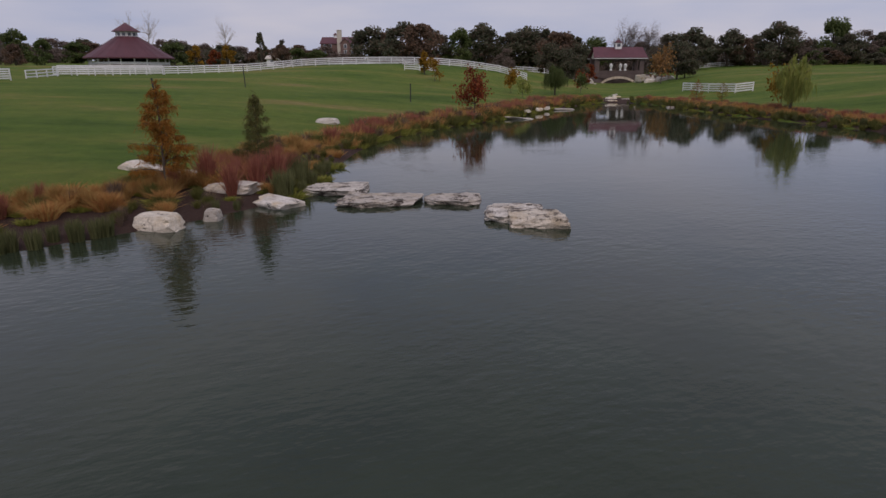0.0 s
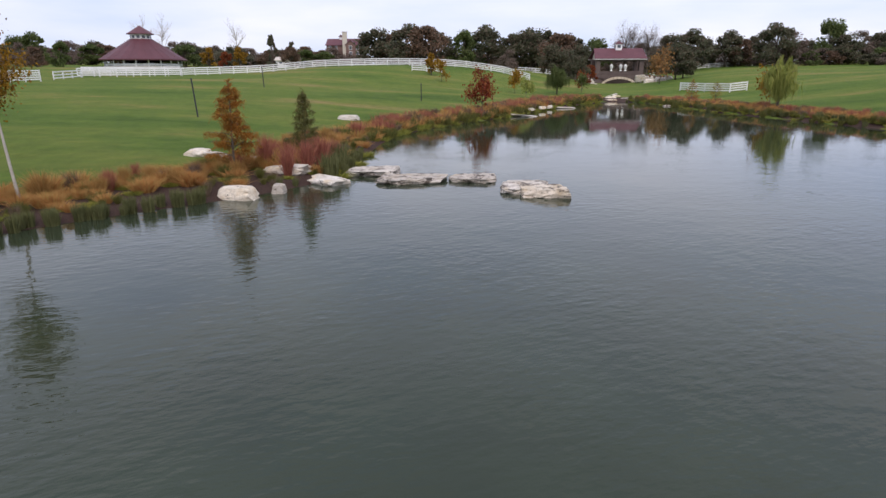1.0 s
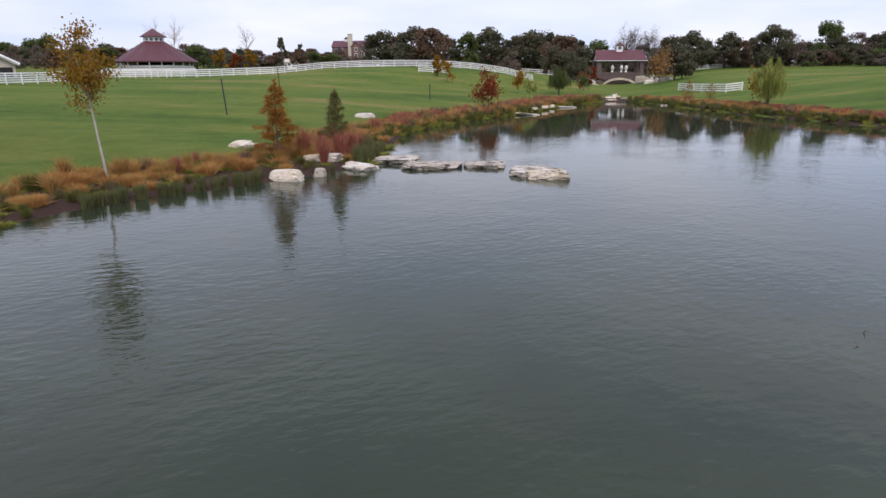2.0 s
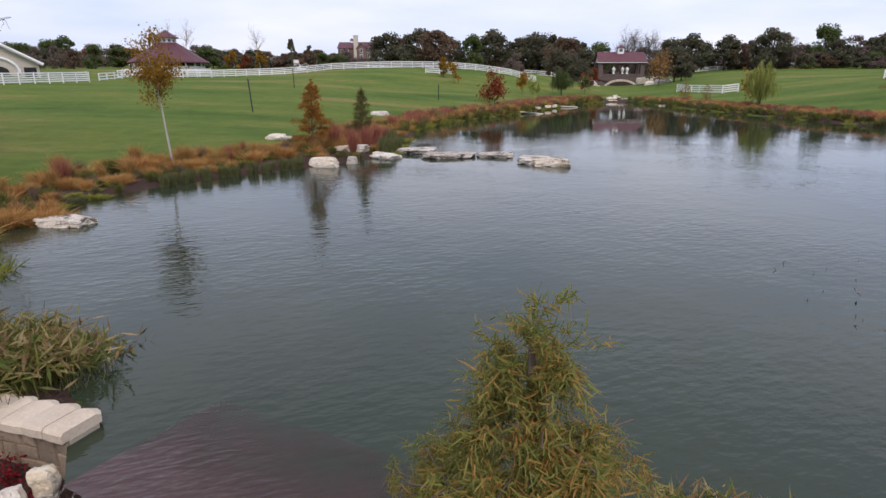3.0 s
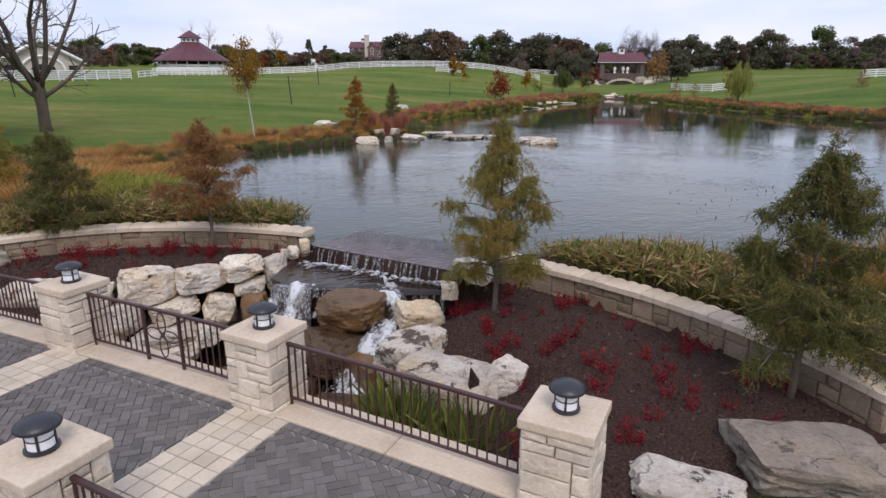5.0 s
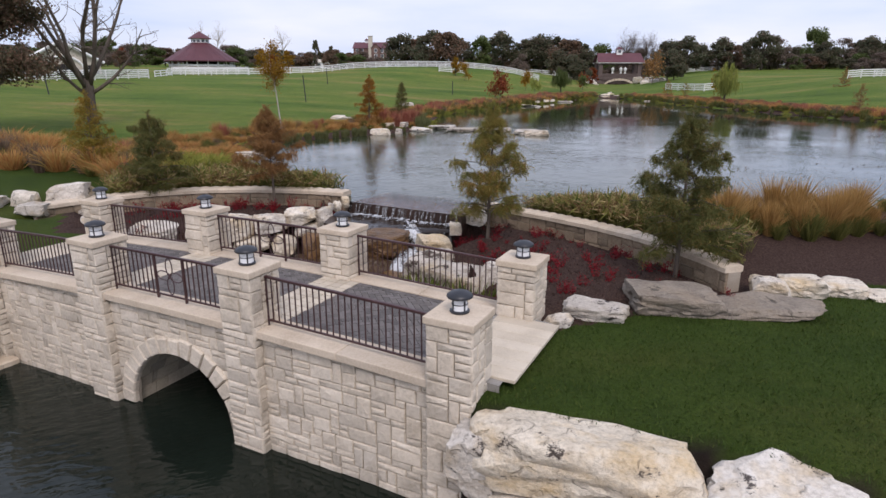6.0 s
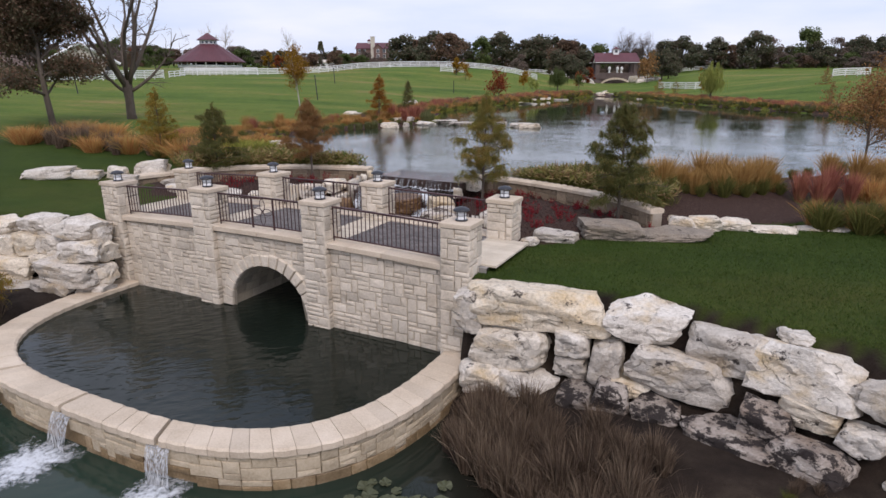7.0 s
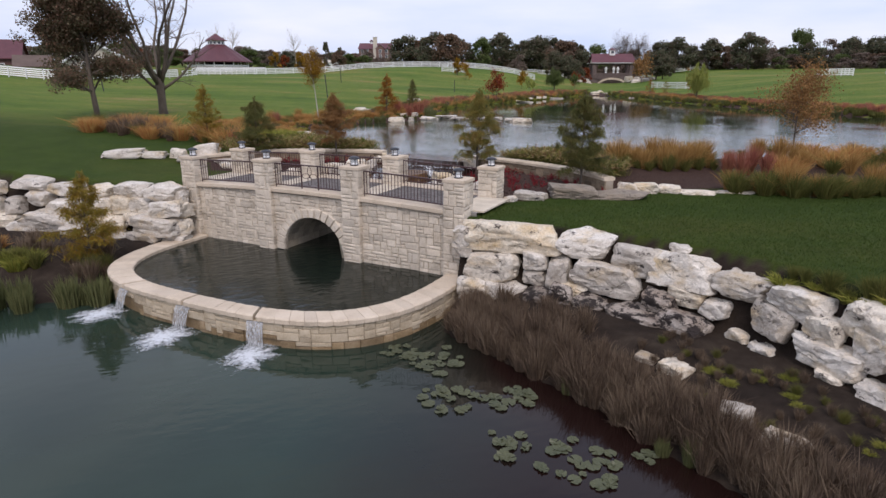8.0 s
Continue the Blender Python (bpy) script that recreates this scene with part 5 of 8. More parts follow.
for x, y, z, w, d, h in [(9.5, 80.6, 0.08, 3.6, 1.4, 0.25), (3.2, 64.5, 0.06, 3.2, 1.6, 0.22), (6.2, 74, 0.4, 0.9, 0.7, 0.4), (7.4, 77.5, 0.35, 0.8, 0.6, 0.4), (24.6, 86, 0.06, 1.2, 0.7, 0.2), (20, 101.5, 0.2, 1.8, 1.2, 0.35), (22.5, 103.5, 0.3, 1.5, 1.2, 0.4), (4.6, 70.5, 0.4, 0.7, 0.6, 0.35)]:
    rock(x, y, z, w, d, h, 10, ROCK, "flat pale limestone rock at the far waterline", "rocks of the far bank", "slab", 3)
rr = random.Random(8)
for i in range(26):
    s = i / 26
    y = 104 + 52 * s
    x = 21.5 + 9 * s + rr.uniform(-2.2, 2.6) * (1 + s)
    rock(x, y, 0.3 + 1.0 * s, rr.uniform(0.9, 2.0), rr.uniform(0.8, 1.5), rr.uniform(0.4, 0.9), rr.uniform(0, 180), ROCK, "tumbled pale limestone rock in the far stream", "rocks of the far stream", "block", 3)
for i in range(16):
    rock(42.5 + rr.uniform(-4, 4), 160 + rr.uniform(-7, 5), 1.2 + rr.uniform(0, 2.2), rr.uniform(1.6, 2.8), 1.8, rr.uniform(1.0, 1.9), rr.uniform(0, 180), ROCK, "piled pale limestone rock beside the pavilion", "rocks beside the pavilion", "block", 3)
for i in range(8):
    rock(24.5 + rr.uniform(-2.5, 2.5), 160 + rr.uniform(-7, 5), 1.2 + rr.uniform(0, 1.6), rr.uniform(1.6, 2.6), 1.8, rr.uniform(1.0, 1.9), rr.uniform(0, 180), ROCK, "piled pale limestone rock beside the pavilion", "rocks beside the pavilion", "block", 3)

# ---- retaining walls of the beds ----
def retaining_wall(name, line, width, label, flip, step):
    """A curved block wall with scalloped coping stones; the line is the edge of its coping towards the bed."""
    pts = [Vector((p[0], p[1], 0)) for p in resample(curve_line(line, 10), step)]
    t = empty(name, Matrix.Identity(4), label, "wall")
    norms = []
    for i in range(len(pts)):
        d = (pts[min(i + 1, len(pts) - 1)] - pts[max(i - 1, 0)]).normalized()
        norms.append(Vector((-d.y, d.x, 0)) * flip)
    bm = bmesh.new()
    rings = []
    for p, n in zip(pts, norms):
        rings.append([bm.verts.new(q) for q in (p + n * 0.09 + Vector((0, 0, -1.2)), p + n * 0.09 + Vector((0, 0, 0.06)), p + n * (width - 0.05) + Vector((0, 0, 0.06)), p + n * (width - 0.05) + Vector((0, 0, -1.2)))])
    for r0, r1 in zip(rings, rings[1:]):
        for k in range(3):
            bm.faces.new((r0[k], r0[k + 1], r1[k + 1], r1[k]))
    bm.faces.new(rings[0])
    bm.faces.new(rings[-1][::-1])
    bmesh.ops.recalc_face_normals(bm, faces=bm.faces)
    core = part("wall_body", bm, MORTAR, t)
    rnd = random.Random(name)
    for i in range(len(pts) - 1):
        a, b, na, nb = pts[i], pts[i + 1], norms[i], norms[i + 1]
        bm = bmesh.new()
        rows = []
        m, nm = (a + b) / 2, ((na + nb) / 2).normalized()
        e = (b - a).normalized() * (0.007 if i % 5 == 0 else 0.0015)
        top = 0.2 + rnd.uniform(-0.004, 0.004)
        for q, n, out in ((a + e, na, 0.0), (a * 0.75 + b * 0.25, nm, 0.03), (m, nm, 0.04), (a * 0.25 + b * 0.75, nm, 0.03), (b - e, nb, 0.0)):
            rows.append([bm.verts.new(v) for v in (q - n * out * 0.2 + Vector((0, 0, 0.06)), q - n * out * 0.2 + Vector((0, 0, top - 0.035)), q + n * 0.04 + Vector((0, 0, top + out * 0.12)),
                                                   q + n * (width - 0.07 + out) + Vector((0, 0, top + out * 0.5)), q + n * (width + out * 2.2) + Vector((0, 0, top - 0.04)), q + n * (width + out * 2.2) + Vector((0, 0, 0.06)))])
        for r0, r1 in zip(rows, rows[1:]):
            for k in range(6):
                bm.faces.new((r0[k], r0[(k + 1) % 6], r1[(k + 1) % 6], r1[k]))
        bm.faces.new(rows[0])
        bm.faces.new(rows[-1][::-1])
        bmesh.ops.recalc_face_normals(bm, faces=bm.faces)
        part("coping_stone", bm, CAPSTONE, t)
    # face stones in courses
    length = step * (len(pts) - 1)
    for x, z, w, h in ashlar(length, 0.57, 0.11, 0.19, 5 + len(pts), 0.0):
        k = min(x / step, len(pts) - 1.001)
        i, f = int(k), k - int(k)
        p, n = pts[i].lerp(pts[i + 1], f), norms[i].lerp(norms[i + 1], f).normalized()
        out = -n
        ang = math.atan2(out.y, out.x) + math.pi / 2
        mt = Matrix.Translation(p + n * 0.09 + Vector((0, 0, -0.52 + z))) @ Matrix.Rotation(ang, 4, "Z")
        link("stone", stone_mesh(round(w, 2), round(h, 2), 0.04, 0.013, rnd.randrange(2), "bed_stone"), BUFF_STONE, core, m=mt)
    return t


BUFF_STONE = rough_mat("buff_wall_stone", (0.15, 0.105, 0.068), (0.27, 0.205, 0.14), (0.38, 0.31, 0.225), 1.9, 22, 0.9, 0.02, 0.3)
retaining_wall("west_bed_wall", WEST_WALL, 0.55, "curved limestone bed wall with scalloped pale coping", 1, 0.33)
retaining_wall("east_bed_wall", EAST_WALL, 0.46, "curved limestone bed wall with scalloped pale coping", 1, 0.27)

# ---- weir and falls ----
falls = empty("weir_cascade", Matrix.Identity(4), "low weir spilling over dark ledges into a rocky cascade", "cascade")
LIP_A, LIP_B = Vector((-6.12, -5.05, 0)), Vector((-2.35, -6.78, 0))
FLOW = Vector((-(LIP_B - LIP_A).y, (LIP_B - LIP_A).x, 0)).normalized() * -1
WET_LEDGE = rough_mat("wet_red_brown_ledge", (0.018, 0.010, 0.008), (0.038, 0.021, 0.016), (0.065, 0.038, 0.029), 1.1, 9, 0.3, 0.035, 0.2)
bm = bmesh.new()
nn = 26
rows = []
for i in range(nn + 1):
    p = LIP_A.lerp(LIP_B, i / nn)
    j = random.uniform(-0.02, 0.02)
    rows.append([bm.verts.new(v) for v in (p - FLOW * 1.25 + Vector((0, 0, -0.2)), p - FLOW * 0.25 + Vector((0, 0, -0.004)), p + FLOW * (0.03 + j * 0.5) + Vector((0, 0, 0.006)), p + FLOW * (0.035 + j * 0.5) + Vector((0, 0, -0.7)), p - FLOW * 0.95 + Vector((0, 0, -0.7)))])
for r0, r1 in zip(rows, rows[1:]):
    for k in range(5):
        bm.faces.new((r0[k], r0[(k + 1) % 5], r1[(k + 1) % 5], r1[k]))
bm.faces.new(rows[0])
bm.faces.new(rows[-1][::-1])
bmesh.ops.recalc_face_normals(bm, faces=bm.faces)
part("crest", bm, WET_LEDGE, falls, "wet red-brown stone crest")


def shallows_mat():
    """Clear shallow water over the brown crest, deepening into the pond (by the mesh's own depth value)."""
    m, n, l, b = nodes_of("shallow_brown_water")
    a = n.new("ShaderNodeAttribute")
    a.attribute_name = "foam"
    t = tex_noise(n, l, 1.6, 4, 0.6, None, local=False)
    w = tex_noise(n, l, 6.0, 2, 0.5, (0.6, 1.6, 1.0), local=False, turn=-24)
    ad = n.new("ShaderNodeMath")
    ad.operation = "MULTIPLY_ADD"
    ad.inputs[1].default_value = 0.6
    l.new(t.outputs["Fac"], ad.inputs[0])
    l.new(a.outputs["Fac"], ad.inputs[2])
    r = ramp(n, [(0.24, (0, 0, 0)), (0.8, (0.95, 0.95, 0.95))])
    l.new(ad.outputs["Value"], r.inputs["Fac"])
    b.inputs["Base Color"].default_value = (0.060, 0.026, 0.019, 1)
    b.inputs["Roughness"].default_value = 0.05
    bump(n, l, b, w.outputs["Fac"], 0.5, 0.05)
    tp = n.new("ShaderNodeBsdfTransparent")
    ms = n.new("ShaderNodeMixShader")
    l.new(r.outputs["Color"], ms.inputs["Fac"])
    l.new(tp.outputs["BSDF"], ms.inputs[1])
    l.new(b.outputs["BSDF"], ms.inputs[2])
    l.new(ms.outputs["Shader"], n["Material Output"].inputs["Surface"])
    return m


verts, faces, val = [], [], []
for i in range(31):
    p = LIP_A.lerp(LIP_B, i / 30)
    for j in range(13):
        t = j / 12
        verts.append(p + FLOW * (0.04 - 2.3 * t) + Vector((0, 0, 0.012)))
        val.append(0.62 * (1 - t) - (0.3 if i in (0, 30) and t > 0.3 else 0) - (0.5 if j == 12 else 0))
for i in range(30):
    for j in range(12):
        k = i * 13 + j
        faces.append((k, k + 13, k + 14, k + 1))
me = mesh_of("shallow_water", verts, faces, True)
me.attributes.new("foam", "FLOAT", "POINT").data.foreach_set("value", val)
link("shallow_water", me, shallows_mat(), falls, "brown shallow water over the weir crest")
rnd = random.Random(4)
for i in range(27):
    k = (i + 0.3 + rnd.uniform(-0.45, 0.45)) / 27
    w = rnd.choice((0.012, 0.018, 0.03, 0.045))
    a, b = LIP_A.lerp(LIP_B, k), LIP_A.lerp(LIP_B, min(1, k + w * 0.5))
    sheet_fall("water_strand", a + FLOW * 0.02, b + FLOW * 0.02, FLOW * rnd.uniform(0.10, 0.2), 0.34, i, falls, 3, 6)


def ledge(name, pts, top, thick, material, label):
    bm = bmesh.new()
    a = [bm.verts.new((x + random.uniform(-0.03, 0.03), y + random.uniform(-0.03, 0.03), top)) for x, y in pts]
    b = [bm.verts.new((x, y, top - thick)) for x, y in pts]
    bm.faces.new(a)
    bm.faces.new(b[::-1])
    for i in range(len(pts)):
        k = (i + 1) % len(pts)
        bm.faces.new((a[i], b[i], b[k], a[k]))
    bmesh.ops.recalc_face_normals(bm, faces=bm.faces)
    return part(name, bm, material, falls, label)


ledge("ledge", [(-6.7, -5.2), (-4.1, -6.1), (-4.1, -6.95), (-4.75, -7.1), (-5.4, -7.12), (-6.2, -7.05), (-6.7, -6.6)], -0.36, 0.5, WET_LEDGE, "dark wet stone ledge")
ledge("ledge", [(-4.2, -6.0), (-2.4, -6.75), (-2.55, -7.0), (-3.0, -7.05), (-3.5, -7.0), (-4.05, -6.9)], -0.42, 0.5, WET_LEDGE, "dark wet stone ledge")
ledge("ledge", [(-6.8, -6.8), (-5.6, -7.3), (-5.2, -8.2), (-6.0, -8.9), (-7.0, -8.2)], -1.6, 1.2, WET_ROCK, "wet brown rock step")
ledge("ledge", [(-4.3, -6.9), (-3.0, -7.1), (-2.9, -8.6), (-3.9, -9.2), (-4.6, -8.4)], -1.3, 1.4, WET_ROCK, "wet brown rock step")


def swept_water(name, near, far, z0, z1, round_, seed, n=40, m=16):
    """A thin sheet of water over a ledge between two lines of places, rolling over its far edge."""
    a, b = curve_line([np.array(p) for p in near], 8), curve_line([np.array(p) for p in far], 8)
    verts, faces = [], []
    for i in range(n + 1):
        k = i / n
        p = a[min(int(k * (len(a) - 1)), len(a) - 1)]
        q = b[min(int(k * (len(b) - 1)), len(b) - 1)]
        for j in range(m + 1):
            t = j / m
            c = p + (q - p) * t
            wob = 0.012 * noise.noise(Vector((c[0] * 4, c[1] * 4, seed))) + 0.006 * noise.noise(Vector((c[0] * 12, c[1] * 9, seed)))
            verts.append((c[0], c[1], z0 + (z1 - z0) * t - round_ * max(0.0, t - 0.75) ** 2 * 16 + wob))
    for i in range(n):
        for j in range(m):
            k = i * (m + 1) + j
            faces.append((k, k + 1, k + m + 2, k + m + 1))
    return link(name, mesh_of(name, verts, faces, True), STREAM_WATER, falls, "dark water sliding over a stone ledge")


swept_water("ledge_water", [(-6.5, -5.15), (-5.2, -5.6), (-4.05, -6.05)], [(-6.35, -7.12), (-5.3, -7.2), (-4.05, -7.02)], -0.325, -0.335, 0.05, 3)
swept_water("ledge_water", [(-4.15, -6.0), (-3.3, -6.35), (-2.42, -6.72)], [(-4.15, -7.0), (-3.45, -7.12), (-2.5, -7.08)], -0.34, -0.36, 0.10, 7)


def foam_band(name, line, width, z, seed, gain=0.0, out=(-0.42, -0.9)):
    """White water along the foot of a fall: dense at the line, drawn out downstream in streaks."""
    pts = curve_line([np.array(p) for p in line], 24)
    d = np.array(out) / np.hypot(*out)
    verts, faces, val = [], [], []
    m = 14
    for i, p in enumerate(pts):
        w = width * (0.65 + 0.6 * noise.noise(Vector((i * 0.21, seed * 9.0, 0))) + 0.5 * noise.noise(Vector((i * 0.7, seed * 5.0, 3))))
        w = max(w, 0.1)
        for j in range(m + 1):
            t = j / m
            c = p + d * w * (t * 1.15 - 0.15)
            n1 = noise.noise(Vector((c[0] * 9, c[1] * 2.5, seed)))
            verts.append((c[0], c[1], z + 0.02 + 0.05 * max(0, 1 - t * 1.6) * (0.6 + n1)))
            val.append(0.42 * (1 - t) ** 0.8 + 0.22 * n1 + gain - (0.4 if j in (0, m) or i in (0, len(pts) - 1) else 0))
    for i in range(len(pts) - 1):
        for j in range(m):
            k = i * (m + 1) + j
            faces.append((k, k + 1, k + m + 2, k + m + 1))
    me = mesh_of(name, verts, faces, True)
    me.attributes.new("foam", "FLOAT", "POINT").data.foreach_set("value", val)
    return link(name, me, FOAM, falls)


foam_band("foam", [(-6.35, -5.4), (-5.4, -5.68), (-4.7, -5.95), (-4.0, -6.25)], 0.62, -0.33, 1, -0.04)
foam_band("foam", [(-3.95, -6.35), (-3.3, -6.5), (-2.65, -6.72)], 0.42, -0.345, 2, -0.03)
foam_band("foam", [(-4.15, -6.3), (-4.05, -6.6), (-3.95, -6.95)], 0.28, -0.33, 3, -0.02, (0.9, -0.3))
rnd = random.Random(14)
for i in range(20):
    k = (i + rnd.uniform(0.1, 0.9)) / 20
    left = k < 0.55
    a = Vector((-5.55 + 1.4 * k / 0.55, -7.17 + 0.12 * k / 0.55, -0.36)) if left else Vector((-4.05 + 1.4 * (k - 0.55) / 0.45, -7.05 - 0.05 * (k - 0.55), -0.42))
    sheet_fall("water_strand", a, a + Vector((rnd.uniform(0.04, 0.16), 0.0, 0)), (rnd.uniform(-0.04, 0.03), -0.07, 0), 0.2 if left else 0.42, 60 + i, falls, 3, 5)
def whitewater(name, path, widths, seed, cross=14, along_n=46):
    """Churned water down a path of places: an uneven sheet, foamy in the middle and ragged at its sides."""
    r = rng_(seed)
    line = curve_line([np.array(p) for p in path], 12)
    ks = np.linspace(0, len(line) - 1, along_n)
    wk = np.interp(np.linspace(0, 1, along_n), np.linspace(0, 1, len(widths)), widths)
    verts, faces, val = [], [], []
    for i, k in enumerate(ks):
        j = min(int(k), len(line) - 2)
        p = line[j] + (line[j + 1] - line[j]) * (k - j)
        d = line[j + 1] - line[j]
        side = np.array([-d[1], d[0], 0.0])
        side /= np.linalg.norm(side) + 1e-9
        for c in range(cross + 1):
            t = 2 * c / cross - 1
            q = p + side * t * wk[i] * 0.5
            wob = noise.noise(Vector((q[0] * 3.1, q[1] * 3.1, q[2] * 2.0)) + Vector((seed * 7.0, 0, 0)))
            fine = noise.noise(Vector((q[0] * 9, q[1] * 9, q[2] * 6)))
            verts.append((q[0], q[1], q[2] + 0.12 * wob + 0.06 * fine + 0.03 - 0.10 * t * t))
            val.append(0.40 * (1 - abs(t) ** 1.6) + 0.34 * wob + 0.1 * fine - (0.35 if abs(t) == 1 else 0))
    for i in range(along_n - 1):
        for c in range(cross):
            a = i * (cross + 1) + c
            faces.append((a, a + 1, a + cross + 2, a + cross + 1))
    me = mesh_of(name, verts, faces, True)
    at = me.attributes.new("foam", "FLOAT", "POINT")
    at.data.foreach_set("value", val)
    return link(name, me, CASCADE, falls)


def rng_(seed):
    return np.random.RandomState(seed)


def slide(name, path, widths, seed):
    """The dark water under the foam."""
    ob = whitewater(name, [(x, y, z - 0.05) for x, y, z in path], widths, seed, 8, 30)
    ob.data.materials.clear()
    ob.data.materials.append(STREAM_WATER)


LEFT_RUN = [(-5.95, -6.95, -0.34), (-5.98, -7.25, -0.5), (-5.95, -7.55, -1.0), (-5.85, -8.0, -1.5), (-5.8, -8.6, -2.0), (-5.75, -9.3, -2.33), (-5.7, -10.4, -2.40)]
RIGHT_RUN = [(-3.85, -6.9, -0.4), (-3.8, -7.2, -0.55), (-3.82, -7.6, -0.9), (-3.98, -8.1, -1.2), (-4.2, -8.6, -1.65), (-4.4, -9.3, -2.2), (-4.6, -10.4, -2.40)]
slide("cascade_water", LEFT_RUN, [0.9, 0.85, 0.8, 0.9, 1.3], 1)
slide("cascade_water", RIGHT_RUN, [0.6, 0.5, 0.5, 0.7, 1.0], 2)
whitewater("cascade_foam", LEFT_RUN, [1.2, 1.35, 1.4, 1.5, 2.0], 3)
whitewater("cascade_foam", [(x, y, z + 0.1) for x, y, z in RIGHT_RUN], [0.7, 0.95, 1.2, 1.5, 1.9], 4)
for a, b, out, drop, cols in (((-6.5, -7.0, -0.34), (-5.55, -7.15, -0.34), (0.0, -0.35, 0), 0.6, 14), ((-4.1, -7.0, -0.4), (-3.6, -7.05, -0.4), (0.0, -0.3, 0), 0.5, 10)):
    sheet_fall("cascade_water", a, b, out, drop, cols, falls, cols, 10)
for x, y, rx, ry, t, z in ((-5.9, -9.3, 0.9, 0.8, 10, -2.41), (-4.3, -9.9, 0.8, 0.8, 0, -2.41), (-5.3, -10.7, 1.7, 1.0, 0, -2.42)):
    foam_patch("foam", (x, y), rx, ry, t, z, falls, 22, 0.07, 0.15, 0.03)
sheet("stream_pool_water", [(-7.2, -7.2), (-3.0, -8.0), (-1.9, -10.5), bxy(4.6, 1.9), bxy(-4.6, 1.9), (-10.6, -8.4)], -2.43, STREAM_WATER, "dark brown stream pool behind the bridge")

# ---- fences ----
def gz(x, y):
    return float(ground_height(np.array([x]), np.array([y]))[0])


board_cache = {}


def board_fence(line, label, rails=4, height=1.45, bay=2.5, group="white board fences"):
    """A post and board fence along a line, following the ground."""
    pts = []
    for (ax, ay), (bx, by) in zip(line, line[1:]):
        n = max(1, round(math.hypot(bx - ax, by - ay) / bay))
        pts += [(ax + (bx - ax) * i / n, ay + (by - ay) * i / n) for i in range(n)]
    pts.append(line[-1])
    t = empty("board_fence", Matrix.Translation((pts[0][0], pts[0][1], gz(*pts[0]))), label, "fence", group)
    org = Vector((pts[0][0], pts[0][1], gz(*pts[0])))
    if "post" not in board_cache:
        bm = box(bmesh.new(), (-0.07, -0.07, -0.3), (0.07, 0.07, 1.0), 0.015)
        board_cache["post"] = bpy.data.meshes.new("post")
        bm.to_mesh(board_cache["post"])
        bm.free()
        bm = box(bmesh.new(), (0, -0.022, -0.09), (1, 0.022, 0.09), 0.006)
        board_cache["board"] = bpy.data.meshes.new("board")
        bm.to_mesh(board_cache["board"])
        bm.free()
    places = [Vector((x, y, gz(x, y))) for x, y in pts]
    for p in places:
        link("post", board_cache["post"], WHITE_PAINT, t, m=Matrix.Translation(p - org) @ Matrix.Diagonal((1, 1, height, 1)))
    for a, b in zip(places, places[1:]):
        d = b - a
        rot = Vector((1, 0, 0)).rotation_difference(d.normalized()).to_matrix().to_4x4()
        side = Vector((d.y, -d.x, 0)).normalized() * 0.09
        for k in range(rails):
            z = height * (0.2 + 0.74 * k / (rails - 1))
            link("board", board_cache["board"], WHITE_PAINT, t, m=Matrix.Translation(a - org + side + Vector((0, 0, z))) @ rot @ Matrix.Diagonal((d.length, 1, 1, 1)))
    return t


FL = "white painted board fence round the paddocks"
board_fence([(-64.1, 82.6), (-66.5, 74), (-68.5, 62), (-69, 56), (-73, 54), (-80, 52), (-95, 57)], FL, 5, 1.6)
board_fence([(-67.5, 97.0), (-55.5, 106.7)], FL, 5, 1.65)
board_fence([(-66, 88), (-67, 96)], FL, 3, 1.2)
board_fence([(-68.7, 97.6), (-63.2, 102.6), (-55.5, 107.2), (-50.5, 112), (-43.4, 114), (-40.2, 119), (-37, 127), (-26.1, 128), (-14.6, 131), (-5, 132), (3, 130), (8, 124)], FL, 4, 1.4)
board_fence([(-15.1, 118.8), (-12.3, 119.5), (-9.4, 120.5)], "white board fence corner round a young tree", 4, 1.5)
board_fence([(35, 115), (37, 108), (39.3, 102.8), (42, 102.9)], FL)
board_fence([(65.2, 101.4), (72.6, 102.1), (74, 108)], FL, 4, 1.5)
board_fence([(82.5, 108), (92, 110)], FL)
board_fence([(50, 196), (60, 199.6), (80, 206), (100, 213), (130, 220)], FL, 3, 1.3, 3.5)
board_fence([(-8, 184), (-0.5, 185), (14, 186.3), (24, 187)], FL, 3, 1.4, 3.0)
board_fence([(-60, 190), (-40, 193), (-18, 190)], FL, 4, 1.4, 3.0)

# ---- buildings ----
RED_ROOF = rough_mat("wine_red_metal_roof", (0.075, 0.020, 0.026), (0.105, 0.030, 0.038), (0.135, 0.045, 0.052), 0.5, 6, 0.55, 0.01, 0.08)
CREAM_WALL = rough_mat("cream_stucco", (0.42, 0.38, 0.32), (0.52, 0.47, 0.40), (0.6, 0.55, 0.48), 0.5, 6, 0.9, 0.01, 0.08)
BROWN_BRICK = rough_mat("brown_brick", (0.11, 0.065, 0.055), (0.17, 0.10, 0.085), (0.23, 0.15, 0.13), 0.8, 9, 0.9, 0.01, 0.15)
DARK_GAP = rough_mat("dark_interior", (0.010, 0.009, 0.009), (0.016, 0.014, 0.014), (0.022, 0.02, 0.02), 1, 9, 0.8, 0.001, 0)
PANE = rough_mat("window_pane", (0.06, 0.07, 0.085), (0.09, 0.10, 0.12), (0.13, 0.145, 0.165), 0.3, 2, 0.08, 0.001, 0.3)


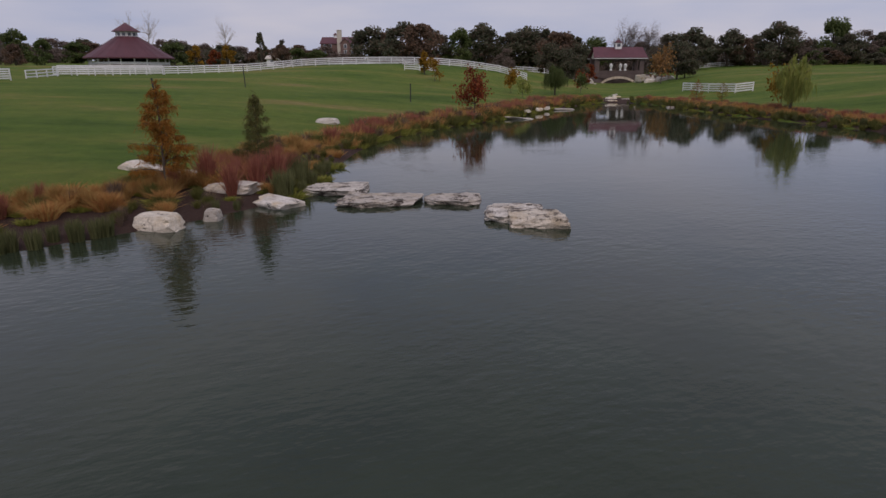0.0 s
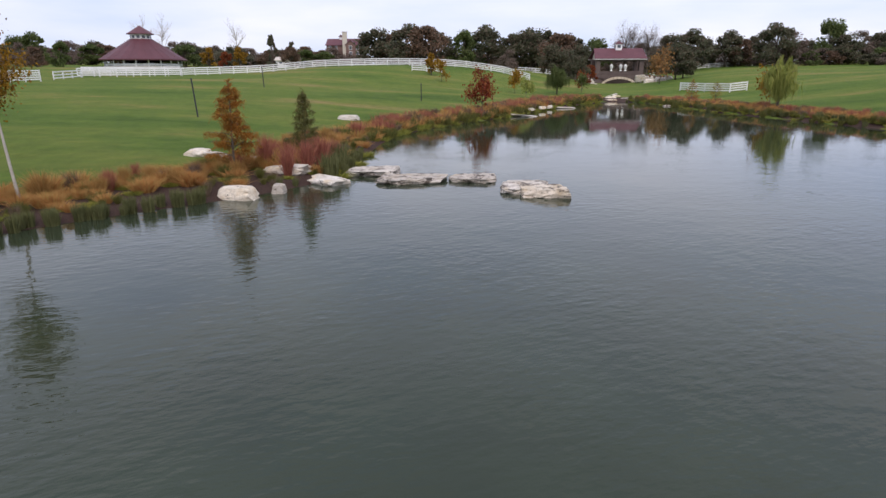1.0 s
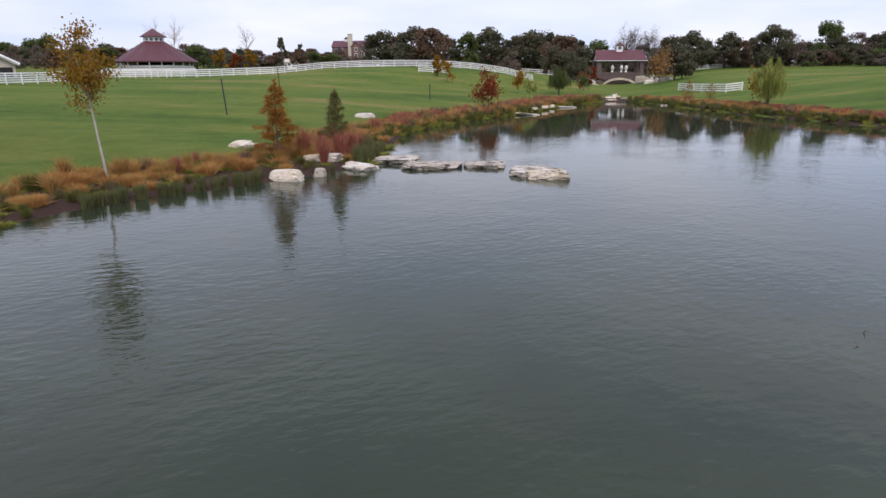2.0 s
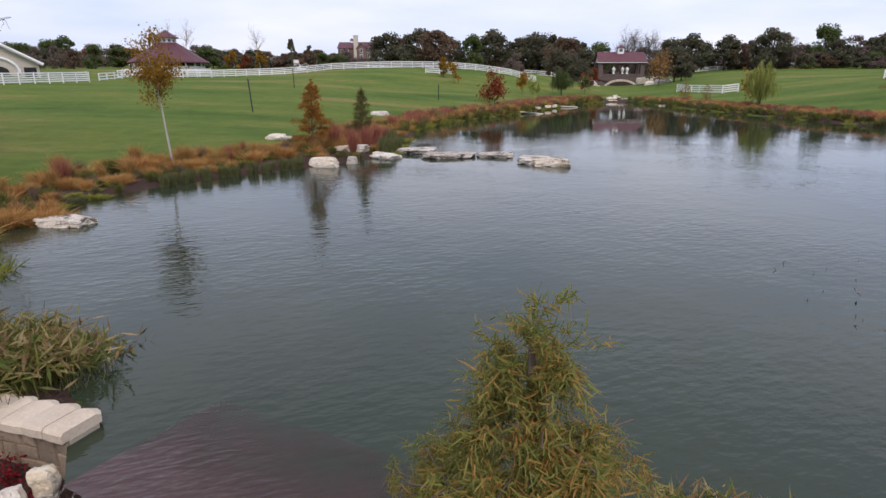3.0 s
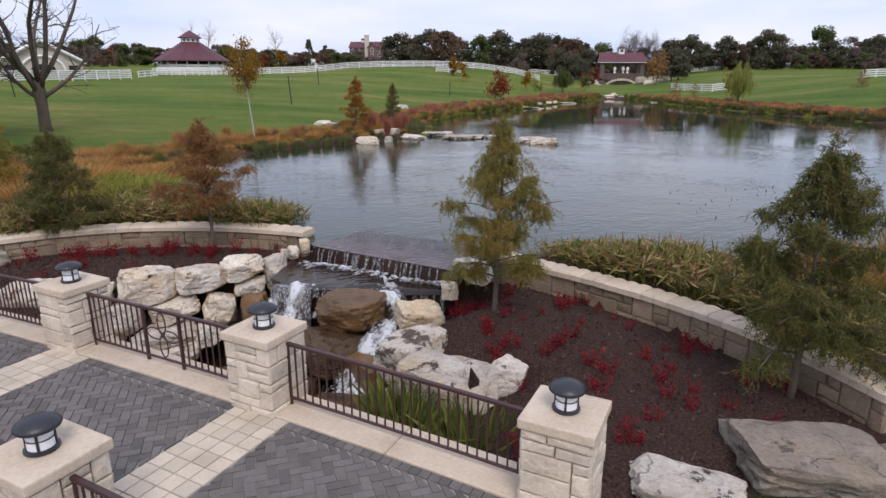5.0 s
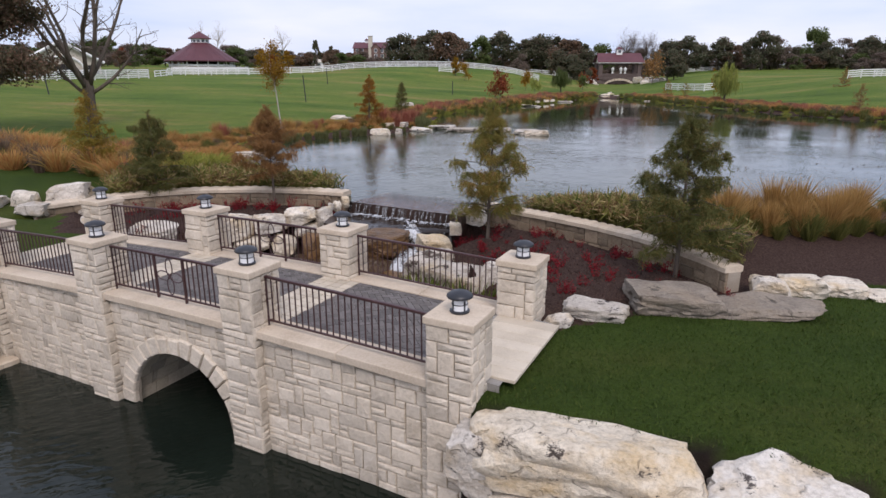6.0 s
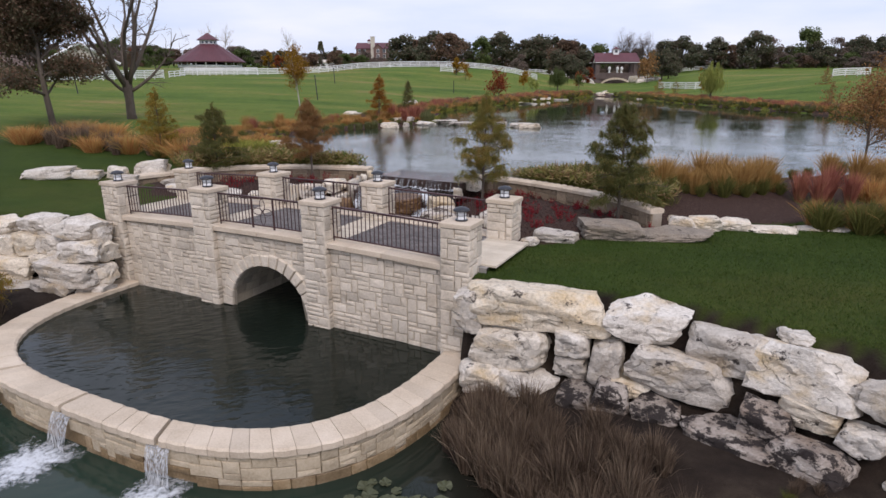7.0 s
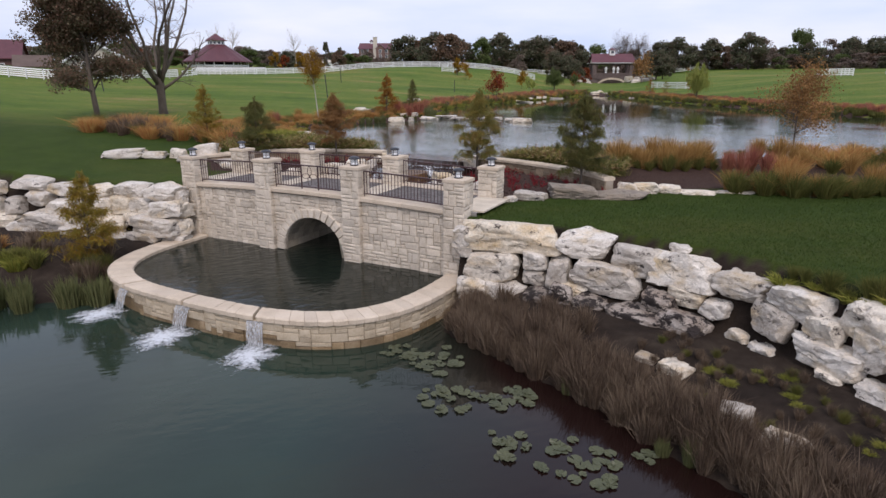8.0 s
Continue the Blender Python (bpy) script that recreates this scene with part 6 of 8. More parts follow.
def prism(bm, pts, z0, z1):
    a = [bm.verts.new((x, y, z0)) for x, y in pts]
    b = [bm.verts.new((x, y, z1)) for x, y in pts]
    bm.faces.new(a[::-1])
    bm.faces.new(b)
    for i in range(len(pts)):
        k = (i + 1) % len(pts)
        bm.faces.new((a[i], a[k], b[k], b[i]))


def ngon(r, n, turn=0.0):
    return [(r * math.cos(2 * math.pi * (i + turn) / n), r * math.sin(2 * math.pi * (i + turn) / n)) for i in range(n)]


def cone_roof(bm, r0, z0, r1, z1, n, turn=0.0, thick=0.25):
    """A many-sided roof from a wide ring to a narrow one, with an eave board."""
    rings = []
    for r, z in ((r0 - 0.1, z0 - thick), (r0, z0 - thick), (r0, z0), (r1, z1)):
        rings.append([bm.verts.new((x, y, z)) for x, y in ngon(max(r, 0.02), n, turn)])
    for a, b in zip(rings, rings[1:]):
        for i in range(n):
            k = (i + 1) % n
            bm.faces.new((a[i], a[k], b[k], b[i]))
    bm.faces.new(rings[0][::-1])
    bm.faces.new(rings[-1])


# the round open pavilion on the hill
gaz = empty("round_pavilion", pose(-90.0, 156.4, 6.3), "round open-sided pavilion with a tall wine-red roof", "pavilion")
bm = bmesh.new()
prism(bm, ngon(9.4, 16), -3.2, 0.35)
part("floor_slab", bm, CREAM_WALL, gaz)
bm = bmesh.new()
cone_roof(bm, 10.6, 2.05, 2.6, 7.15, 16)
part("roof", bm, RED_ROOF, gaz, "wine-red ribbed roof")
for i in range(16):
    a = 2 * math.pi * (i + 0.5) / 16
    bm = bmesh.new()
    tube(bm, [(10.62 * math.cos(a), 10.62 * math.sin(a), 2.08), (2.65 * math.cos(a), 2.65 * math.sin(a), 7.18)], 0.022, 5)
    part("rib", bm, RED_ROOF, gaz)
bm = bmesh.new()
prism(bm, ngon(2.5, 12), 6.8, 8.4)
lan = part("cupola", bm, WHITE_PAINT, gaz, "white louvred cupola")
for i in range(12):
    a = 2 * math.pi * (i + 0.5) / 12
    bm = box(bmesh.new(), (2.33, -0.36, 7.3), (2.47, 0.38, 8.0), 0.02)
    part("cupola_window", bm, PANE, lan, m=Matrix.Rotation(a, 4, "Z"))
bm = bmesh.new()
cone_roof(bm, 3.3, 8.4, 0.15, 10.4, 12, 0, 0.12)
part("cupola_roof", bm, RED_ROOF, lan, "wine-red cupola roof")
for i in range(20):
    a = 2 * math.pi * i / 20
    part("column", box(bmesh.new(), (-0.14, -0.14, 0.3), (0.14, 0.14, 2.1), 0.02), WHITE_PAINT, gaz, m=pose(9.2 * math.cos(a), 9.2 * math.sin(a), 0, 0, 0, math.degrees(a)))
for i in range(20):
    a = 2 * math.pi * (i + 0.5) / 20
    part("railing_panel", box(bmesh.new(), (-1.38, -0.05, 0.45), (1.38, 0.05, 1.0), 0.01), WHITE_PAINT, gaz, m=pose(9.15 * math.cos(a), 9.15 * math.sin(a), 0, 0, 0, math.degrees(a) + 90))
# a near-black block added inside the columns for the shade under the roof
bm = bmesh.new()
prism(bm, ngon(4.5, 12), 0.3, 2.2)
part("inner_core", bm, DARK_GAP, gaz, "dark block for the shade under the roof")


def gable_house(name, m, w, d, h, rise, wall_mat, label, category, over=0.5, windows=(), roof_axis="x", roof_mat=None):
    """A house with walls, an overhanging gable roof and windows on its front (towards -y)."""
    t = empty(name, m, label, category)
    bm = bmesh.new()
    box(bm, (-w / 2, -d / 2, -2.5), (w / 2, d / 2, h))
    if roof_axis == "x":
        for x in (-w / 2 + 0.001, w / 2 - 0.001):
            bm.faces.new([bm.verts.new((x, -d / 2, h)), bm.verts.new((x, d / 2, h)), bm.verts.new((x, 0, h + rise * 0.96))])
    else:
        for y in (-d / 2 + 0.001, d / 2 - 0.001):
            bm.faces.new([bm.verts.new((-w / 2, y, h)), bm.verts.new((w / 2, y, h)), bm.verts.new((0, y, h + rise * 0.96))])
    wall = part("wall", bm, wall_mat, t)
    for side in (-1, 1):
        bm = bmesh.new()
        if roof_axis == "x":
            sl = rise / (d / 2)
            pts = [(-w / 2 - over, side * (d / 2 + over), h - over * sl), (w / 2 + over, side * (d / 2 + over), h - over * sl), (w / 2 + over, 0, h + rise), (-w / 2 - over, 0, h + rise)]
        else:
            sl = rise / (w / 2)
            pts = [(side * (w / 2 + over), -d / 2 - over, h - over * sl), (side * (w / 2 + over), d / 2 + over, h - over * sl), (0, d / 2 + over, h + rise), (0, -d / 2 - over, h + rise)]
        a = [bm.verts.new((x, y, z + 0.18)) for x, y, z in pts]
        b = [bm.verts.new((x, y, z)) for x, y, z in pts]
        bm.faces.new(a)
        bm.faces.new(b[::-1])
        for i in range(4):
            k = (i + 1) % 4
            bm.faces.new((a[i], b[i], b[k], a[k]))
        bmesh.ops.recalc_face_normals(bm, faces=bm.faces)
        part("roof_slope", bm, roof_mat or RED_ROOF, t, "wine-red roof")
    for x, z, ww, hh in windows:
        fr = part("window", box(bmesh.new(), (x - ww / 2 - 0.12, -d / 2 - 0.08, z - 0.12), (x + ww / 2 + 0.12, -d / 2 - 0.002, z + hh + 0.12), 0.02), WHITE_PAINT, t, "white framed window")
        part("pane", box(bmesh.new(), (x - ww / 2, -d / 2 - 0.1, z), (x + ww / 2, -d / 2 - 0.085, z + hh)), PANE, fr)
    return t


WIN = [(-6, 3.2, 1.1, 1.5), (-3.6, 3.2, 1.1, 1.5), (1.2, 3.2, 1.1, 1.5), (3.6, 3.2, 1.1, 1.5), (6, 3.2, 1.1, 1.5), (-6, 0.7, 1.1, 1.6), (-3.6, 0.7, 1.1, 1.6), (1.2, 0.7, 1.1, 1.6), (6, 0.7, 1.1, 1.6)]
house = gable_house("brick_house", pose(-62.8, 275, 11.8, 0, 0, 0), 15.5, 9, 5.2, 2.6, BROWN_BRICK, "two-storey brick house with a red roof and tall chimney", "house", 0.4, WIN)
ch = part("chimney", box(bmesh.new(), (-0.4, -5.3, -0.5), (1.6, -4.5, 10.4), 0.05), CREAM_WALL, house, "tall cream stone chimney")
part("chimney_cap", box(bmesh.new(), (-0.6, -5.5, 10.4), (1.8, -4.3, 10.7), 0.05), WHITE_PAINT, ch)
bm = bmesh.new()
prism(bm, ngon(0.8, 8), 7.4, 8.8)
cu = part("cupola", bm, WHITE_PAINT, house, "small cupola", m=Matrix.Translation((-2.2, 0, 0)))
bm = bmesh.new()
cone_roof(bm, 1.1, 8.9, 0.05, 9.7, 8, 0, 0.1)
part("cupola_roof", bm, RED_ROOF, cu)
gg = gable_house("front_gable", pose(3.2, -4.2, 0), 4.2, 3.2, 5.2, 1.9, BROWN_BRICK, "", "", 0.3, [(0, 3.2, 1.1, 1.5), (0, 0.7, 1.1, 1.6)], "y")
gg.parent = house
for k in ("label", "category"):
    if k in gg:
        del gg[k]

# the cream barn and the red barn behind the left fence
barn = gable_house("cream_barn", pose(-88.5, 93.5, 4.0, 0, 0, 40), 12.5, 13, 2.7, 3.5, CREAM_WALL, "cream stucco barn with a maroon gable roof and arched door", "barn", 0.6, [], "y", RED_ROOF)
bm = bmesh.new()
ar = [(-1.9, 0)] + [(-1.9 * math.cos(math.pi * i / 12), 1.3 + 0.9 * math.sin(math.pi * i / 12)) for i in range(13)] + [(1.9, 0)]
a = [bm.verts.new((x, -6.55, z)) for x, z in ar]
b = [bm.verts.new((x, -6.4, z)) for x, z in ar]
bm.faces.new(a)
for i in range(len(ar) - 1):
    bm.faces.new((a[i], b[i], b[i + 1], a[i + 1]))
part("door", bm, DARK_GAP, barn, "dark arched barn door")
for side in (-1, 1):
    bm = bmesh.new()
    tube(bm, [(side * 6.9, -7.15, 2.45), (0, -7.15, 6.35)], 0.3, 6)
    part("verge_board", bm, WHITE_PAINT, barn)
bm = bmesh.new()
tube(bm, [(3.4 * math.cos(math.pi * i / 16), -6.62, 1.0 + 2.6 * math.sin(math.pi * i / 16)) for i in range(17)], 0.24, 6)
part("arch_trim", bm, WHITE_PAINT, barn, "white arched trim")
for side in (-1, 1):
    part("side_panel", box(bmesh.new(), (side * 4.9 - 0.9, -6.6, -0.5), (side * 4.9 + 0.9, -6.45, 2.0), 0.02), DARK_GAP, barn, "dark timber side panel")
gable_house("red_barn", pose(-112.0, 92, 4.2, 0, 0, 30), 13, 10, 3.6, 3.6, rough_mat("red_brown_board", (0.07, 0.035, 0.03), (0.11, 0.055, 0.05), (0.15, 0.085, 0.075), 0.5, 8, 0.85, 0.01, 0.1), "red-roofed timber barn behind the fence", "barn", 0.6, [(-3, 1.0, 1.2, 1.2), (0, 1.0, 1.2, 1.2), (3, 1.0, 1.2, 1.2)])
gable_house("brown_shed", pose(-100, 90, 3.6, 0, 0, 35), 6, 7, 2.4, 2.0, CREAM_WALL, "low cream shed with a brown roof", "shed", 0.6, [(-2, 0.9, 1.0, 1.0), (2, 0.9, 1.0, 1.0)], "x", rough_mat("brown_shingle", (0.08, 0.055, 0.045), (0.12, 0.085, 0.07), (0.16, 0.12, 0.10), 0.6, 10, 0.9, 0.01, 0.1))
gable_house("white_outbuilding", pose(-58, 178, 7.0, 0, 0, 5), 7, 5, 1.5, 0.8, WHITE_PAINT, "small white outbuilding beyond the paddocks", "shed", 0.4, [(-2, 0.4, 0.8, 0.7), (2, 0.4, 0.8, 0.7)], "x", CREAM_WALL)

# the covered stone bridge at the head of the pond
pav = empty("covered_bridge_pavilion", pose(35.3, 174, 1.0, 0, 0, 3.5), "brown stone bridge pavilion with a wine-red gable roof", "pavilion")
STONE_BROWN = rough_mat("brown_stone", (0.075, 0.052, 0.047), (0.115, 0.085, 0.078), (0.165, 0.125, 0.115), 0.7, 6, 0.9, 0.02, 0.15)
bm = bmesh.new()
ring = [(-9, -1.5), (-4.6, -1.5)] + [(-4.6 * math.cos(math.pi * i / 16), -0.2 + 2.3 * math.sin(math.pi * i / 16)) for i in range(17)] + [(4.6, -1.5), (9, -1.5), (9, 3.2), (-9, 3.2)]
a = [bm.verts.new((x, -3.2, z)) for x, z in ring]
b = [bm.verts.new((x, 3.2, z)) for x, z in ring]
f = [bm.faces.new(a), bm.faces.new(b[::-1])]
for i in range(len(ring)):
    k = (i + 1) % len(ring)
    bm.faces.new((a[i], b[i], b[k], a[k]))
bmesh.ops.triangulate(bm, faces=f)
bmesh.ops.recalc_face_normals(bm, faces=bm.faces)
part("stone_base", bm, STONE_BROWN, pav, "brown stone base with a flat arch")
for i in range(15):
    a0, a1 = math.pi * i / 15 + 0.01, math.pi * (i + 1) / 15 - 0.01
    bm = bmesh.new()
    q = [(-r * math.cos(an) * 1.0, -0.2 + (r - 4.6 + 2.3) * math.sin(an)) for r, an in ((4.55, a0), (5.15, a0), (5.15, a1), (4.55, a1))]
    va = [bm.verts.new((x, -3.2, z)) for x, z in q]
    vb = [bm.verts.new((x, -3.35, z)) for x, z in q]
    bm.faces.new(vb)
    for k in range(4):
        bm.faces.new((va[k], va[(k + 1) % 4], vb[(k + 1) % 4], vb[k]))
    bmesh.ops.recalc_face_normals(bm, faces=bm.faces)
    part("arch_stone", bm, CAPSTONE, pav, "pale arch stone")
for x in (-5.9, 5.9):
    for y in (-2.6, 2.6):
        part("column", box(bmesh.new(), (x - 0.6, y - 0.5, 3.2), (x + 0.6, y + 0.5, 7.3), 0.05), STONE_BROWN, pav)
for y in (-2.9, 2.9):
    part("parapet", box(bmesh.new(), (-5.3, y - 0.2, 3.2), (5.3, y + 0.2, 4.1), 0.04), STONE_BROWN, pav)
    part("beam", box(bmesh.new(), (-6.6, y - 0.3, 6.75), (6.6, y + 0.3, 7.3), 0.04), WHITE_PAINT if False else STONE_BROWN, pav)
    part("fascia", box(bmesh.new(), (-7.1, y * 1.28 - 0.06, 7.12), (7.1, y * 1.28 + 0.06, 7.36), 0.02), WHITE_PAINT, pav, "white fascia board")
for side in (-1, 1):
    bm = bmesh.new()
    pts = [(-7.1, side * 3.8, 7.3), (7.1, side * 3.8, 7.3), (6.6, 0, 10.0), (-6.6, 0, 10.0)]
    a = [bm.verts.new((x, y, z + 0.15)) for x, y, z in pts]
    b = [bm.verts.new((x, y, z)) for x, y, z in pts]
    bm.faces.new(a)
    bm.faces.new(b[::-1])
    for i in range(4):
        k = (i + 1) % 4
        bm.faces.new((a[i], b[i], b[k], a[k]))
    bmesh.ops.recalc_face_normals(bm, faces=bm.faces)
    part("roof_slope", bm, RED_ROOF, pav, "wine-red roof")
for x in (-6.2, 6.2):
    bm = bmesh.new()
    prism(bm, [(x - 0.1, -3.3), (x + 0.1, -3.3), (x + 0.1, 3.3), (x - 0.1, 3.3)], 7.2, 7.35)
    vs = [bm.verts.new((x, -3.3, 7.3)), bm.verts.new((x, 3.3, 7.3)), bm.verts.new((x, 0, 9.9))]
    bm.faces.new(vs)
    part("gable", bm, CREAM_WALL, pav)
cp = part("cupola", box(bmesh.new(), (-0.85, -0.85, 9.6), (0.85, 0.85, 11.3), 0.05), WHITE_PAINT, pav, "white square cupola")
bm = bmesh.new()
cone_roof(bm, 1.45, 11.3, 0.05, 12.1, 4, 0.5, 0.1)
part("cupola_roof", bm, RED_ROOF, cp)
for a in range(4):
    part("louvre", box(bmesh.new(), (-0.45, -0.9, 10.2), (0.45, -0.86, 11.0), 0.01), PANE, cp, m=Matrix.Rotation(a * math.pi / 2, 4, "Z"))
for x in (-2.2, 0.3, 1.6):
    bm = bmesh.new()
    lathe(bm, [(0.32, 4.1), (0.38, 4.2), (0.2, 4.5), (0.42, 5.1), (0.5, 5.5), (0.1, 6.0)], 10)
    part("urn", bm, WHITE_PAINT, pav, "white stone urn", m=Matrix.Translation((x, -2.9, 0)))
for x0, x1 in ((-16, -9), (9, 17)):
    part("wing_wall", box(bmesh.new(), (x0, -1.2, -1.0), (x1, 1.2, 2.9), 0.1), STONE_BROWN, pav)

# black marker poles on the lawn
for x, y, h, tl in ((-23.3, 44.6, 2.9, 4), (-30.3, 79.0, 2.6, 2), (-8.5, 72.0, 2.0, 0)):
    bm = bmesh.new()
    tube(bm, [(0, 0, -0.4), (0, 0, h)], 0.06, 8)
    tube(bm, [(0, 0, h - 0.04), (0, 0, h + 0.02)], 0.085, 8)
    p = part("marker_pole", bm, BLACK_METAL, None, m=pose(x, y, gz(x, y), 0, -tl, 0))
    tagged(p, "thin black marker pole standing in the lawn", "pole", "marker poles in the lawn")
bm = bmesh.new()
tube(bm, [(0, 0, -0.4), (0, 0, 2.7)], 0.07, 8)
tagged(part("marker_pole", bm, BLACK_METAL, None, m=pose(-54.1, 44.0, gz(-54.1, 44.0), 0, -5, 0)), "thin black marker pole standing in the lawn", "pole", "marker poles in the lawn")

# ---- plants ----
def rng(seed):
    return np.random.RandomState(seed)


def leaf_quads(cent, size, r, up_bias=0.0, narrow=1.0):
    """Leaf quads at the given places, each turned at random."""
    n = len(cent)
    a = r.normal(size=(n, 3))
    a /= np.linalg.norm(a, axis=1, keepdims=True)
    b = r.normal(size=(n, 3))
    b[:, 2] += up_bias
    b -= (a * b).sum(1, keepdims=True) * a
    b /= np.linalg.norm(b, axis=1, keepdims=True)
    s = (size * r.uniform(0.6, 1.3, n))[:, None]
    va, vb = a * s * 0.5 * narrow, b * s * 0.5
    v = np.stack([cent - vb, cent + va * 0.9, cent + vb, cent - va * 0.9], 1).reshape(-1, 3)
    f = np.arange(4 * n).reshape(-1, 4)
    return v, f


def strip_blades(base, tip, width, r, bend):
    """Grass blades: bent strips of two quads and a point from base to tip."""
    n = len(base)
    d = tip - base
    side = np.cross(d, r.normal(size=(n, 3)))
    side /= np.linalg.norm(side, axis=1, keepdims=True) + 1e-9
    w = (width * r.uniform(0.6, 1.2, n))[:, None]
    m = base + d * 0.55 + bend
    v = np.stack([base - side * w * 0.5, base + side * w * 0.5, m + side * w * 0.5, m - side * w * 0.5, tip], 1).reshape(-1, 3)
    i = np.arange(n) * 5
    q = np.stack([i, i + 1, i + 2, i + 3], 1)
    t = np.stack([i + 3, i + 2, i + 4], 1)
    return v, q.tolist() + t.tolist()


def np_mesh(name, v, f, smooth=False):
    return mesh_of(name, v.tolist() if hasattr(v, "tolist") else v, f.tolist() if hasattr(f, "tolist") else f, smooth)


def limb_mesh(limbs, seg=6):
    bm = bmesh.new()
    for pts, rad in limbs:
        tube(bm, pts, rad, seg)
    me = bpy.data.meshes.new("trunk")
    bm.to_mesh(me)
    bm.free()
    me.polygons.foreach_set("use_smooth", [True] * len(me.polygons))
    return me


def branch(r, start, direction, length, steps=5, droop=0.0, wander=0.12):
    p, d = np.array(start, float), np.array(direction, float)
    d /= np.linalg.norm(d)
    out = [p.copy()]
    for _ in range(steps):
        d = d + r.normal(size=3) * wander + np.array([0, 0, -droop])
        d /= np.linalg.norm(d)
        p = p + d * length / steps
        out.append(p.copy())
    return out


def tree_thing(name, m, trunk_me, crown_me, bark, leaves, label, group, crown_label=""):
    t = empty(name, m, label, "tree", group)
    link("trunk", trunk_me, bark, t)
    if crown_me is not None:
        link("crown", crown_me, leaves, t, crown_label)
    return t


def cypress_meshes(h, spread, seed, sprays=26, size=0.13, base=0.2, dense=1.0, taper=1.0, fine=False):
    """A feathery cone-shaped young cypress: whorls of side branches hung with drooping needle sprays."""
    r = rng(seed)
    lean = r.normal(size=2) * 0.02
    trunk = [np.array([lean[0] * z, lean[1] * z, z]) + np.array([*(r.normal(size=2) * 0.012), 0]) for z in np.linspace(-0.15, h, 10)]
    limbs = [(trunk, list(np.linspace(0.016 * h, 0.003 * h, 10)))]
    cents, tips = [], []
    n = int(44 * dense)
    for i in range(n):
        k = base + (1 - base) * ((i + r.uniform()) / n)
        z = h * k * 0.97
        reach = spread * 1.3 * ((1 - k) / (1 - base)) ** (0.72 * taper) * r.uniform(0.5, 1.1) + 0.1
        if k < base + 0.1:
            reach *= 0.75
        a = i * 2.4 + r.normal() * 0.5
        st = np.array([lean[0] * z, lean[1] * z, z])
        br = branch(r, st, (math.cos(a), math.sin(a), 0.6), reach * 1.12, 5, 0.09, 0.10)
        limbs.append((br, list(np.linspace(0.006 * h * (1.1 - k), 0.002 * h * (1.1 - k) + 0.002, 6))))
        m = max(4, int(sprays * 1.75 * (reach / spread + 0.2)))
        across = np.array([-math.sin(a), math.cos(a), 0.0])
        knots = r.uniform(0.3, 1.0, 4)
        for _ in range(m):
            f = float(np.clip(knots[r.randint(4)] + r.normal() * 0.07, 0.12, 1.0))
            q = f * 5
            j = min(int(q), 4)
            p = br[j] + (br[j + 1] - br[j]) * (q - j) + across * r.normal() * 0.13 * reach + np.array([0, 0, r.normal() * 0.03])
            ln = size * r.uniform(1.2, 2.8) * (h / 4)
            tip = p + np.array([*(r.normal(size=2) * ln * 0.45), -ln * r.uniform(0.35, 1.1)])
            cents.append(p)
            tips.append(tip)
    for _ in range(26):
        p = np.array([lean[0] * h, lean[1] * h, h * r.uniform(0.86, 1.02)])
        cents.append(p)
        tips.append(p + np.array([*(r.normal(size=2) * 0.09), r.uniform(0.0, 0.14)]))
    cents, tips = np.array(cents), np.array(tips)
    # needles along each spray
    vs, fs, off = [], [], 0
    near = 2 if seed == 1 else 1
    for k in np.linspace(0.03, 1, (24 * near if fine else 9)):
        p = cents + (tips - cents) * k + r.normal(size=cents.shape) * 0.012
        dirn = (tips - cents) * (0.16 / near ** 0.7) + r.normal(size=cents.shape) * 0.042 / near ** 0.5 * (h / 4)
        v, f = strip_blades(p, p + dirn, (0.011 / near ** 0.8 if fine else 0.02) * (h / 4), r, r.normal(size=p.shape) * 0.006)
        vs.append(v)
        fs += [[i + off for i in q] for q in f]
        off += len(v)
    return limb_mesh([([tuple(p) for p in pts], rad) for pts, rad in limbs], 5), np_mesh("crown", np.concatenate(vs), fs)


CYP_GREEN = leaf_mat("cypress_green_rust", [(0.15, (0.10, 0.14, 0.035)), (0.42, (0.185, 0.205, 0.05)), (0.58, (0.29, 0.215, 0.055)), (0.8, (0.36, 0.165, 0.05))], 0.7, 0.9)
CYP_DARK = leaf_mat("cypress_dark_green", [(0.15, (0.065, 0.09, 0.028)), (0.45, (0.12, 0.13, 0.04)), (0.7, (0.18, 0.14, 0.045)), (0.9, (0.22, 0.12, 0.045))], 0.7, 0.9)
CYP_RUST = leaf_mat("cypress_rust", [(0.15, (0.16, 0.07, 0.018)), (0.45, (0.30, 0.12, 0.02)), (0.7, (0.38, 0.17, 0.03)), (0.9, (0.28, 0.17, 0.04))], 0.7, 0.9)
CYP_BROWN = leaf_mat("cypress_brown", [(0.15, (0.17, 0.095, 0.045)), (0.5, (0.28, 0.145, 0.055)), (0.8, (0.36, 0.20, 0.075))], 0.7, 0.9)
CYP_YELLOW = leaf_mat("cypress_yellow", [(0.15, (0.15, 0.14, 0.03)), (0.5, (0.27, 0.20, 0.03)), (0.8, (0.32, 0.16, 0.03))], 0.7, 0.9)

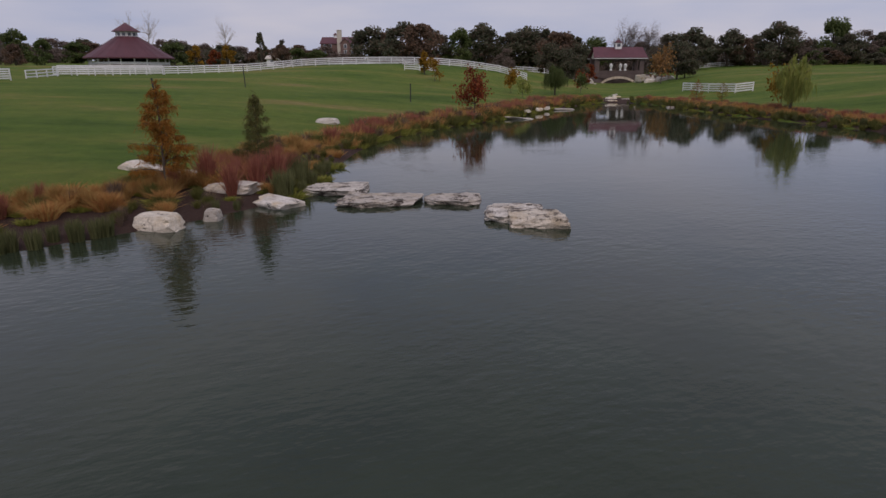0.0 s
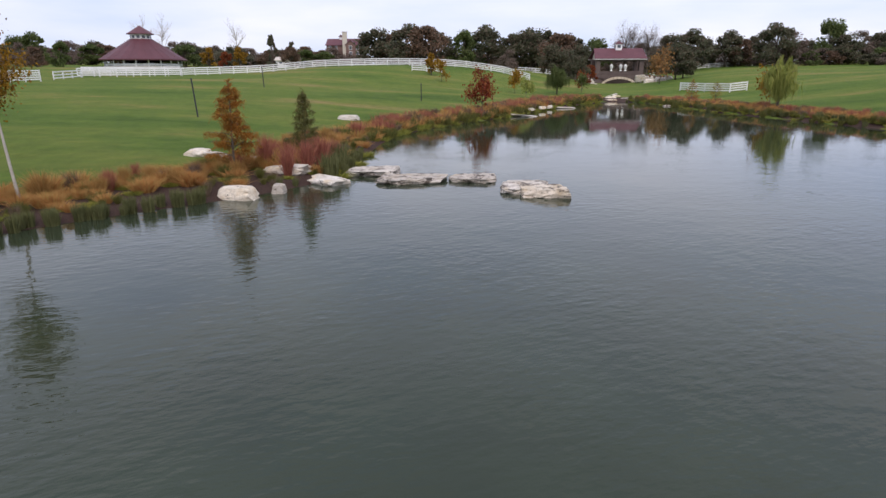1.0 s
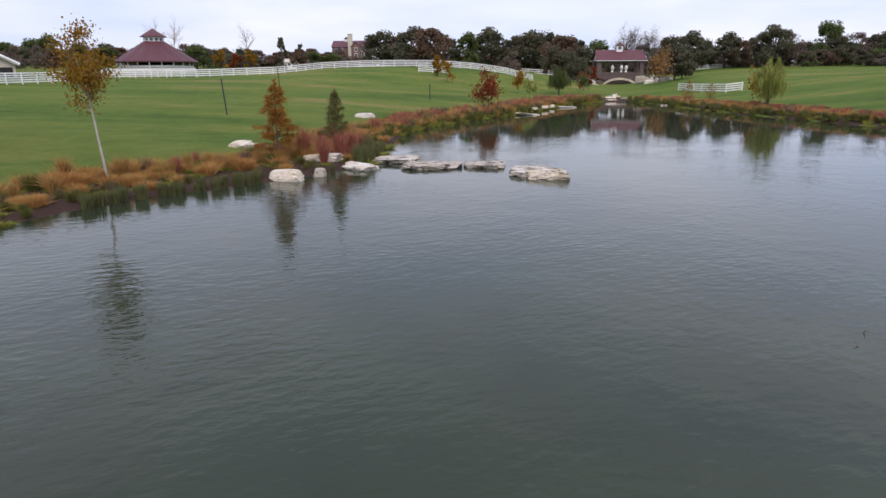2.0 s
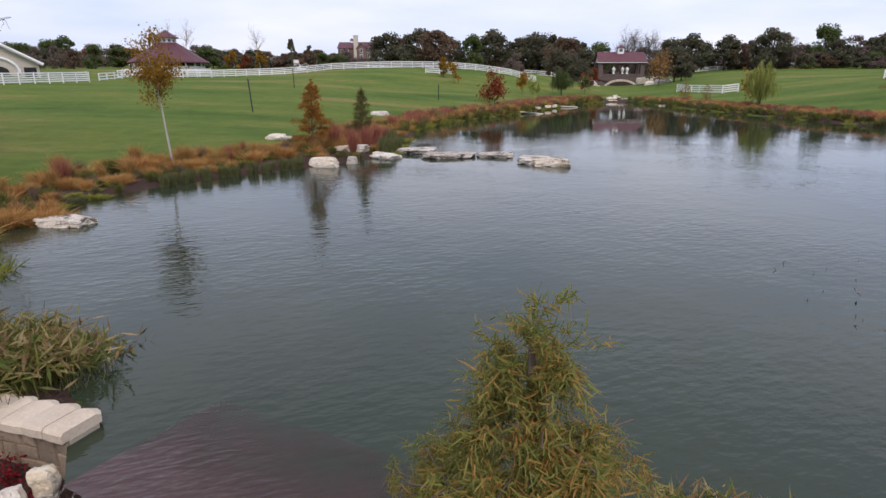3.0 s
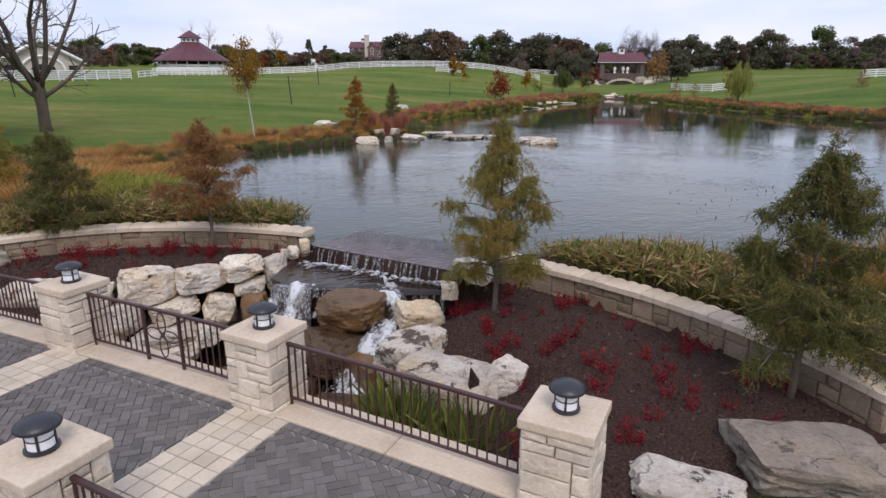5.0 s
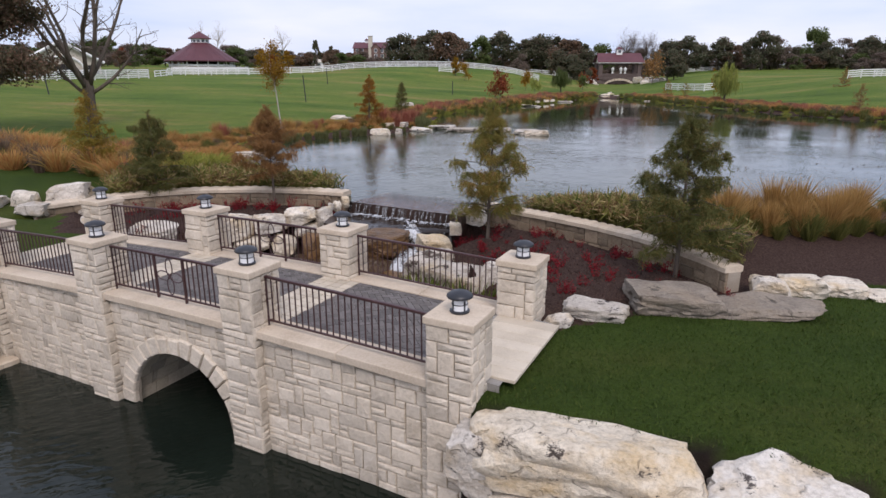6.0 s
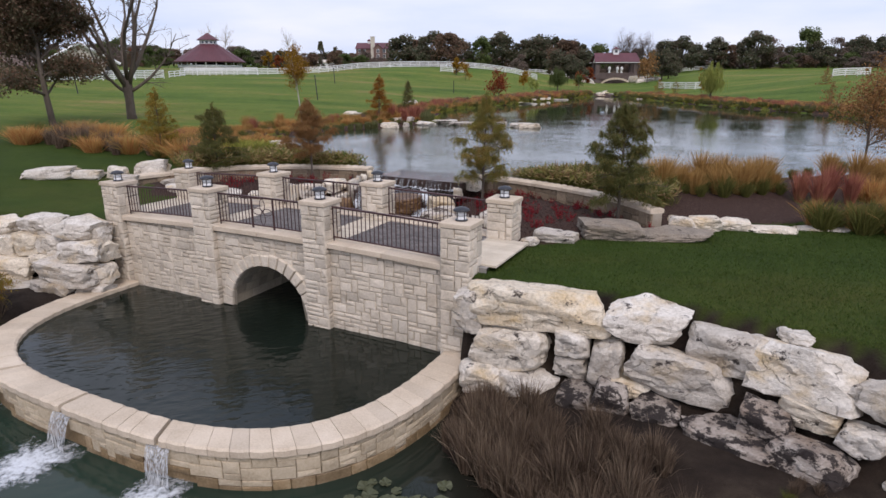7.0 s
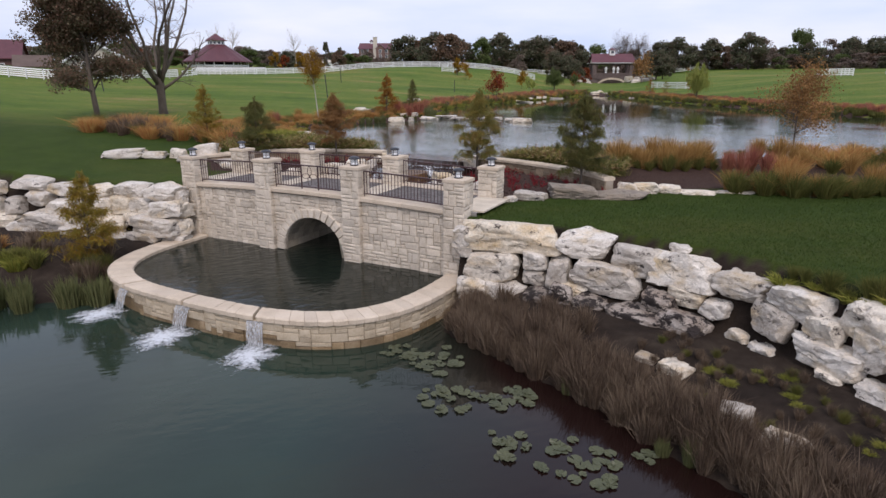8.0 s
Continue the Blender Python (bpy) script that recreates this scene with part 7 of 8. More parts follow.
for nm, x, y, z, h, sp, seed, mat, lab, spr, dn in (
        ("cypress_tree", -1.56, -8.3, -0.42, 3.8, 1.08, 1, CYP_GREEN, "young bald cypress turning green to rust in a mulch bed", 30, 1.15),
        ("cypress_tree", 2.75, -11.2, -0.42, 3.75, 1.05, 2, CYP_DARK, "young dark green bald cypress in a mulch bed", 32, 1.2),
        ("cypress_tree", -13.2, -4.6, -0.4, 3.2, 1.25, 3, CYP_DARK, "young green and brown bald cypress beside the bridge", 34, 1.15),
        ("cypress_tree", -9.0, -4.6, -0.42, 3.5, 1.0, 4, CYP_BROWN, "thin russet bald cypress in a mulch bed", 26, 1.0),
        ("cypress_tree", -17.2, -2.0, -0.1, 3.5, 0.85, 5, CYP_YELLOW, "young golden bald cypress on the lawn's edge", 22, 1.0),
        ("cypress_tree", -11.3, 22.5, 0.35, 3.75, 0.95, 6, CYP_RUST, "bright rust-orange bald cypress on the pond bank", 26, 1.0),
        ("cypress_tree", -9.35, 26.4, 0.55, 3.1, 0.7, 7, CYP_DARK, "young olive-green bald cypress on the pond bank", 26, 1.0),
        ("cypress_tree", -15.0, -16.2, -2.7, 3.4, 1.1, 8, CYP_YELLOW, "young yellow-green bald cypress on the lower bank", 34, 1.2),
        ("cypress_tree", 28.0, 86.6, 0.6, 3.0, 0.9, 9, CYP_RUST, "small rust-orange bald cypress on the far bank", 14, 0.7),
        ("cypress_tree", 29.8, 82.5, 0.6, 2.7, 0.9, 10, CYP_YELLOW, "small golden bald cypress on the far bank", 14, 0.7),
        ("cypress_tree", 36, 43, 0.3, 3.1, 0.9, 11, CYP_BROWN, "small brown bald cypress on the far bank", 14, 0.7),
        ("cypress_tree", 53, 79, 1.0, 4.5, 1.2, 12, CYP_BROWN, "small russet tree on the far lawn", 14, 0.7)):
    tm, cm = cypress_meshes(h, sp, seed, spr, 0.13, {4: 0.36, 3: 0.16}.get(seed, 0.2 if h > 3.4 else 0.12), dn, 1.0, seed < 5)
    tree_thing(nm, pose(x, y, z, 0, 0, seed * 40), tm, cm, BARK, mat, lab, "young cypress trees", "feathery drooping foliage")


def broad_tree(h, spread, seed, leaves, leaf, trunk_h, limbs_n=9, radius=0.022, twigs=4, fill=0.5, flat=1.0, levels=2, stout=1.0, rise=0.0):
    """A branching broad-leaved tree: trunk, limbs, twigs, and leaf clusters round the twigs' ends."""
    r = rng(seed)
    limbs, ends = [], []
    tr = branch(r, (0, 0, -0.3), (0, 0, 1), trunk_h + 0.3 + (h - trunk_h) * 0.55, 7, 0, 0.035)
    rad = radius * h
    limbs.append((tr, list(np.linspace(rad, rad * 0.3, 8))))
    for i in range(limbs_n):
        k = r.uniform(0.0, 1.0)
        zt = trunk_h + (tr[-1][2] - trunk_h) * k
        j = int(np.argmin([abs(p[2] - zt) for p in tr]))
        a = i * 2.4 + r.normal() * 0.4
        up = 0.5 + rise + 1.1 * k
        ln = spread * (1.05 - 0.35 * k) * r.uniform(0.75, 1.1)
        br = branch(r, tr[j], (math.cos(a), math.sin(a), up), ln * 1.15, 6, 0.0, 0.14)
        r0 = rad * (0.5 - 0.25 * k) * stout
        limbs.append((br, list(np.linspace(r0, r0 * 0.25, 7))))
        for t in range(twigs):
            j2 = r.randint(2, 7)
            d = br[j2] - br[j2 - 1]
            d = d / np.linalg.norm(d) + r.normal(size=3) * 0.55
            d[2] = abs(d[2]) * 0.6 + 0.15
            tw = branch(r, br[j2], d, ln * r.uniform(0.3, 0.55), 4, 0.0, 0.2)
            limbs.append((tw, list(np.linspace(r0 * 0.28, r0 * 0.06 + 0.002, 5))))
            ends += [tw[-1], tw[-2]]
            if levels > 2:
                for _ in range(3):
                    j3 = r.randint(1, 5)
                    d3 = r.normal(size=3) * 0.7
                    d3[2] = abs(d3[2])
                    tw2 = branch(r, tw[j3], d3, ln * r.uniform(0.15, 0.3), 3, 0, 0.25)
                    limbs.append((tw2, list(np.linspace(r0 * 0.1, 0.004, 4))))
                    ends.append(tw2[-1])
        ends += [br[-1], br[-2]]
    ends.append(tr[-1])
    ends = np.array(ends)
    top = ends[:, 2].max()
    crown = None
    if leaves:
        idx = r.randint(0, len(ends), leaves)
        sc = spread * 0.2 * fill * 2
        c = ends[idx] + r.normal(size=(leaves, 3)) * np.array([sc, sc, sc * 0.8 * flat])
        v, f = leaf_quads(c, leaf, r)
        crown = np_mesh("crown", v, f)
    k = h / top
    tm = limb_mesh([([tuple(p) for p in pts], rd) for pts, rd in limbs], 6)
    for me in (tm, crown):
        if me is not None:
            co = np.empty(len(me.vertices) * 3)
            me.vertices.foreach_get("co", co)
            co = co.reshape(-1, 3) * np.array([1, 1, k])
            me.vertices.foreach_set("co", co.ravel())
            me.update()
    return tm, crown


GOLD = leaf_mat("golden_leaves", [(0.15, (0.14, 0.075, 0.012)), (0.45, (0.28, 0.145, 0.015)), (0.7, (0.34, 0.19, 0.02)), (0.9, (0.16, 0.12, 0.025))], 0.6, 0.8)
REDLEAF = leaf_mat("red_leaves", [(0.15, (0.12, 0.02, 0.012)), (0.45, (0.22, 0.04, 0.018)), (0.7, (0.26, 0.085, 0.02)), (0.9, (0.18, 0.10, 0.025))], 0.6, 0.8)
OAKLEAF = leaf_mat("dark_oak_leaves", [(0.15, (0.060, 0.075, 0.045)), (0.45, (0.10, 0.11, 0.062)), (0.68, (0.145, 0.115, 0.078)), (0.9, (0.18, 0.115, 0.085))], 0.6, 0.25)
OAKRUST = leaf_mat("rust_oak_leaves", [(0.15, (0.085, 0.072, 0.05)), (0.45, (0.15, 0.10, 0.068)), (0.68, (0.20, 0.12, 0.078)), (0.9, (0.24, 0.145, 0.085))], 0.6, 0.5)
DARKRUST = leaf_mat("dark_maroon_leaves", [(0.15, (0.075, 0.07, 0.04)), (0.42, (0.125, 0.105, 0.06)), (0.62, (0.17, 0.105, 0.07)), (0.85, (0.23, 0.13, 0.085))], 0.6, 0.5)
GREENLEAF = leaf_mat("mid_green_leaves", [(0.15, (0.055, 0.085, 0.025)), (0.5, (0.095, 0.13, 0.04)), (0.85, (0.15, 0.165, 0.055))], 0.6, 0.25)
BROWNLEAF = leaf_mat("brown_thicket", [(0.15, (0.12, 0.09, 0.075)), (0.5, (0.18, 0.135, 0.11)), (0.85, (0.24, 0.185, 0.145))], 0.7, 0.25)
WILLOWLEAF = leaf_mat("willow_leaves", [(0.15, (0.17, 0.21, 0.05)), (0.5, (0.28, 0.32, 0.075)), (0.85, (0.40, 0.38, 0.11))], 0.6, 0.6)

tm, cm = broad_tree(6.0, 0.95, 31, 4200, 0.085, 2.3, 18, 0.010, 6, 0.5, 1.0, 2, 0.5, 0.7)
tree_thing("maple_tree", pose(-16.2, 16.5, 0.1, 0, -2, 0), tm, cm, PALE_BARK, GOLD, "slender young maple with sparse golden leaves and pale trunk", "")
tm, cm = broad_tree(4.4, 1.2, 32, 1500, 0.2, 0.8, 12, 0.014, 4, 0.7)
tree_thing("maple_tree", pose(-1.1, 61.5, 0.3), tm, cm, BARK, REDLEAF, "young red and orange maple on the far bank", "")
tm, cm = broad_tree(12.0, 3.5, 33, 62000, 0.15, 2.2, 30, 0.020, 10, 0.19, 0.8, 3, 0.9, 0.1)
tree_thing("oak_tree", pose(-33.1, 11.6, gz(-33.1, 11.6)), tm, cm, BARK, DARKRUST, "large oak with thinning olive and maroon leaves", "")


def vase_tree(x, y, seed):
    """A bare vase-shaped tree: a short trunk that parts into steep limbs, two low ones bowing out, all ending in fine twigs."""
    r = rng(seed)
    t = empty("bare_tree", pose(x, y, gz(x, y)), "large bare vase-shaped tree with leafless limbs on the lawn", "tree")
    link("trunk", limb_mesh([([(0.05, 0, -0.4), (0, 0, 0.4), (0.02, 0, 1.6), (0, 0, 2.6), (0, 0, 3.4)], [0.48, 0.38, 0.35, 0.42, 0.3])], 10), BARK, t)
    shoots = [(a, 0.34 + 0.5 * r.uniform(), 12.5, 0.175) for a in np.arange(9) * 0.7 + r.uniform(-0.15, 0.15, 9)] + [(0.1, 2.4, 6.4, 0.16), (3.5, 2.2, 5.6, 0.15)]
    for a, flare, ln, rad in shoots:
        low = flare > 1
        st = np.array([0.18 * math.cos(a), 0.18 * math.sin(a), 2.2 if low else 2.5 + 0.8 * r.uniform()])
        p, d, pts = st, np.array([math.cos(a) * flare, math.sin(a) * flare, 1.0]), [st]
        d /= np.linalg.norm(d)
        for k in range(9):
            d = d + r.normal(size=3) * 0.10 + np.array([0, 0, 0.02 if not low else (0.05 if k < 5 else 0.16)])
            d /= np.linalg.norm(d)
            p = p + d * ln / 9
            pts.append(p)
        sets = [(pts, list(np.linspace(rad, 0.025, 10)))]
        for k in range(16 if not low else 12):
            j = r.randint(2, 10)
            d1 = (pts[j] - pts[j - 1])
            d1 = d1 / np.linalg.norm(d1) + r.normal(size=3) * 0.6
            d1[2] = abs(d1[2])
            tw = branch(r, pts[j], d1, r.uniform(1.0, 2.4), 5, 0.0, 0.22)
            sets.append((tw, list(np.linspace(0.045, 0.012, 6))))
            for _ in range(5):
                j2 = r.randint(1, 6)
                tw2 = branch(r, tw[j2], r.normal(size=3) + np.array([0, 0, 0.5]), r.uniform(0.4, 1.0), 4, 0.0, 0.3)
                sets.append((tw2, list(np.linspace(0.014, 0.006, 5))))
        link("limb", limb_mesh([([tuple(q) for q in ps], rd) for ps, rd in sets], 5), BARK, t)


vase_tree(-32.0, 19.5, 34)
tm, cm = broad_tree(4.6, 1.5, 35, 6500, 0.085, 0.9, 14, 0.014, 6, 0.6)
tree_thing("bare_tree", pose(14.7, -2.6, 0.0), tm, cm, BARK, CYP_BROWN, "young reddish-brown tree with few leaves by the water", "")


def willow_meshes(h, spread, seed, n=4600):
    """A weeping willow: arching limbs hung with long curtains of leaves."""
    r = rng(seed)
    limbs = [([(0, 0, -0.3), (0.03, 0, h * 0.25), (0, 0.04, h * 0.5)], [0.03 * h, 0.022 * h, 0.012 * h])]
    base, tip = [], []
    for i in range(26):
        a = i * 2.4
        st = (0, 0, h * r.uniform(0.3, 0.5))
        br = branch(r, st, (math.cos(a), math.sin(a), r.uniform(0.9, 2.6)), h * 0.55, 5, 0.16, 0.08)
        br = [np.array([p[0] * spread / (h * 0.4), p[1] * spread / (h * 0.4), min(p[2], h)]) for p in br]
        limbs.append((br, list(np.linspace(0.009 * h, 0.002 * h, 6))))
        for _ in range(n // 26):
            q = r.uniform(1, 5)
            j = min(int(q), 4)
            p = br[j] + (br[j + 1] - br[j]) * (q - j) + r.normal(size=3) * 0.12 * h * 0.25
            p[:2] *= 1.15 - 0.75 * (p[2] / h) ** 2
            ln = min(p[2] * 0.8, h * r.uniform(0.08, 0.32))
            base.append(p)
            tip.append(p + np.array([r.normal() * 0.06 * h * 0.4, r.normal() * 0.06 * h * 0.4, -ln]))
    base, tip = np.array(base), np.array(tip)
    v, f = strip_blades(base, tip, 0.0075 * h, r, r.normal(size=base.shape) * 0.02 * h * 0.3)
    return limb_mesh([([tuple(p) for p in pts], rd) for pts, rd in limbs], 5), np_mesh("crown", v, f)


tm, cm = willow_meshes(6.2, 1.6, 41)
tree_thing("willow_tree", pose(30.6, 66.5, 0.35), tm, cm, BARK, WILLOWLEAF, "young weeping willow, yellow-green, on the far bank", "willows")
tm, cm = willow_meshes(5.2, 1.8, 42)
tree_thing("willow_tree", pose(11.5, 106, gz(11.5, 106)), tm, cm, BARK, GREENLEAF, "young green weeping willow near the pavilion", "willows")
for x, y, h, mat, lab, sd in ((4.0, 100, 3.4, GOLD, "small golden tree on the far bank", 43), (5.3, 91, 2.9, WILLOWLEAF, "small yellow-green tree on the far bank", 44), (16.8, 113, 3.2, GREENLEAF, "small green tree beside the far stream", 45),
                              (17.5, 118, 3.4, REDLEAF, "small crimson tree beside the far stream", 46), (-8.5, 107, 3.4, GOLD, "small golden tree behind the fence corner", 47), (31.5, 70.5, 4.0, GOLD, "small golden tree behind the willow", 48), (38, 140, 7.5, CYP_BROWN, "brown thinning tree beside the pavilion", 49)):
    tm, cm = broad_tree(h, h * 0.28, sd, 700, 0.05 * h + 0.06, h * 0.2, 9, 0.014, 4, 0.8)
    tree_thing("small_tree", pose(x, y, gz(x, y)), tm, cm, BARK, mat, lab, "small trees of the far bank")


# ---- trees of the horizon: a few kinds, repeated ----
def crown_tree(h, spread, seed, leaves, leaf, trunk_h, lumps, bark, mat, open_=0.8):
    """A far tree: short trunk and limbs under a lumpy crown of many leaves."""
    r = rng(seed)
    limbs = [([(0, 0, -0.5), (0, 0, trunk_h), (0.1, 0, h * 0.7)], [0.025 * h, 0.02 * h, 0.006 * h])]
    cs, rs = [], []
    for i in range(lumps):
        a = i * 2.4 + r.normal() * 0.3
        k = r.uniform(0, 1)
        rad = spread * (1 - k ** 2.2) ** 0.5 * r.uniform(0.35, 0.85)
        z = trunk_h * 0.6 + (h - trunk_h) * (0.02 + 0.86 * k)
        c = np.array([rad * math.cos(a), rad * math.sin(a), z])
        cs.append(c)
        rs.append(spread * r.uniform(0.12, 0.36))
        limbs.append(([(0, 0, trunk_h * r.uniform(0.7, 1.2)), tuple(c * np.array([0.5, 0.5, 0.8])), tuple(c)], [0.010 * h, 0.006 * h, 0.002 * h]))
    cs, rs = np.array(cs), np.array(rs)
    idx = r.randint(0, lumps, leaves)
    d = r.normal(size=(leaves, 3))
    d /= np.linalg.norm(d, axis=1, keepdims=True)
    p = cs[idx] + d * (rs[idx] * r.uniform(0.2, 1.35, leaves) ** 0.7)[:, None] * np.array([1, 1, open_])
    v, f = leaf_quads(p, leaf, r)
    return limb_mesh([([tuple(q) for q in pts], rd) for pts, rd in limbs], 5), np_mesh("crown", v, f)


KINDS = {}
for key, (h, sp, sd, lv, lf, th, lu, mat, lab) in {
        "oak": (10, 5.0, 51, 5600, 0.42, 2.6, 26, OAKLEAF, "dark broad oak in the far tree line"),
        "oak_b": (10, 4.2, 52, 5200, 0.42, 2.4, 22, OAKLEAF, "dark uneven oak in the far tree line"),
        "rust": (10, 4.4, 53, 5000, 0.42, 2.2, 22, OAKRUST, "rust-tinged oak in the far tree line"),
        "green": (10, 4.4, 54, 5200, 0.42, 1.6, 24, GREENLEAF, "rounded green tree in the far tree line"),
        "brown": (10, 5.5, 55, 4200, 0.42, 1.0, 24, BROWNLEAF, "brown leafless thicket tree in the distance"),
        "conifer": (10, 2.2, 56, 1600, 0.55, 1.0, 20, OAKLEAF, "dark upright tree beyond the fence"),
        "red": (10, 4.5, 57, 1500, 0.6, 1.4, 18, REDLEAF, "red autumn tree beyond the fence"),
        "gold": (10, 4.0, 58, 1500, 0.6, 1.4, 18, GOLD, "golden autumn tree beyond the fence")}.items():
    tm, cm = crown_tree(h, sp, sd, lv, lf, th, lu, BARK, mat)
    KINDS[key] = (tm, cm, mat, lab)
tm, _ = broad_tree(10, 2.6, 59, 0, 0.2, 1.8, 16, 0.014, 6, 0.7, 1.0, 3)
r_ = rng(5)
KINDS["bare"] = (tm, None, None, "pale leafless poplar beyond the fence")
tm, cm = broad_tree(10, 2.8, 61, 5200, 0.075, 1.6, 30, 0.016, 10, 0.3, 1.0, 3)
KINDS["twiggy"] = (tm, cm, BROWNLEAF, "tall twiggy brown tree behind the far pavilion")
far_first = {}
tree_rnd = random.Random(12)


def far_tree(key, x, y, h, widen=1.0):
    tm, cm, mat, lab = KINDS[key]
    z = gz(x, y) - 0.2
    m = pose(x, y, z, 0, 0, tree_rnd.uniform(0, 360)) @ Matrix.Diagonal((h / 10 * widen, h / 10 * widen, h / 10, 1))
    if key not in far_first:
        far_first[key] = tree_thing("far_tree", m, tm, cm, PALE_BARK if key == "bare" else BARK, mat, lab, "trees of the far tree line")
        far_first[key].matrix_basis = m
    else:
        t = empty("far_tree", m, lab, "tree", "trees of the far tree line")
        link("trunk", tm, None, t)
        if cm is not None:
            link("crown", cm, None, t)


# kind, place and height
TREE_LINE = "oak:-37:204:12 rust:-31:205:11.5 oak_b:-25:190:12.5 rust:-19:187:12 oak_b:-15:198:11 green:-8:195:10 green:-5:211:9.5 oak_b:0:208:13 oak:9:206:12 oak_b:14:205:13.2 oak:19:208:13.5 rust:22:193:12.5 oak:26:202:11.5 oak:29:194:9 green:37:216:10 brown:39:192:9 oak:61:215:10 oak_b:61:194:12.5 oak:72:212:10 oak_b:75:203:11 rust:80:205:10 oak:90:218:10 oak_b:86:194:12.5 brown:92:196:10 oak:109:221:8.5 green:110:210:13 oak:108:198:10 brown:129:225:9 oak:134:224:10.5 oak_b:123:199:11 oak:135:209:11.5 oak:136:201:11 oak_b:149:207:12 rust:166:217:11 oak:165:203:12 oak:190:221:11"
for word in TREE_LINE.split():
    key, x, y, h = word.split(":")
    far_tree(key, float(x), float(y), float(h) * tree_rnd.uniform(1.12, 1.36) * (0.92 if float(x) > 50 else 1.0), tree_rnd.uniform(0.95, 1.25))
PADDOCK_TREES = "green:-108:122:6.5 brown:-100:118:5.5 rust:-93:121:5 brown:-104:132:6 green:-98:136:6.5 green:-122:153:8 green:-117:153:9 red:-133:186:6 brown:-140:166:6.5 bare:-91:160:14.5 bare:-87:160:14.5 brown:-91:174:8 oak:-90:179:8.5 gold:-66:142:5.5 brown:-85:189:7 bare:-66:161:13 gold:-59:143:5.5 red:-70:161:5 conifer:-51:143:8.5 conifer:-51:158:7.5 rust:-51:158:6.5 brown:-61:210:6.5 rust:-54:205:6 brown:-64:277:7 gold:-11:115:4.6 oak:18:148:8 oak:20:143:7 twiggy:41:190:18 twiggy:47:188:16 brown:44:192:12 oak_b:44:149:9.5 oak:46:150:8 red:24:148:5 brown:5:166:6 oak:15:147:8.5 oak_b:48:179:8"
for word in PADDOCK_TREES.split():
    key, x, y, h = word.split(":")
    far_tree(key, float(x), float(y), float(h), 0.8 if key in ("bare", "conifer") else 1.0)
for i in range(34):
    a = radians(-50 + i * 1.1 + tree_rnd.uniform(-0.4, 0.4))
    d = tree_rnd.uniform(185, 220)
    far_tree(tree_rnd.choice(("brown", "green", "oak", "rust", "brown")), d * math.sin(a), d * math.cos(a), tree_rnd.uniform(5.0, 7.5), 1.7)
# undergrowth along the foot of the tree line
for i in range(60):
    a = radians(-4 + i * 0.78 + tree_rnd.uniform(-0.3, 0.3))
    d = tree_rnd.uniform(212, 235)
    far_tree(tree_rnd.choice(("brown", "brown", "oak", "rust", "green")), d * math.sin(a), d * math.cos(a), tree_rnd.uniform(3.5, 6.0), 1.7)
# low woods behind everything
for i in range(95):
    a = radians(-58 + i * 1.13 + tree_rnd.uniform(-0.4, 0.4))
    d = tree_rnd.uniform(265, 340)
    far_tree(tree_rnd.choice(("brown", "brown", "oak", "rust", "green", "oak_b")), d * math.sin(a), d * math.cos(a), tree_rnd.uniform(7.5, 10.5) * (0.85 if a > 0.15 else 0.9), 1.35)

# ---- grasses, reeds and low plants ----
def tuft_mesh(seed, n, h, spread, width, lean=0.35, base=0.12, curl=0.12):
    """A clump of blades that fan out from a small foot."""
    r = rng(seed)
    a = r.uniform(0, 2 * math.pi, n)
    rad = base * np.sqrt(r.uniform(0, 1, n))
    b = np.stack([rad * np.cos(a), rad * np.sin(a), np.full(n, -0.05)], 1)
    hh = h * r.uniform(0.55, 1.08, n)
    out = spread * np.abs(r.normal(size=n)) * 0.55
    a2 = a + r.normal(size=n) * 0.5
    tip = b + np.stack([out * np.cos(a2), out * np.sin(a2), hh], 1)
    bend = np.stack([-out * np.cos(a2) * curl, -out * np.sin(a2) * curl, hh * 0.10], 1)
    v, f = strip_blades(b, tip, width, r, bend)
    return np_mesh("grass_clump", v, f)


def broad_plant_mesh(seed, n, h, spread, length, width):
    """Pickerel weed: upright stalks with broad pointed leaves that nod outwards."""
    r = rng(seed)
    a = r.uniform(0, 2 * math.pi, n)
    rad = spread * np.sqrt(r.uniform(0, 1, n))
    foot = np.stack([rad * np.cos(a), rad * np.sin(a), np.full(n, -0.05)], 1)
    top = foot + np.stack([r.normal(size=n) * 0.10, r.normal(size=n) * 0.10, h * r.uniform(0.45, 1.0, n)], 1)
    d = r.normal(size=(n, 3))
    d[:, 2] = np.abs(d[:, 2]) * 0.6 + r.uniform(-0.6, 0.9, n)
    d /= np.linalg.norm(d, axis=1, keepdims=True)
    ln = (length * r.uniform(0.6, 1.2, n))[:, None]
    side = np.cross(d, r.normal(size=(n, 3)))
    side /= np.linalg.norm(side, axis=1, keepdims=True)
    w = (width * r.uniform(0.6, 1.2, n))[:, None]
    leaf = np.stack([top, top + d * ln * 0.4 + side * w, top + d * ln, top + d * ln * 0.4 - side * w], 1).reshape(-1, 3)
    sv, sf = strip_blades(foot, top, 0.012, r, np.zeros((n, 3)))
    return np_mesh("leaves", leaf, np.arange(4 * n).reshape(-1, 4)), np_mesh("stalks", sv, sf)


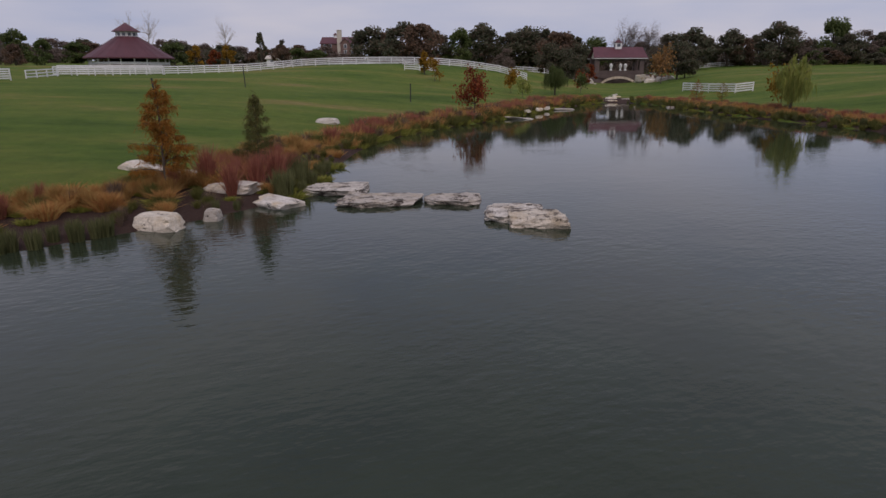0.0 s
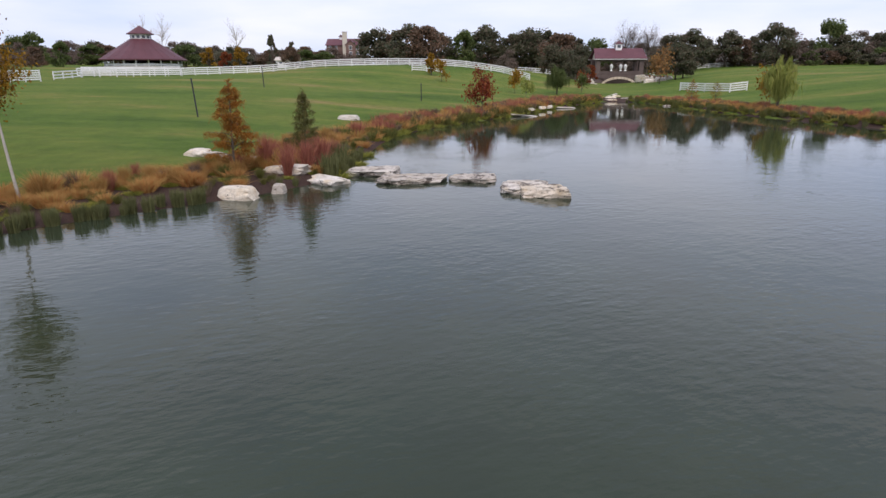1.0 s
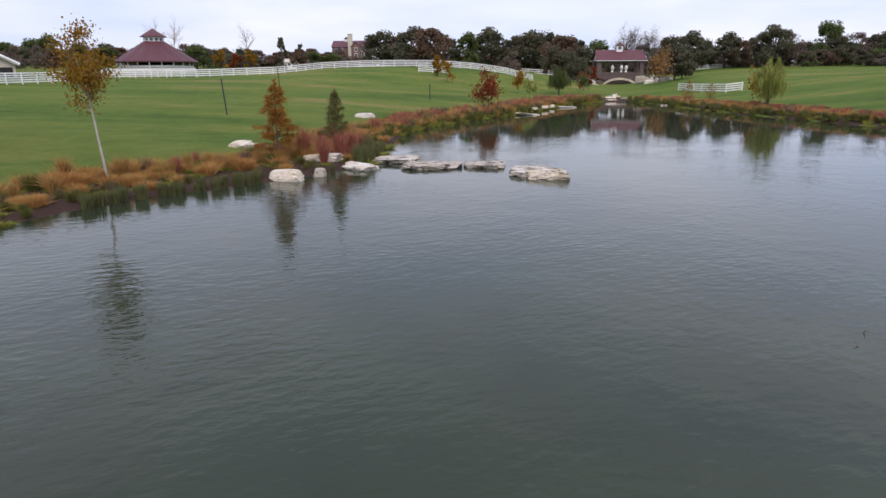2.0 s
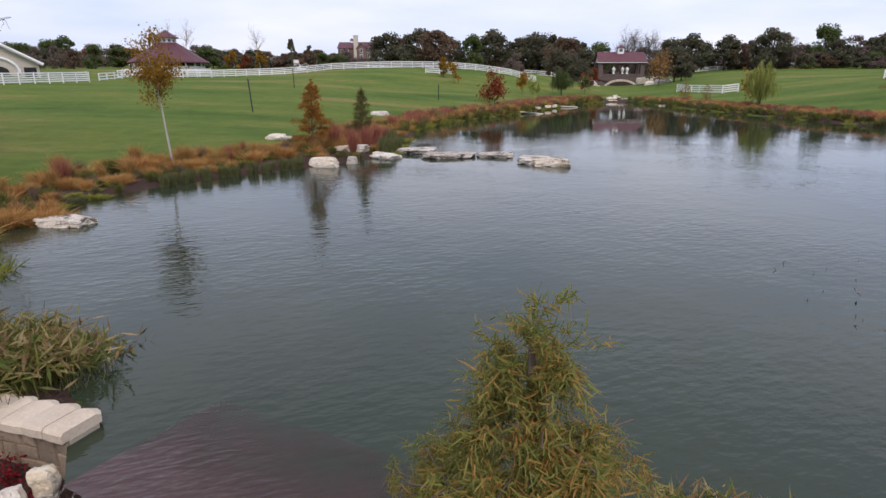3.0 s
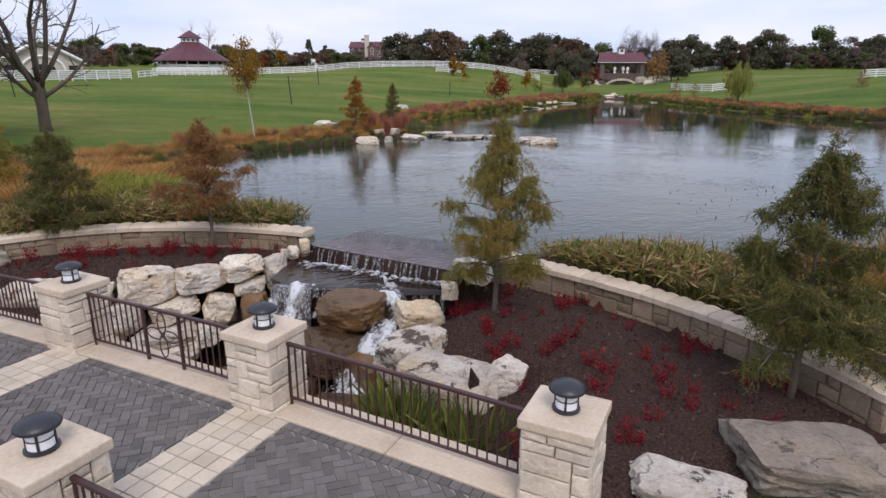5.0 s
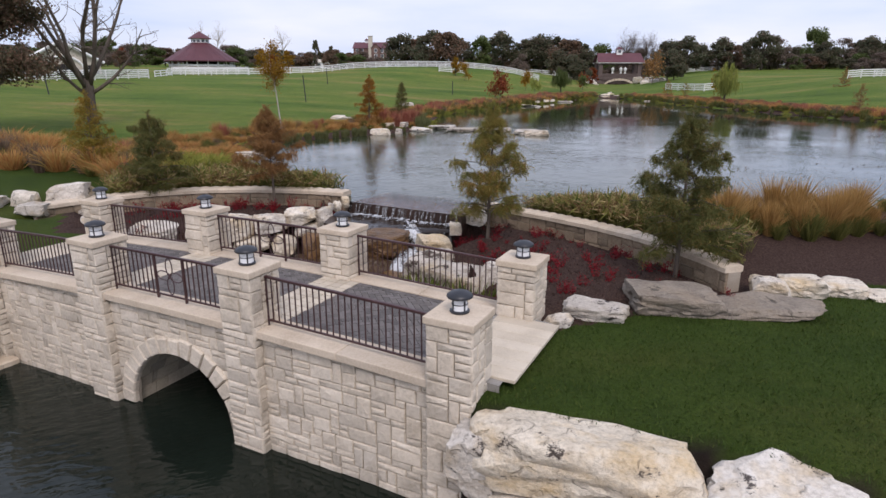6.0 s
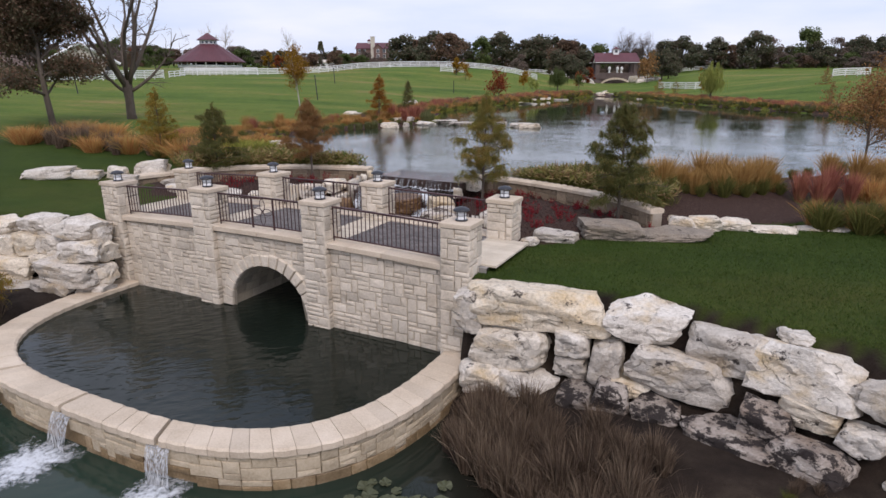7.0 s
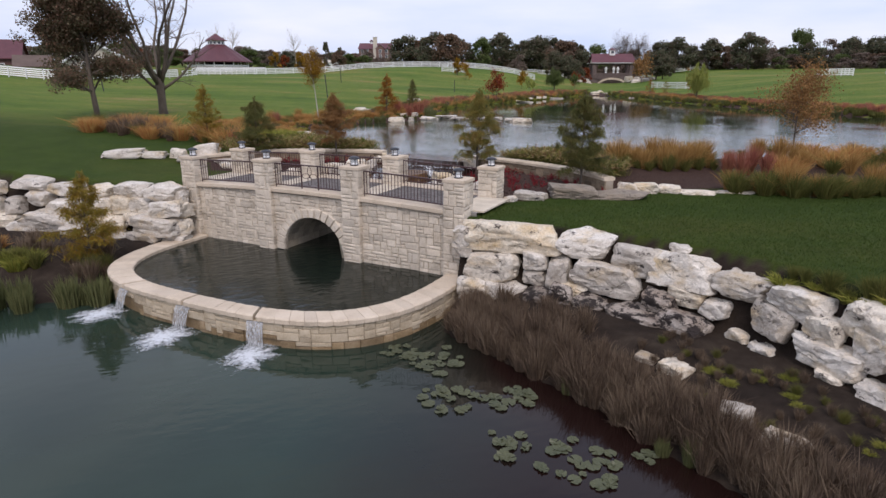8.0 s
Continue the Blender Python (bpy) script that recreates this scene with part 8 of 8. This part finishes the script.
TAN = leaf_mat("tan_plume_grass", [(0.15, (0.24, 0.14, 0.05)), (0.45, (0.38, 0.22, 0.07)), (0.7, (0.48, 0.29, 0.11)), (0.9, (0.30, 0.25, 0.075))], 0.8, 0.7)
OLIVE = leaf_mat("olive_grass_blades", [(0.15, (0.075, 0.085, 0.022)), (0.5, (0.13, 0.135, 0.035)), (0.85, (0.22, 0.19, 0.06))], 0.7, 0.7)
RUSSET = leaf_mat("russet_grass", [(0.15, (0.22, 0.07, 0.055)), (0.45, (0.34, 0.12, 0.085)), (0.7, (0.43, 0.19, 0.115)), (0.9, (0.31, 0.19, 0.09))], 0.8, 0.7)
ORANGE_BRUSH = leaf_mat("orange_brown_brush", [(0.15, (0.30, 0.13, 0.05)), (0.4, (0.48, 0.23, 0.08)), (0.62, (0.56, 0.34, 0.12)), (0.85, (0.34, 0.30, 0.09))], 0.8, 0.35)
REED = leaf_mat("grey_green_reed", [(0.15, (0.085, 0.10, 0.04)), (0.5, (0.14, 0.15, 0.06)), (0.85, (0.21, 0.20, 0.09))], 0.7, 0.7)
LIME = leaf_mat("yellow_green_waterside", [(0.15, (0.13, 0.16, 0.03)), (0.5, (0.25, 0.26, 0.05)), (0.85, (0.38, 0.33, 0.08))], 0.7, 0.7)
MARSH = leaf_mat("marsh_leaves", [(0.15, (0.055, 0.09, 0.02)), (0.34, (0.13, 0.155, 0.035)), (0.43, (0.26, 0.23, 0.06)), (0.53, (0.46, 0.36, 0.18)), (0.65, (0.27, 0.16, 0.075)), (0.82, (0.10, 0.055, 0.03))], 0.6, 1.2)
DEAD = leaf_mat("dead_brown_rush", [(0.15, (0.055, 0.037, 0.028)), (0.40, (0.12, 0.082, 0.058)), (0.58, (0.20, 0.143, 0.098)), (0.80, (0.34, 0.26, 0.18))], 0.85, 0.6)
CRIMSON = leaf_mat("crimson_shrub", [(0.12, (0.10, 0.008, 0.012)), (0.45, (0.20, 0.012, 0.02)), (0.75, (0.30, 0.025, 0.028)), (0.95, (0.26, 0.055, 0.03))], 0.6, 1.5)
IRIS = leaf_mat("iris_leaves", [(0.12, (0.055, 0.085, 0.02)), (0.45, (0.11, 0.15, 0.03)), (0.75, (0.22, 0.22, 0.045)), (0.95, (0.33, 0.27, 0.06))], 0.55, 1.0)

SPECIES = {
    "plume": ([tuft_mesh(60 + i, 420, 1.15, 0.55, 0.016) for i in range(3)], TAN, "tan plume grass clump with an arching head", "grass clump"),
    "olive": ([tuft_mesh(64 + i, 380, 0.8, 0.5, 0.016) for i in range(3)], OLIVE, "olive ornamental grass clump", "grass clump"),
    "russet": ([tuft_mesh(68 + i, 360, 1.2, 0.45, 0.016) for i in range(3)], RUSSET, "russet red ornamental grass clump", "grass clump"),
    "brush": ([tuft_mesh(72 + i, 420, 0.85, 0.85, 0.024, base=0.3) for i in range(4)], ORANGE_BRUSH, "orange-brown autumn grass clump on the bank", "grass clump"),
    "reed": ([tuft_mesh(77 + i, 320, 0.75, 0.16, 0.018, base=0.2) for i in range(3)], REED, "upright grey-green rush clump at the waterline", "rush clump"),
    "lime": ([tuft_mesh(81 + i, 320, 0.32, 0.5, 0.03, base=0.35) for i in range(3)], LIME, "low yellow-green waterside plant", "waterside plant"),
    "dead": ([tuft_mesh(85 + i, 300, 0.9, 0.42, 0.012, base=0.15) for i in range(4)], DEAD, "dry brown rush clump on the lower bank", "rush clump"),
    "iris": ([tuft_mesh(90 + i, 160, 0.75, 0.4, 0.045, base=0.25) for i in range(2)], IRIS, "green and yellow iris clump", "iris"),
}
for k in ("brush", "olive", "russet", "lime", "dead", "reed"):
    h, sp, bs = {"brush": (0.85, 0.85, 0.35), "olive": (0.8, 0.5, 0.25), "russet": (1.1, 0.5, 0.25), "lime": (0.32, 0.5, 0.4), "dead": (0.9, 0.5, 0.2), "reed": (0.75, 0.2, 0.25)}[k]
    SPECIES["far_" + k] = ([tuft_mesh(150 + len(SPECIES) * 3 + i, 120, h, sp, 0.04, base=bs) for i in range(3)], SPECIES[k][1], SPECIES[k][2], SPECIES[k][3])
g_rnd = random.Random(17)


def clump(kind, x, y, z=None, s=1.0, tall=1.0, group=""):
    meshes, mat, lab, cat = SPECIES[kind]
    me = g_rnd.choice(meshes)
    if z is None:
        z = gz(x, y)
    k = s * g_rnd.uniform(0.7, 1.25)
    m = pose(x, y, z - 0.02, 0, 0, g_rnd.uniform(0, 360)) @ Matrix.Diagonal((k, k, k * tall, 1))
    return tagged(link(cat.replace(" ", "_"), me, mat, m=m), lab, cat, group or cat + "s")


def along(line, lo, hi, side, count, kinds, s=1.0, group="", joined=None):
    """Clumps scattered in a band beside a line; a joined drift becomes one scatter of each kind."""
    pts = resample(line, 0.25)
    total = len(pts)
    for i in range(count):
        j = min(int((i + g_rnd.random()) / count * (total - 1)), total - 2)
        p, q = pts[j], pts[j + 1]
        d = (q - p) / (np.linalg.norm(q - p) + 1e-9)
        n = np.array([-d[1], d[0]]) * side
        c = p + n * g_rnd.uniform(lo, hi)
        kind = g_rnd.choice(kinds)
        if any(abs(c[0] - q[0]) < 0.95 and -1.1 < c[1] - q[1] < 0.5 for q in SHOWN):
            continue
        if joined is None:
            clump(kind, float(c[0]), float(c[1]), None, s, 1.0, group)
        else:
            joined.append((kind, float(c[0]), float(c[1]), s * g_rnd.uniform(0.75, 1.25), g_rnd.uniform(0, 6.28)))


def drift(rows, name, label):
    """One scatter of clumps of each kind out of rows (kind, x, y, size, turn)."""
    data = {}
    for kind, x, y, s, a in rows:
        me = g_rnd.choice(SPECIES[kind][0])
        if me.name not in data:
            co = np.empty(len(me.vertices) * 3)
            me.vertices.foreach_get("co", co)
            data[me.name] = (co.reshape(-1, 3), [tuple(p.vertices) for p in me.polygons])
    for kind in sorted({r[0] for r in rows}):
        vs, fs, off = [], [], 0
        for k, x, y, s, a in rows:
            if k != kind:
                continue
            co, pf = data[g_rnd.choice([m.name for m in SPECIES[kind][0] if m.name in data])]
            c, sn = math.cos(a), math.sin(a)
            w = co * s
            vs.append(np.stack([w[:, 0] * c - w[:, 1] * sn + x, w[:, 0] * sn + w[:, 1] * c + y, w[:, 2] + gz(x, y) - 0.02], 1))
            fs += [tuple(i + off for i in f) for f in pf]
            off += len(co)
        tagged(link(name, np_mesh(name, np.concatenate(vs), fs), SPECIES[kind][1]), label, "grasses", kind="stuff")


# the west bank: a drift of autumn grasses above the waterline, rushes in the shallows
WB = POND_WEST[8:24]
FAR_DRIFT, BANK_DRIFT = [], []
along(WB, 3.0, 4.7, -1, 95, ("brush", "brush", "dead", "plume", "olive", "russet"), 0.85)
along(WB, 2.4, 5.2, -1, 330, ("brush", "lime", "olive", "plume", "brush", "brush", "plume"), 0.62, "", BANK_DRIFT)
along(WB[:6], 0.4, 2.8, -1, 110, ("brush", "lime", "olive", "dead", "olive"), 0.5, "", BANK_DRIFT)
along(WB[6:8], 1.0, 2.6, -1, 14, ("brush", "lime", "olive"), 0.45, "", BANK_DRIFT)
along(WB[7:], 0.3, 2.8, -1, 150, ("brush", "lime", "olive", "dead", "olive"), 0.5, "", BANK_DRIFT)
along(WB[3:9], 0.0, 0.45, -1, 36, ("reed",), 0.72)
along(WB[9:], 0.0, 0.5, -1, 34, ("reed", "lime", "lime"), 0.6)
along(WB[1:4], 0.0, 0.6, -1, 12, ("reed", "lime"), 0.9)
along(POND_WEST[:9], 0.5, 4.2, -1, 420, ("far_brush", "far_brush", "far_russet", "far_olive", "far_dead"), 0.95, "", FAR_DRIFT)
along(POND_WEST[:9], 0.1, 1.1, -1, 160, ("far_lime", "far_olive"), 1.0, "", FAR_DRIFT)
for x, y in ((-9.2, 23.0), (-8.7, 24.2), (-8.3, 25.2), (-8.0, 26.4), (-9.8, 25.0), (-10.2, 26.2), (-8.8, 27.5), (-10.6, 24.2), (-9.9, 27.9)):
    clump("russet", x, y, None, 1.15)
for x, y in ((-7.6, 24.4), (-7.5, 25.4), (-7.7, 26.2), (-7.5, 23.6), (-8.0, 27.0)):
    clump("reed", x, y, 0.0, 1.5)
# the east bank
along(POND_EAST[11:], 1.2, 4.6, -1, 620, ("far_brush", "far_brush", "far_russet", "far_dead"), 0.72, "", FAR_DRIFT)
along(POND_EAST[11:], 0.0, 1.5, -1, 340, ("far_lime", "far_olive", "far_reed", "far_olive"), 0.8, "", FAR_DRIFT)
drift(FAR_DRIFT, "bank_grasses", "mixed russet and olive grasses along the far bank")
drift(BANK_DRIFT, "low_bank_grasses", "low tan and green grasses between the bank clumps")
# left of the bridge
for i in range(56):
    x = -25 + 10.8 * g_rnd.random()
    y = -3.6 + 4.2 * g_rnd.random() - 0.16 * (x + 14)
    clump(g_rnd.choice(("brush", "dead", "brush", "dead", "olive")), x, y, None, 1.15)
for i in range(34):
    x = -17.5 + 3.5 * g_rnd.random()
    y = 0.5 + 8 * g_rnd.random()
    clump(g_rnd.choice(("brush", "plume", "brush", "olive")), x - 0.6, y, None, 0.75)
# the grass bed beyond the lawn
for x, y in ((4.7, -8.6), (5.4, -8.3), (6.1, -8.0), (6.8, -7.8), (7.5, -7.6), (5.1, -7.8), (6.4, -7.3), (7.2, -7.0), (8.2, -7.2), (5.8, -8.6), (6.6, -8.5), (7.4, -8.3), (8.1, -7.9), (8.8, -7.7), (4.4, -8.0), (5.7, -7.5), (8.9, -6.8)):
    clump("plume", x, y, None, 1.0)
    clump("olive", x + 0.15, y - 0.25, None, 0.85)
for x, y in ((8.4, -11.8), (9.3, -12.2), (10.2, -12.6), (11.2, -12.7), (12.3, -12.6), (13.5, -12.2), (14.6, -11.6), (16, -11)):
    clump("plume", x, y + 0.3, None, 1.15, 0.85)
    clump("olive", x + 0.1, y - 0.1, None, 1.3, 0.9)
    clump("olive", x + 0.55, y + 0.1, None, 1.2, 0.9)
for x, y in ((9.3, -8.6), (9.8, -8.9), (10.3, -8.4), (9.6, -8.0), (10.8, -8.9)):
    clump("russet", x, y, None, 1.05)
for i in range(40):
    clump(g_rnd.choice(("plume", "olive", "brush")), 11.5 + 12 * g_rnd.random(), -8.5 + 4.5 * g_rnd.random(), None, 1.0)
for i in range(26):
    x = 3.6 + 18 * g_rnd.random()
    clump("olive", x, -6.6 + 0.32 * max(0, x - 6) + g_rnd.uniform(-0.4, 0.2), None, 0.6)
# dry rushes on the lower bank
LB = [(-1.8, -19.45), (-0.35, -20.95), (0.95, -22.3), (1.9, -23.3), (2.9, -24.75), (3.9, -25.9), (5.2, -27.8)]
along(LB, -0.2, 0.75, 1, 115, ("dead",), 0.95)
LOW_DRIFT = []
along(LB, -0.1, 1.1, 1, 90, ("dead",), 0.7, "", LOW_DRIFT)
along(LB[4:], 0.6, 1.1, 1, 14, ("dead",), 0.8)
along(LB[2:6], -0.3, 0.0, 1, 5, ("reed",), 0.7)
along([(3.0, -21.9), (4.4, -23.2), (5.6, -25.0), (6.4, -26.6)], -1.0, 1.2, 1, 110, ("olive", "dead", "lime", "dead", "dead"), 0.3, "", LOW_DRIFT)
along([(-1.6, -18.9), (0.3, -20.0), (2.0, -21.5)], -0.5, 0.5, 1, 34, ("dead",), 0.75, "", LOW_DRIFT)
drift(LOW_DRIFT, "lower_bank_weeds", "dry rushes and weeds on the lower bank")
for i in range(34):
    x = -21 + 8.2 * g_rnd.random()
    y = -15.4 - 2.4 * g_rnd.random() - 0.12 * (x + 14)
    clump(g_rnd.choice(("dead", "dead", "olive", "dead", "brush")), x, y, None, 0.85)
for x, y in ((-15.6, -18.9), (-16.3, -19.2), (-17.0, -19.5), (-16.1, -19.8), (-13.7, -18.4), (-13.3, -17.9), (-13.2, -18.5), (-14.1, -18.7), (-15.2, -19.3)):
    clump("reed", x, y, -3.2, 1.35)
for x, y in ((-16.9, -17.3), (-17.3, -17.0), (-16.6, -17.0)):
    meshes = SPECIES["lime"][0]
    tagged(link("flower_clump", meshes[0], GOLD, m=pose(x, y, gz(x, y), 0, 0, x * 50) @ Matrix.Diagonal((0.9, 0.9, 1.6, 1))), "bright golden flowering clump on the lower bank", "flowers", "golden flowers")
# plants on the top edge of the lawn wall
for i in range(16):
    x = 6.2 + 2.4 * i / 15
    clump("olive" if i % 3 else "lime", x, -21.6 - 1.3 * (x - 6.2) + 0.3 * g_rnd.random(), None, 0.6)
# irises behind the bridge railing
for x, y in ((-2.6, -11.0), (-2.2, -11.3), (-3.1, -10.9), (-1.8, -11.6), (-2.9, -11.4), (-2.4, -11.8), (-3.4, -11.3), (-1.5, -12.0), (-2.3, -10.6)):
    clump("iris", x, y, -1.55, 1.3)
part("iris_shelf", box(bmesh.new(), (-3.8, -12.6, -2.9), (-0.9, -10.3, -1.5), 0.2), rough_mat("wet_bank_soil", (0.02, 0.017, 0.013), (0.04, 0.033, 0.025), (0.07, 0.06, 0.045), 2, 20, 0.9, 0.03, 0), falls)

# marsh plants behind the bed walls
marsh_meshes = [broad_plant_mesh(100 + i, 92, 0.54, 0.45, 0.34, 0.021) for i in range(4)]


def marsh(x, y, s=1.0):
    m = pose(x, y, gz(x, y) - 0.03, 0, 0, g_rnd.uniform(0, 360)) @ Matrix.Diagonal((s, s, s * g_rnd.uniform(0.85, 1.15), 1))
    t = empty("marsh_plant", m, "broad-leaved marsh plant yellowing at the waterline", "marsh plant", "marsh plants behind the bed walls")
    leaves, stalks = g_rnd.choice(marsh_meshes)
    link("foliage", leaves, MARSH, t)
    link("stem_tuft", stalks, OLIVE, t)


for line, lo, hi, n in (([(-0.4, -6.0), (0.5, -6.7), (1.25, -7.35), (2.3, -8.4), (2.95, -9.1), (3.7, -10.4)], 0.0, 1.5, 140), ([(-14.6, -4.6), (-13.2, -3.3), (-11.6, -2.7), (-9.8, -2.6), (-8.4, -2.75), (-7.3, -3.0)], -0.75, 1.2, 120)):
    pts = resample(line, 0.2)
    for i in range(n):
        j = g_rnd.randrange(len(pts) - 1)
        d = (pts[j + 1] - pts[j]) / np.linalg.norm(pts[j + 1] - pts[j])
        c = pts[j] + np.array([-d[1], d[0]]) * g_rnd.uniform(lo, hi)
        marsh(float(c[0]), float(c[1]), g_rnd.uniform(0.85, 1.2) * (0.62 + 0.38 * min(1.0, j / len(pts) * 2.5) if lo == 0.0 else 1.0))
for i in range(30):
    c = (-15.5 + 2.6 * g_rnd.random(), -2.8 + 4.5 * g_rnd.random())
    clump("lime", c[0], c[1], None, 1.6, 1.6)

# crimson shrubs in the mulch
def shrub_mesh(seed, n=150):
    r = rng(seed)
    st = []
    for i in range(9):
        a = r.uniform(0, 2 * math.pi)
        st.append(branch(r, (0.05 * math.cos(a), 0.05 * math.sin(a), 0), (math.cos(a) * 0.5, math.sin(a) * 0.5, 1), r.uniform(0.2, 0.42), 4, 0, 0.15))
    c = np.array([s[r.randint(1, 5)] + r.normal(size=3) * 0.035 for s in [st[r.randint(0, 9)] for _ in range(n)]])
    v, f = leaf_quads(c, 0.06, r, 0, 0.6)
    return np_mesh("crimson_shrub", v, f)


shrubs = [shrub_mesh(120 + i) for i in range(4)]
def shrub(x, y, s=1.0):
    tagged(link("crimson_shrub", g_rnd.choice(shrubs), CRIMSON, m=pose(x, y, gz(x, y) - 0.02, 0, 0, g_rnd.uniform(0, 360)) @ Matrix.Diagonal((s, s, s, 1))), "small crimson-leaved shrub in bark mulch", "shrub", "crimson shrubs in the beds")


for bed, n, seed in ((LEFT_BED, 44, 1), (RIGHT_BED, 70, 2)):
    rr = random.Random(seed)
    xs, ys = [p[0] for p in bed], [p[1] for p in bed]
    made = 0
    while made < n:
        x, y = rr.uniform(min(xs), max(xs)), rr.uniform(min(ys), max(ys))
        if not inside(np.array([x]), np.array([y]), bed)[0] or seg_dist(np.array([x]), np.array([y]), CHANNEL, True)[0] < 0.6:
            continue
        shrub(x, y, rr.choice((0.4, 0.55, 0.7, 0.9)))
        made += 1
for i in range(13):
    k = i / 12
    shrub(-13.2 + 6.4 * k, -5.6 + 1.0 * math.sin(2.2 * k) + g_rnd.uniform(-0.25, 0.2), g_rnd.uniform(0.8, 1.2))
for i in range(9):
    shrub(-2.15 + g_rnd.uniform(-0.3, 0.35), -7.0 + g_rnd.uniform(-0.5, 0.2), 0.7)

# fallen bark and pebbles in the mulch: one scatter
r = rng(9)
pts = []
for bed in (LEFT_BED, RIGHT_BED):
    xs, ys = [p[0] for p in bed], [p[1] for p in bed]
    c = np.stack([r.uniform(min(xs), max(xs), 5000), r.uniform(min(ys), max(ys), 5000)], 1)
    ok = inside(c[:, 0], c[:, 1], bed) & ~inside(c[:, 0], c[:, 1], CHANNEL)
    pts.append(c[ok])
c = np.concatenate(pts)
z = ground_height(c[:, 0], c[:, 1])
v, f = leaf_quads(np.stack([c[:, 0], c[:, 1], z + 0.02], 1), 0.07, r, 0, 0.5)
tagged(link("bark_chips", np_mesh("bark_chips", v, f), leaf_mat("bark_chips", [(0.1, (0.025, 0.015, 0.012)), (0.5, (0.066, 0.038, 0.031)), (0.8, (0.13, 0.08, 0.066)), (0.97, (0.3, 0.24, 0.19))], 0.9, 2.0, 0.05)), "loose bark mulch chips on the planting beds", "mulch", kind="stuff")

# lily pads
PAD = leaf_mat("lily_pad", [(0.15, (0.030, 0.036, 0.024)), (0.5, (0.055, 0.066, 0.042)), (0.80, (0.10, 0.105, 0.058)), (0.9, (0.34, 0.27, 0.05))], 0.35, 1.5, 0.05)
pad_meshes = []
for sd in range(3):
    r = rng(140 + sd)
    bm = bmesh.new()
    ctr = bm.verts.new((0, 0, 0.005))
    rim = [bm.verts.new((math.cos(a) * (1 + r.normal() * 0.04), math.sin(a) * (1 + r.normal() * 0.04), 0.012 + abs(r.normal()) * 0.03)) for a in np.linspace(0.2, 2 * math.pi - 0.2, 18)]
    low = [bm.verts.new((v.co.x * 0.98, v.co.y * 0.98, v.co.z - 0.012)) for v in rim]
    for i in range(17):
        bm.faces.new((ctr, rim[i], rim[i + 1]))
        bm.faces.new((rim[i], low[i], low[i + 1], rim[i + 1]))
    me = bpy.data.meshes.new("lily_pad")
    bm.to_mesh(me)
    bm.free()
    pad_meshes.append(me)
for x, y, n, rad in ((-3.0, -21.1, 14, 0.5), (-2.1, -21.4, 26, 0.8), (-1.6, -23.3, 18, 0.65), (-0.2, -23.15, 16, 0.6), (-0.12, -24.95, 12, 0.6), (1.2, -25.4, 26, 0.85), (2.45, -25.15, 6, 0.3)):
    t = empty("lily_pads", pose(x, y, -3.15), "floating green lily pads on dark water", "water lilies", "patches of lily pads")
    for i in range(n):
        a, d = g_rnd.uniform(0, 6.28), rad * math.sqrt(g_rnd.random())
        s = g_rnd.uniform(0.08, 0.17)
        link("pad", g_rnd.choice(pad_meshes), PAD, t, m=pose(d * math.cos(a), d * math.sin(a), 0.006 + 0.004 * (i % 4), 0, 0, g_rnd.uniform(0, 360)) @ Matrix.Diagonal((s, s, 0.6, 1)))

# thin stalks standing in the shallows
r = rng(77)
c = np.stack([r.uniform(4.5, 18, 130), np.zeros(130)], 1)
c[:, 1] = -2.6 + 0.28 * c[:, 0] + r.uniform(0.3, 5.0, 130)
b = np.stack([c[:, 0], c[:, 1], np.full(130, -0.05)], 1)
v, f = strip_blades(b, b + np.stack([r.normal(size=130) * 0.08, r.normal(size=130) * 0.08, r.uniform(0.05, 0.16, 130)], 1), 0.03, r, np.zeros((130, 3)))
tagged(link("pond_stalks", np_mesh("pond_stalks", v, f), DEAD), "scattered dark stalks standing in shallow water", "stalks", kind="stuff")


# mown blades of the lawn beside the bridge: one scatter
r = rng(31)
c = np.stack([r.uniform(-1.5, 15, 90000), r.uniform(-24.5, -11, 90000)], 1)
ok = ~inside(c[:, 0], c[:, 1], LOW_GROUND) & ~inside(c[:, 0], c[:, 1], RIGHT_BED) & ~inside(c[:, 0], c[:, 1], GRASS_BED) & ~inside(c[:, 0], c[:, 1], FOOTPRINT) & (seg_dist(c[:, 0], c[:, 1], EAST_WALL) > 0.7) & (seg_dist(c[:, 0], c[:, 1], RIGHT_BED, True) > 0.4)
c = c[ok]
b = np.stack([c[:, 0], c[:, 1], ground_height(c[:, 0], c[:, 1]) - 0.005], 1)
tip = b + np.stack([r.normal(size=len(b)) * 0.03, r.normal(size=len(b)) * 0.03, r.uniform(0.03, 0.075, len(b))], 1)
v, f = strip_blades(b, tip, 0.012, r, np.zeros((len(b), 3)))
tagged(link("lawn_blades", np_mesh("lawn_blades", v, f), leaf_mat("lawn_blades", [(0.15, (0.028, 0.055, 0.009)), (0.5, (0.046, 0.080, 0.013)), (0.8, (0.080, 0.10, 0.020)), (0.95, (0.15, 0.12, 0.04))], 0.7, 0.5, 0.2)), "short mown grass blades of the lawn beside the bridge", "grass", kind="stuff")
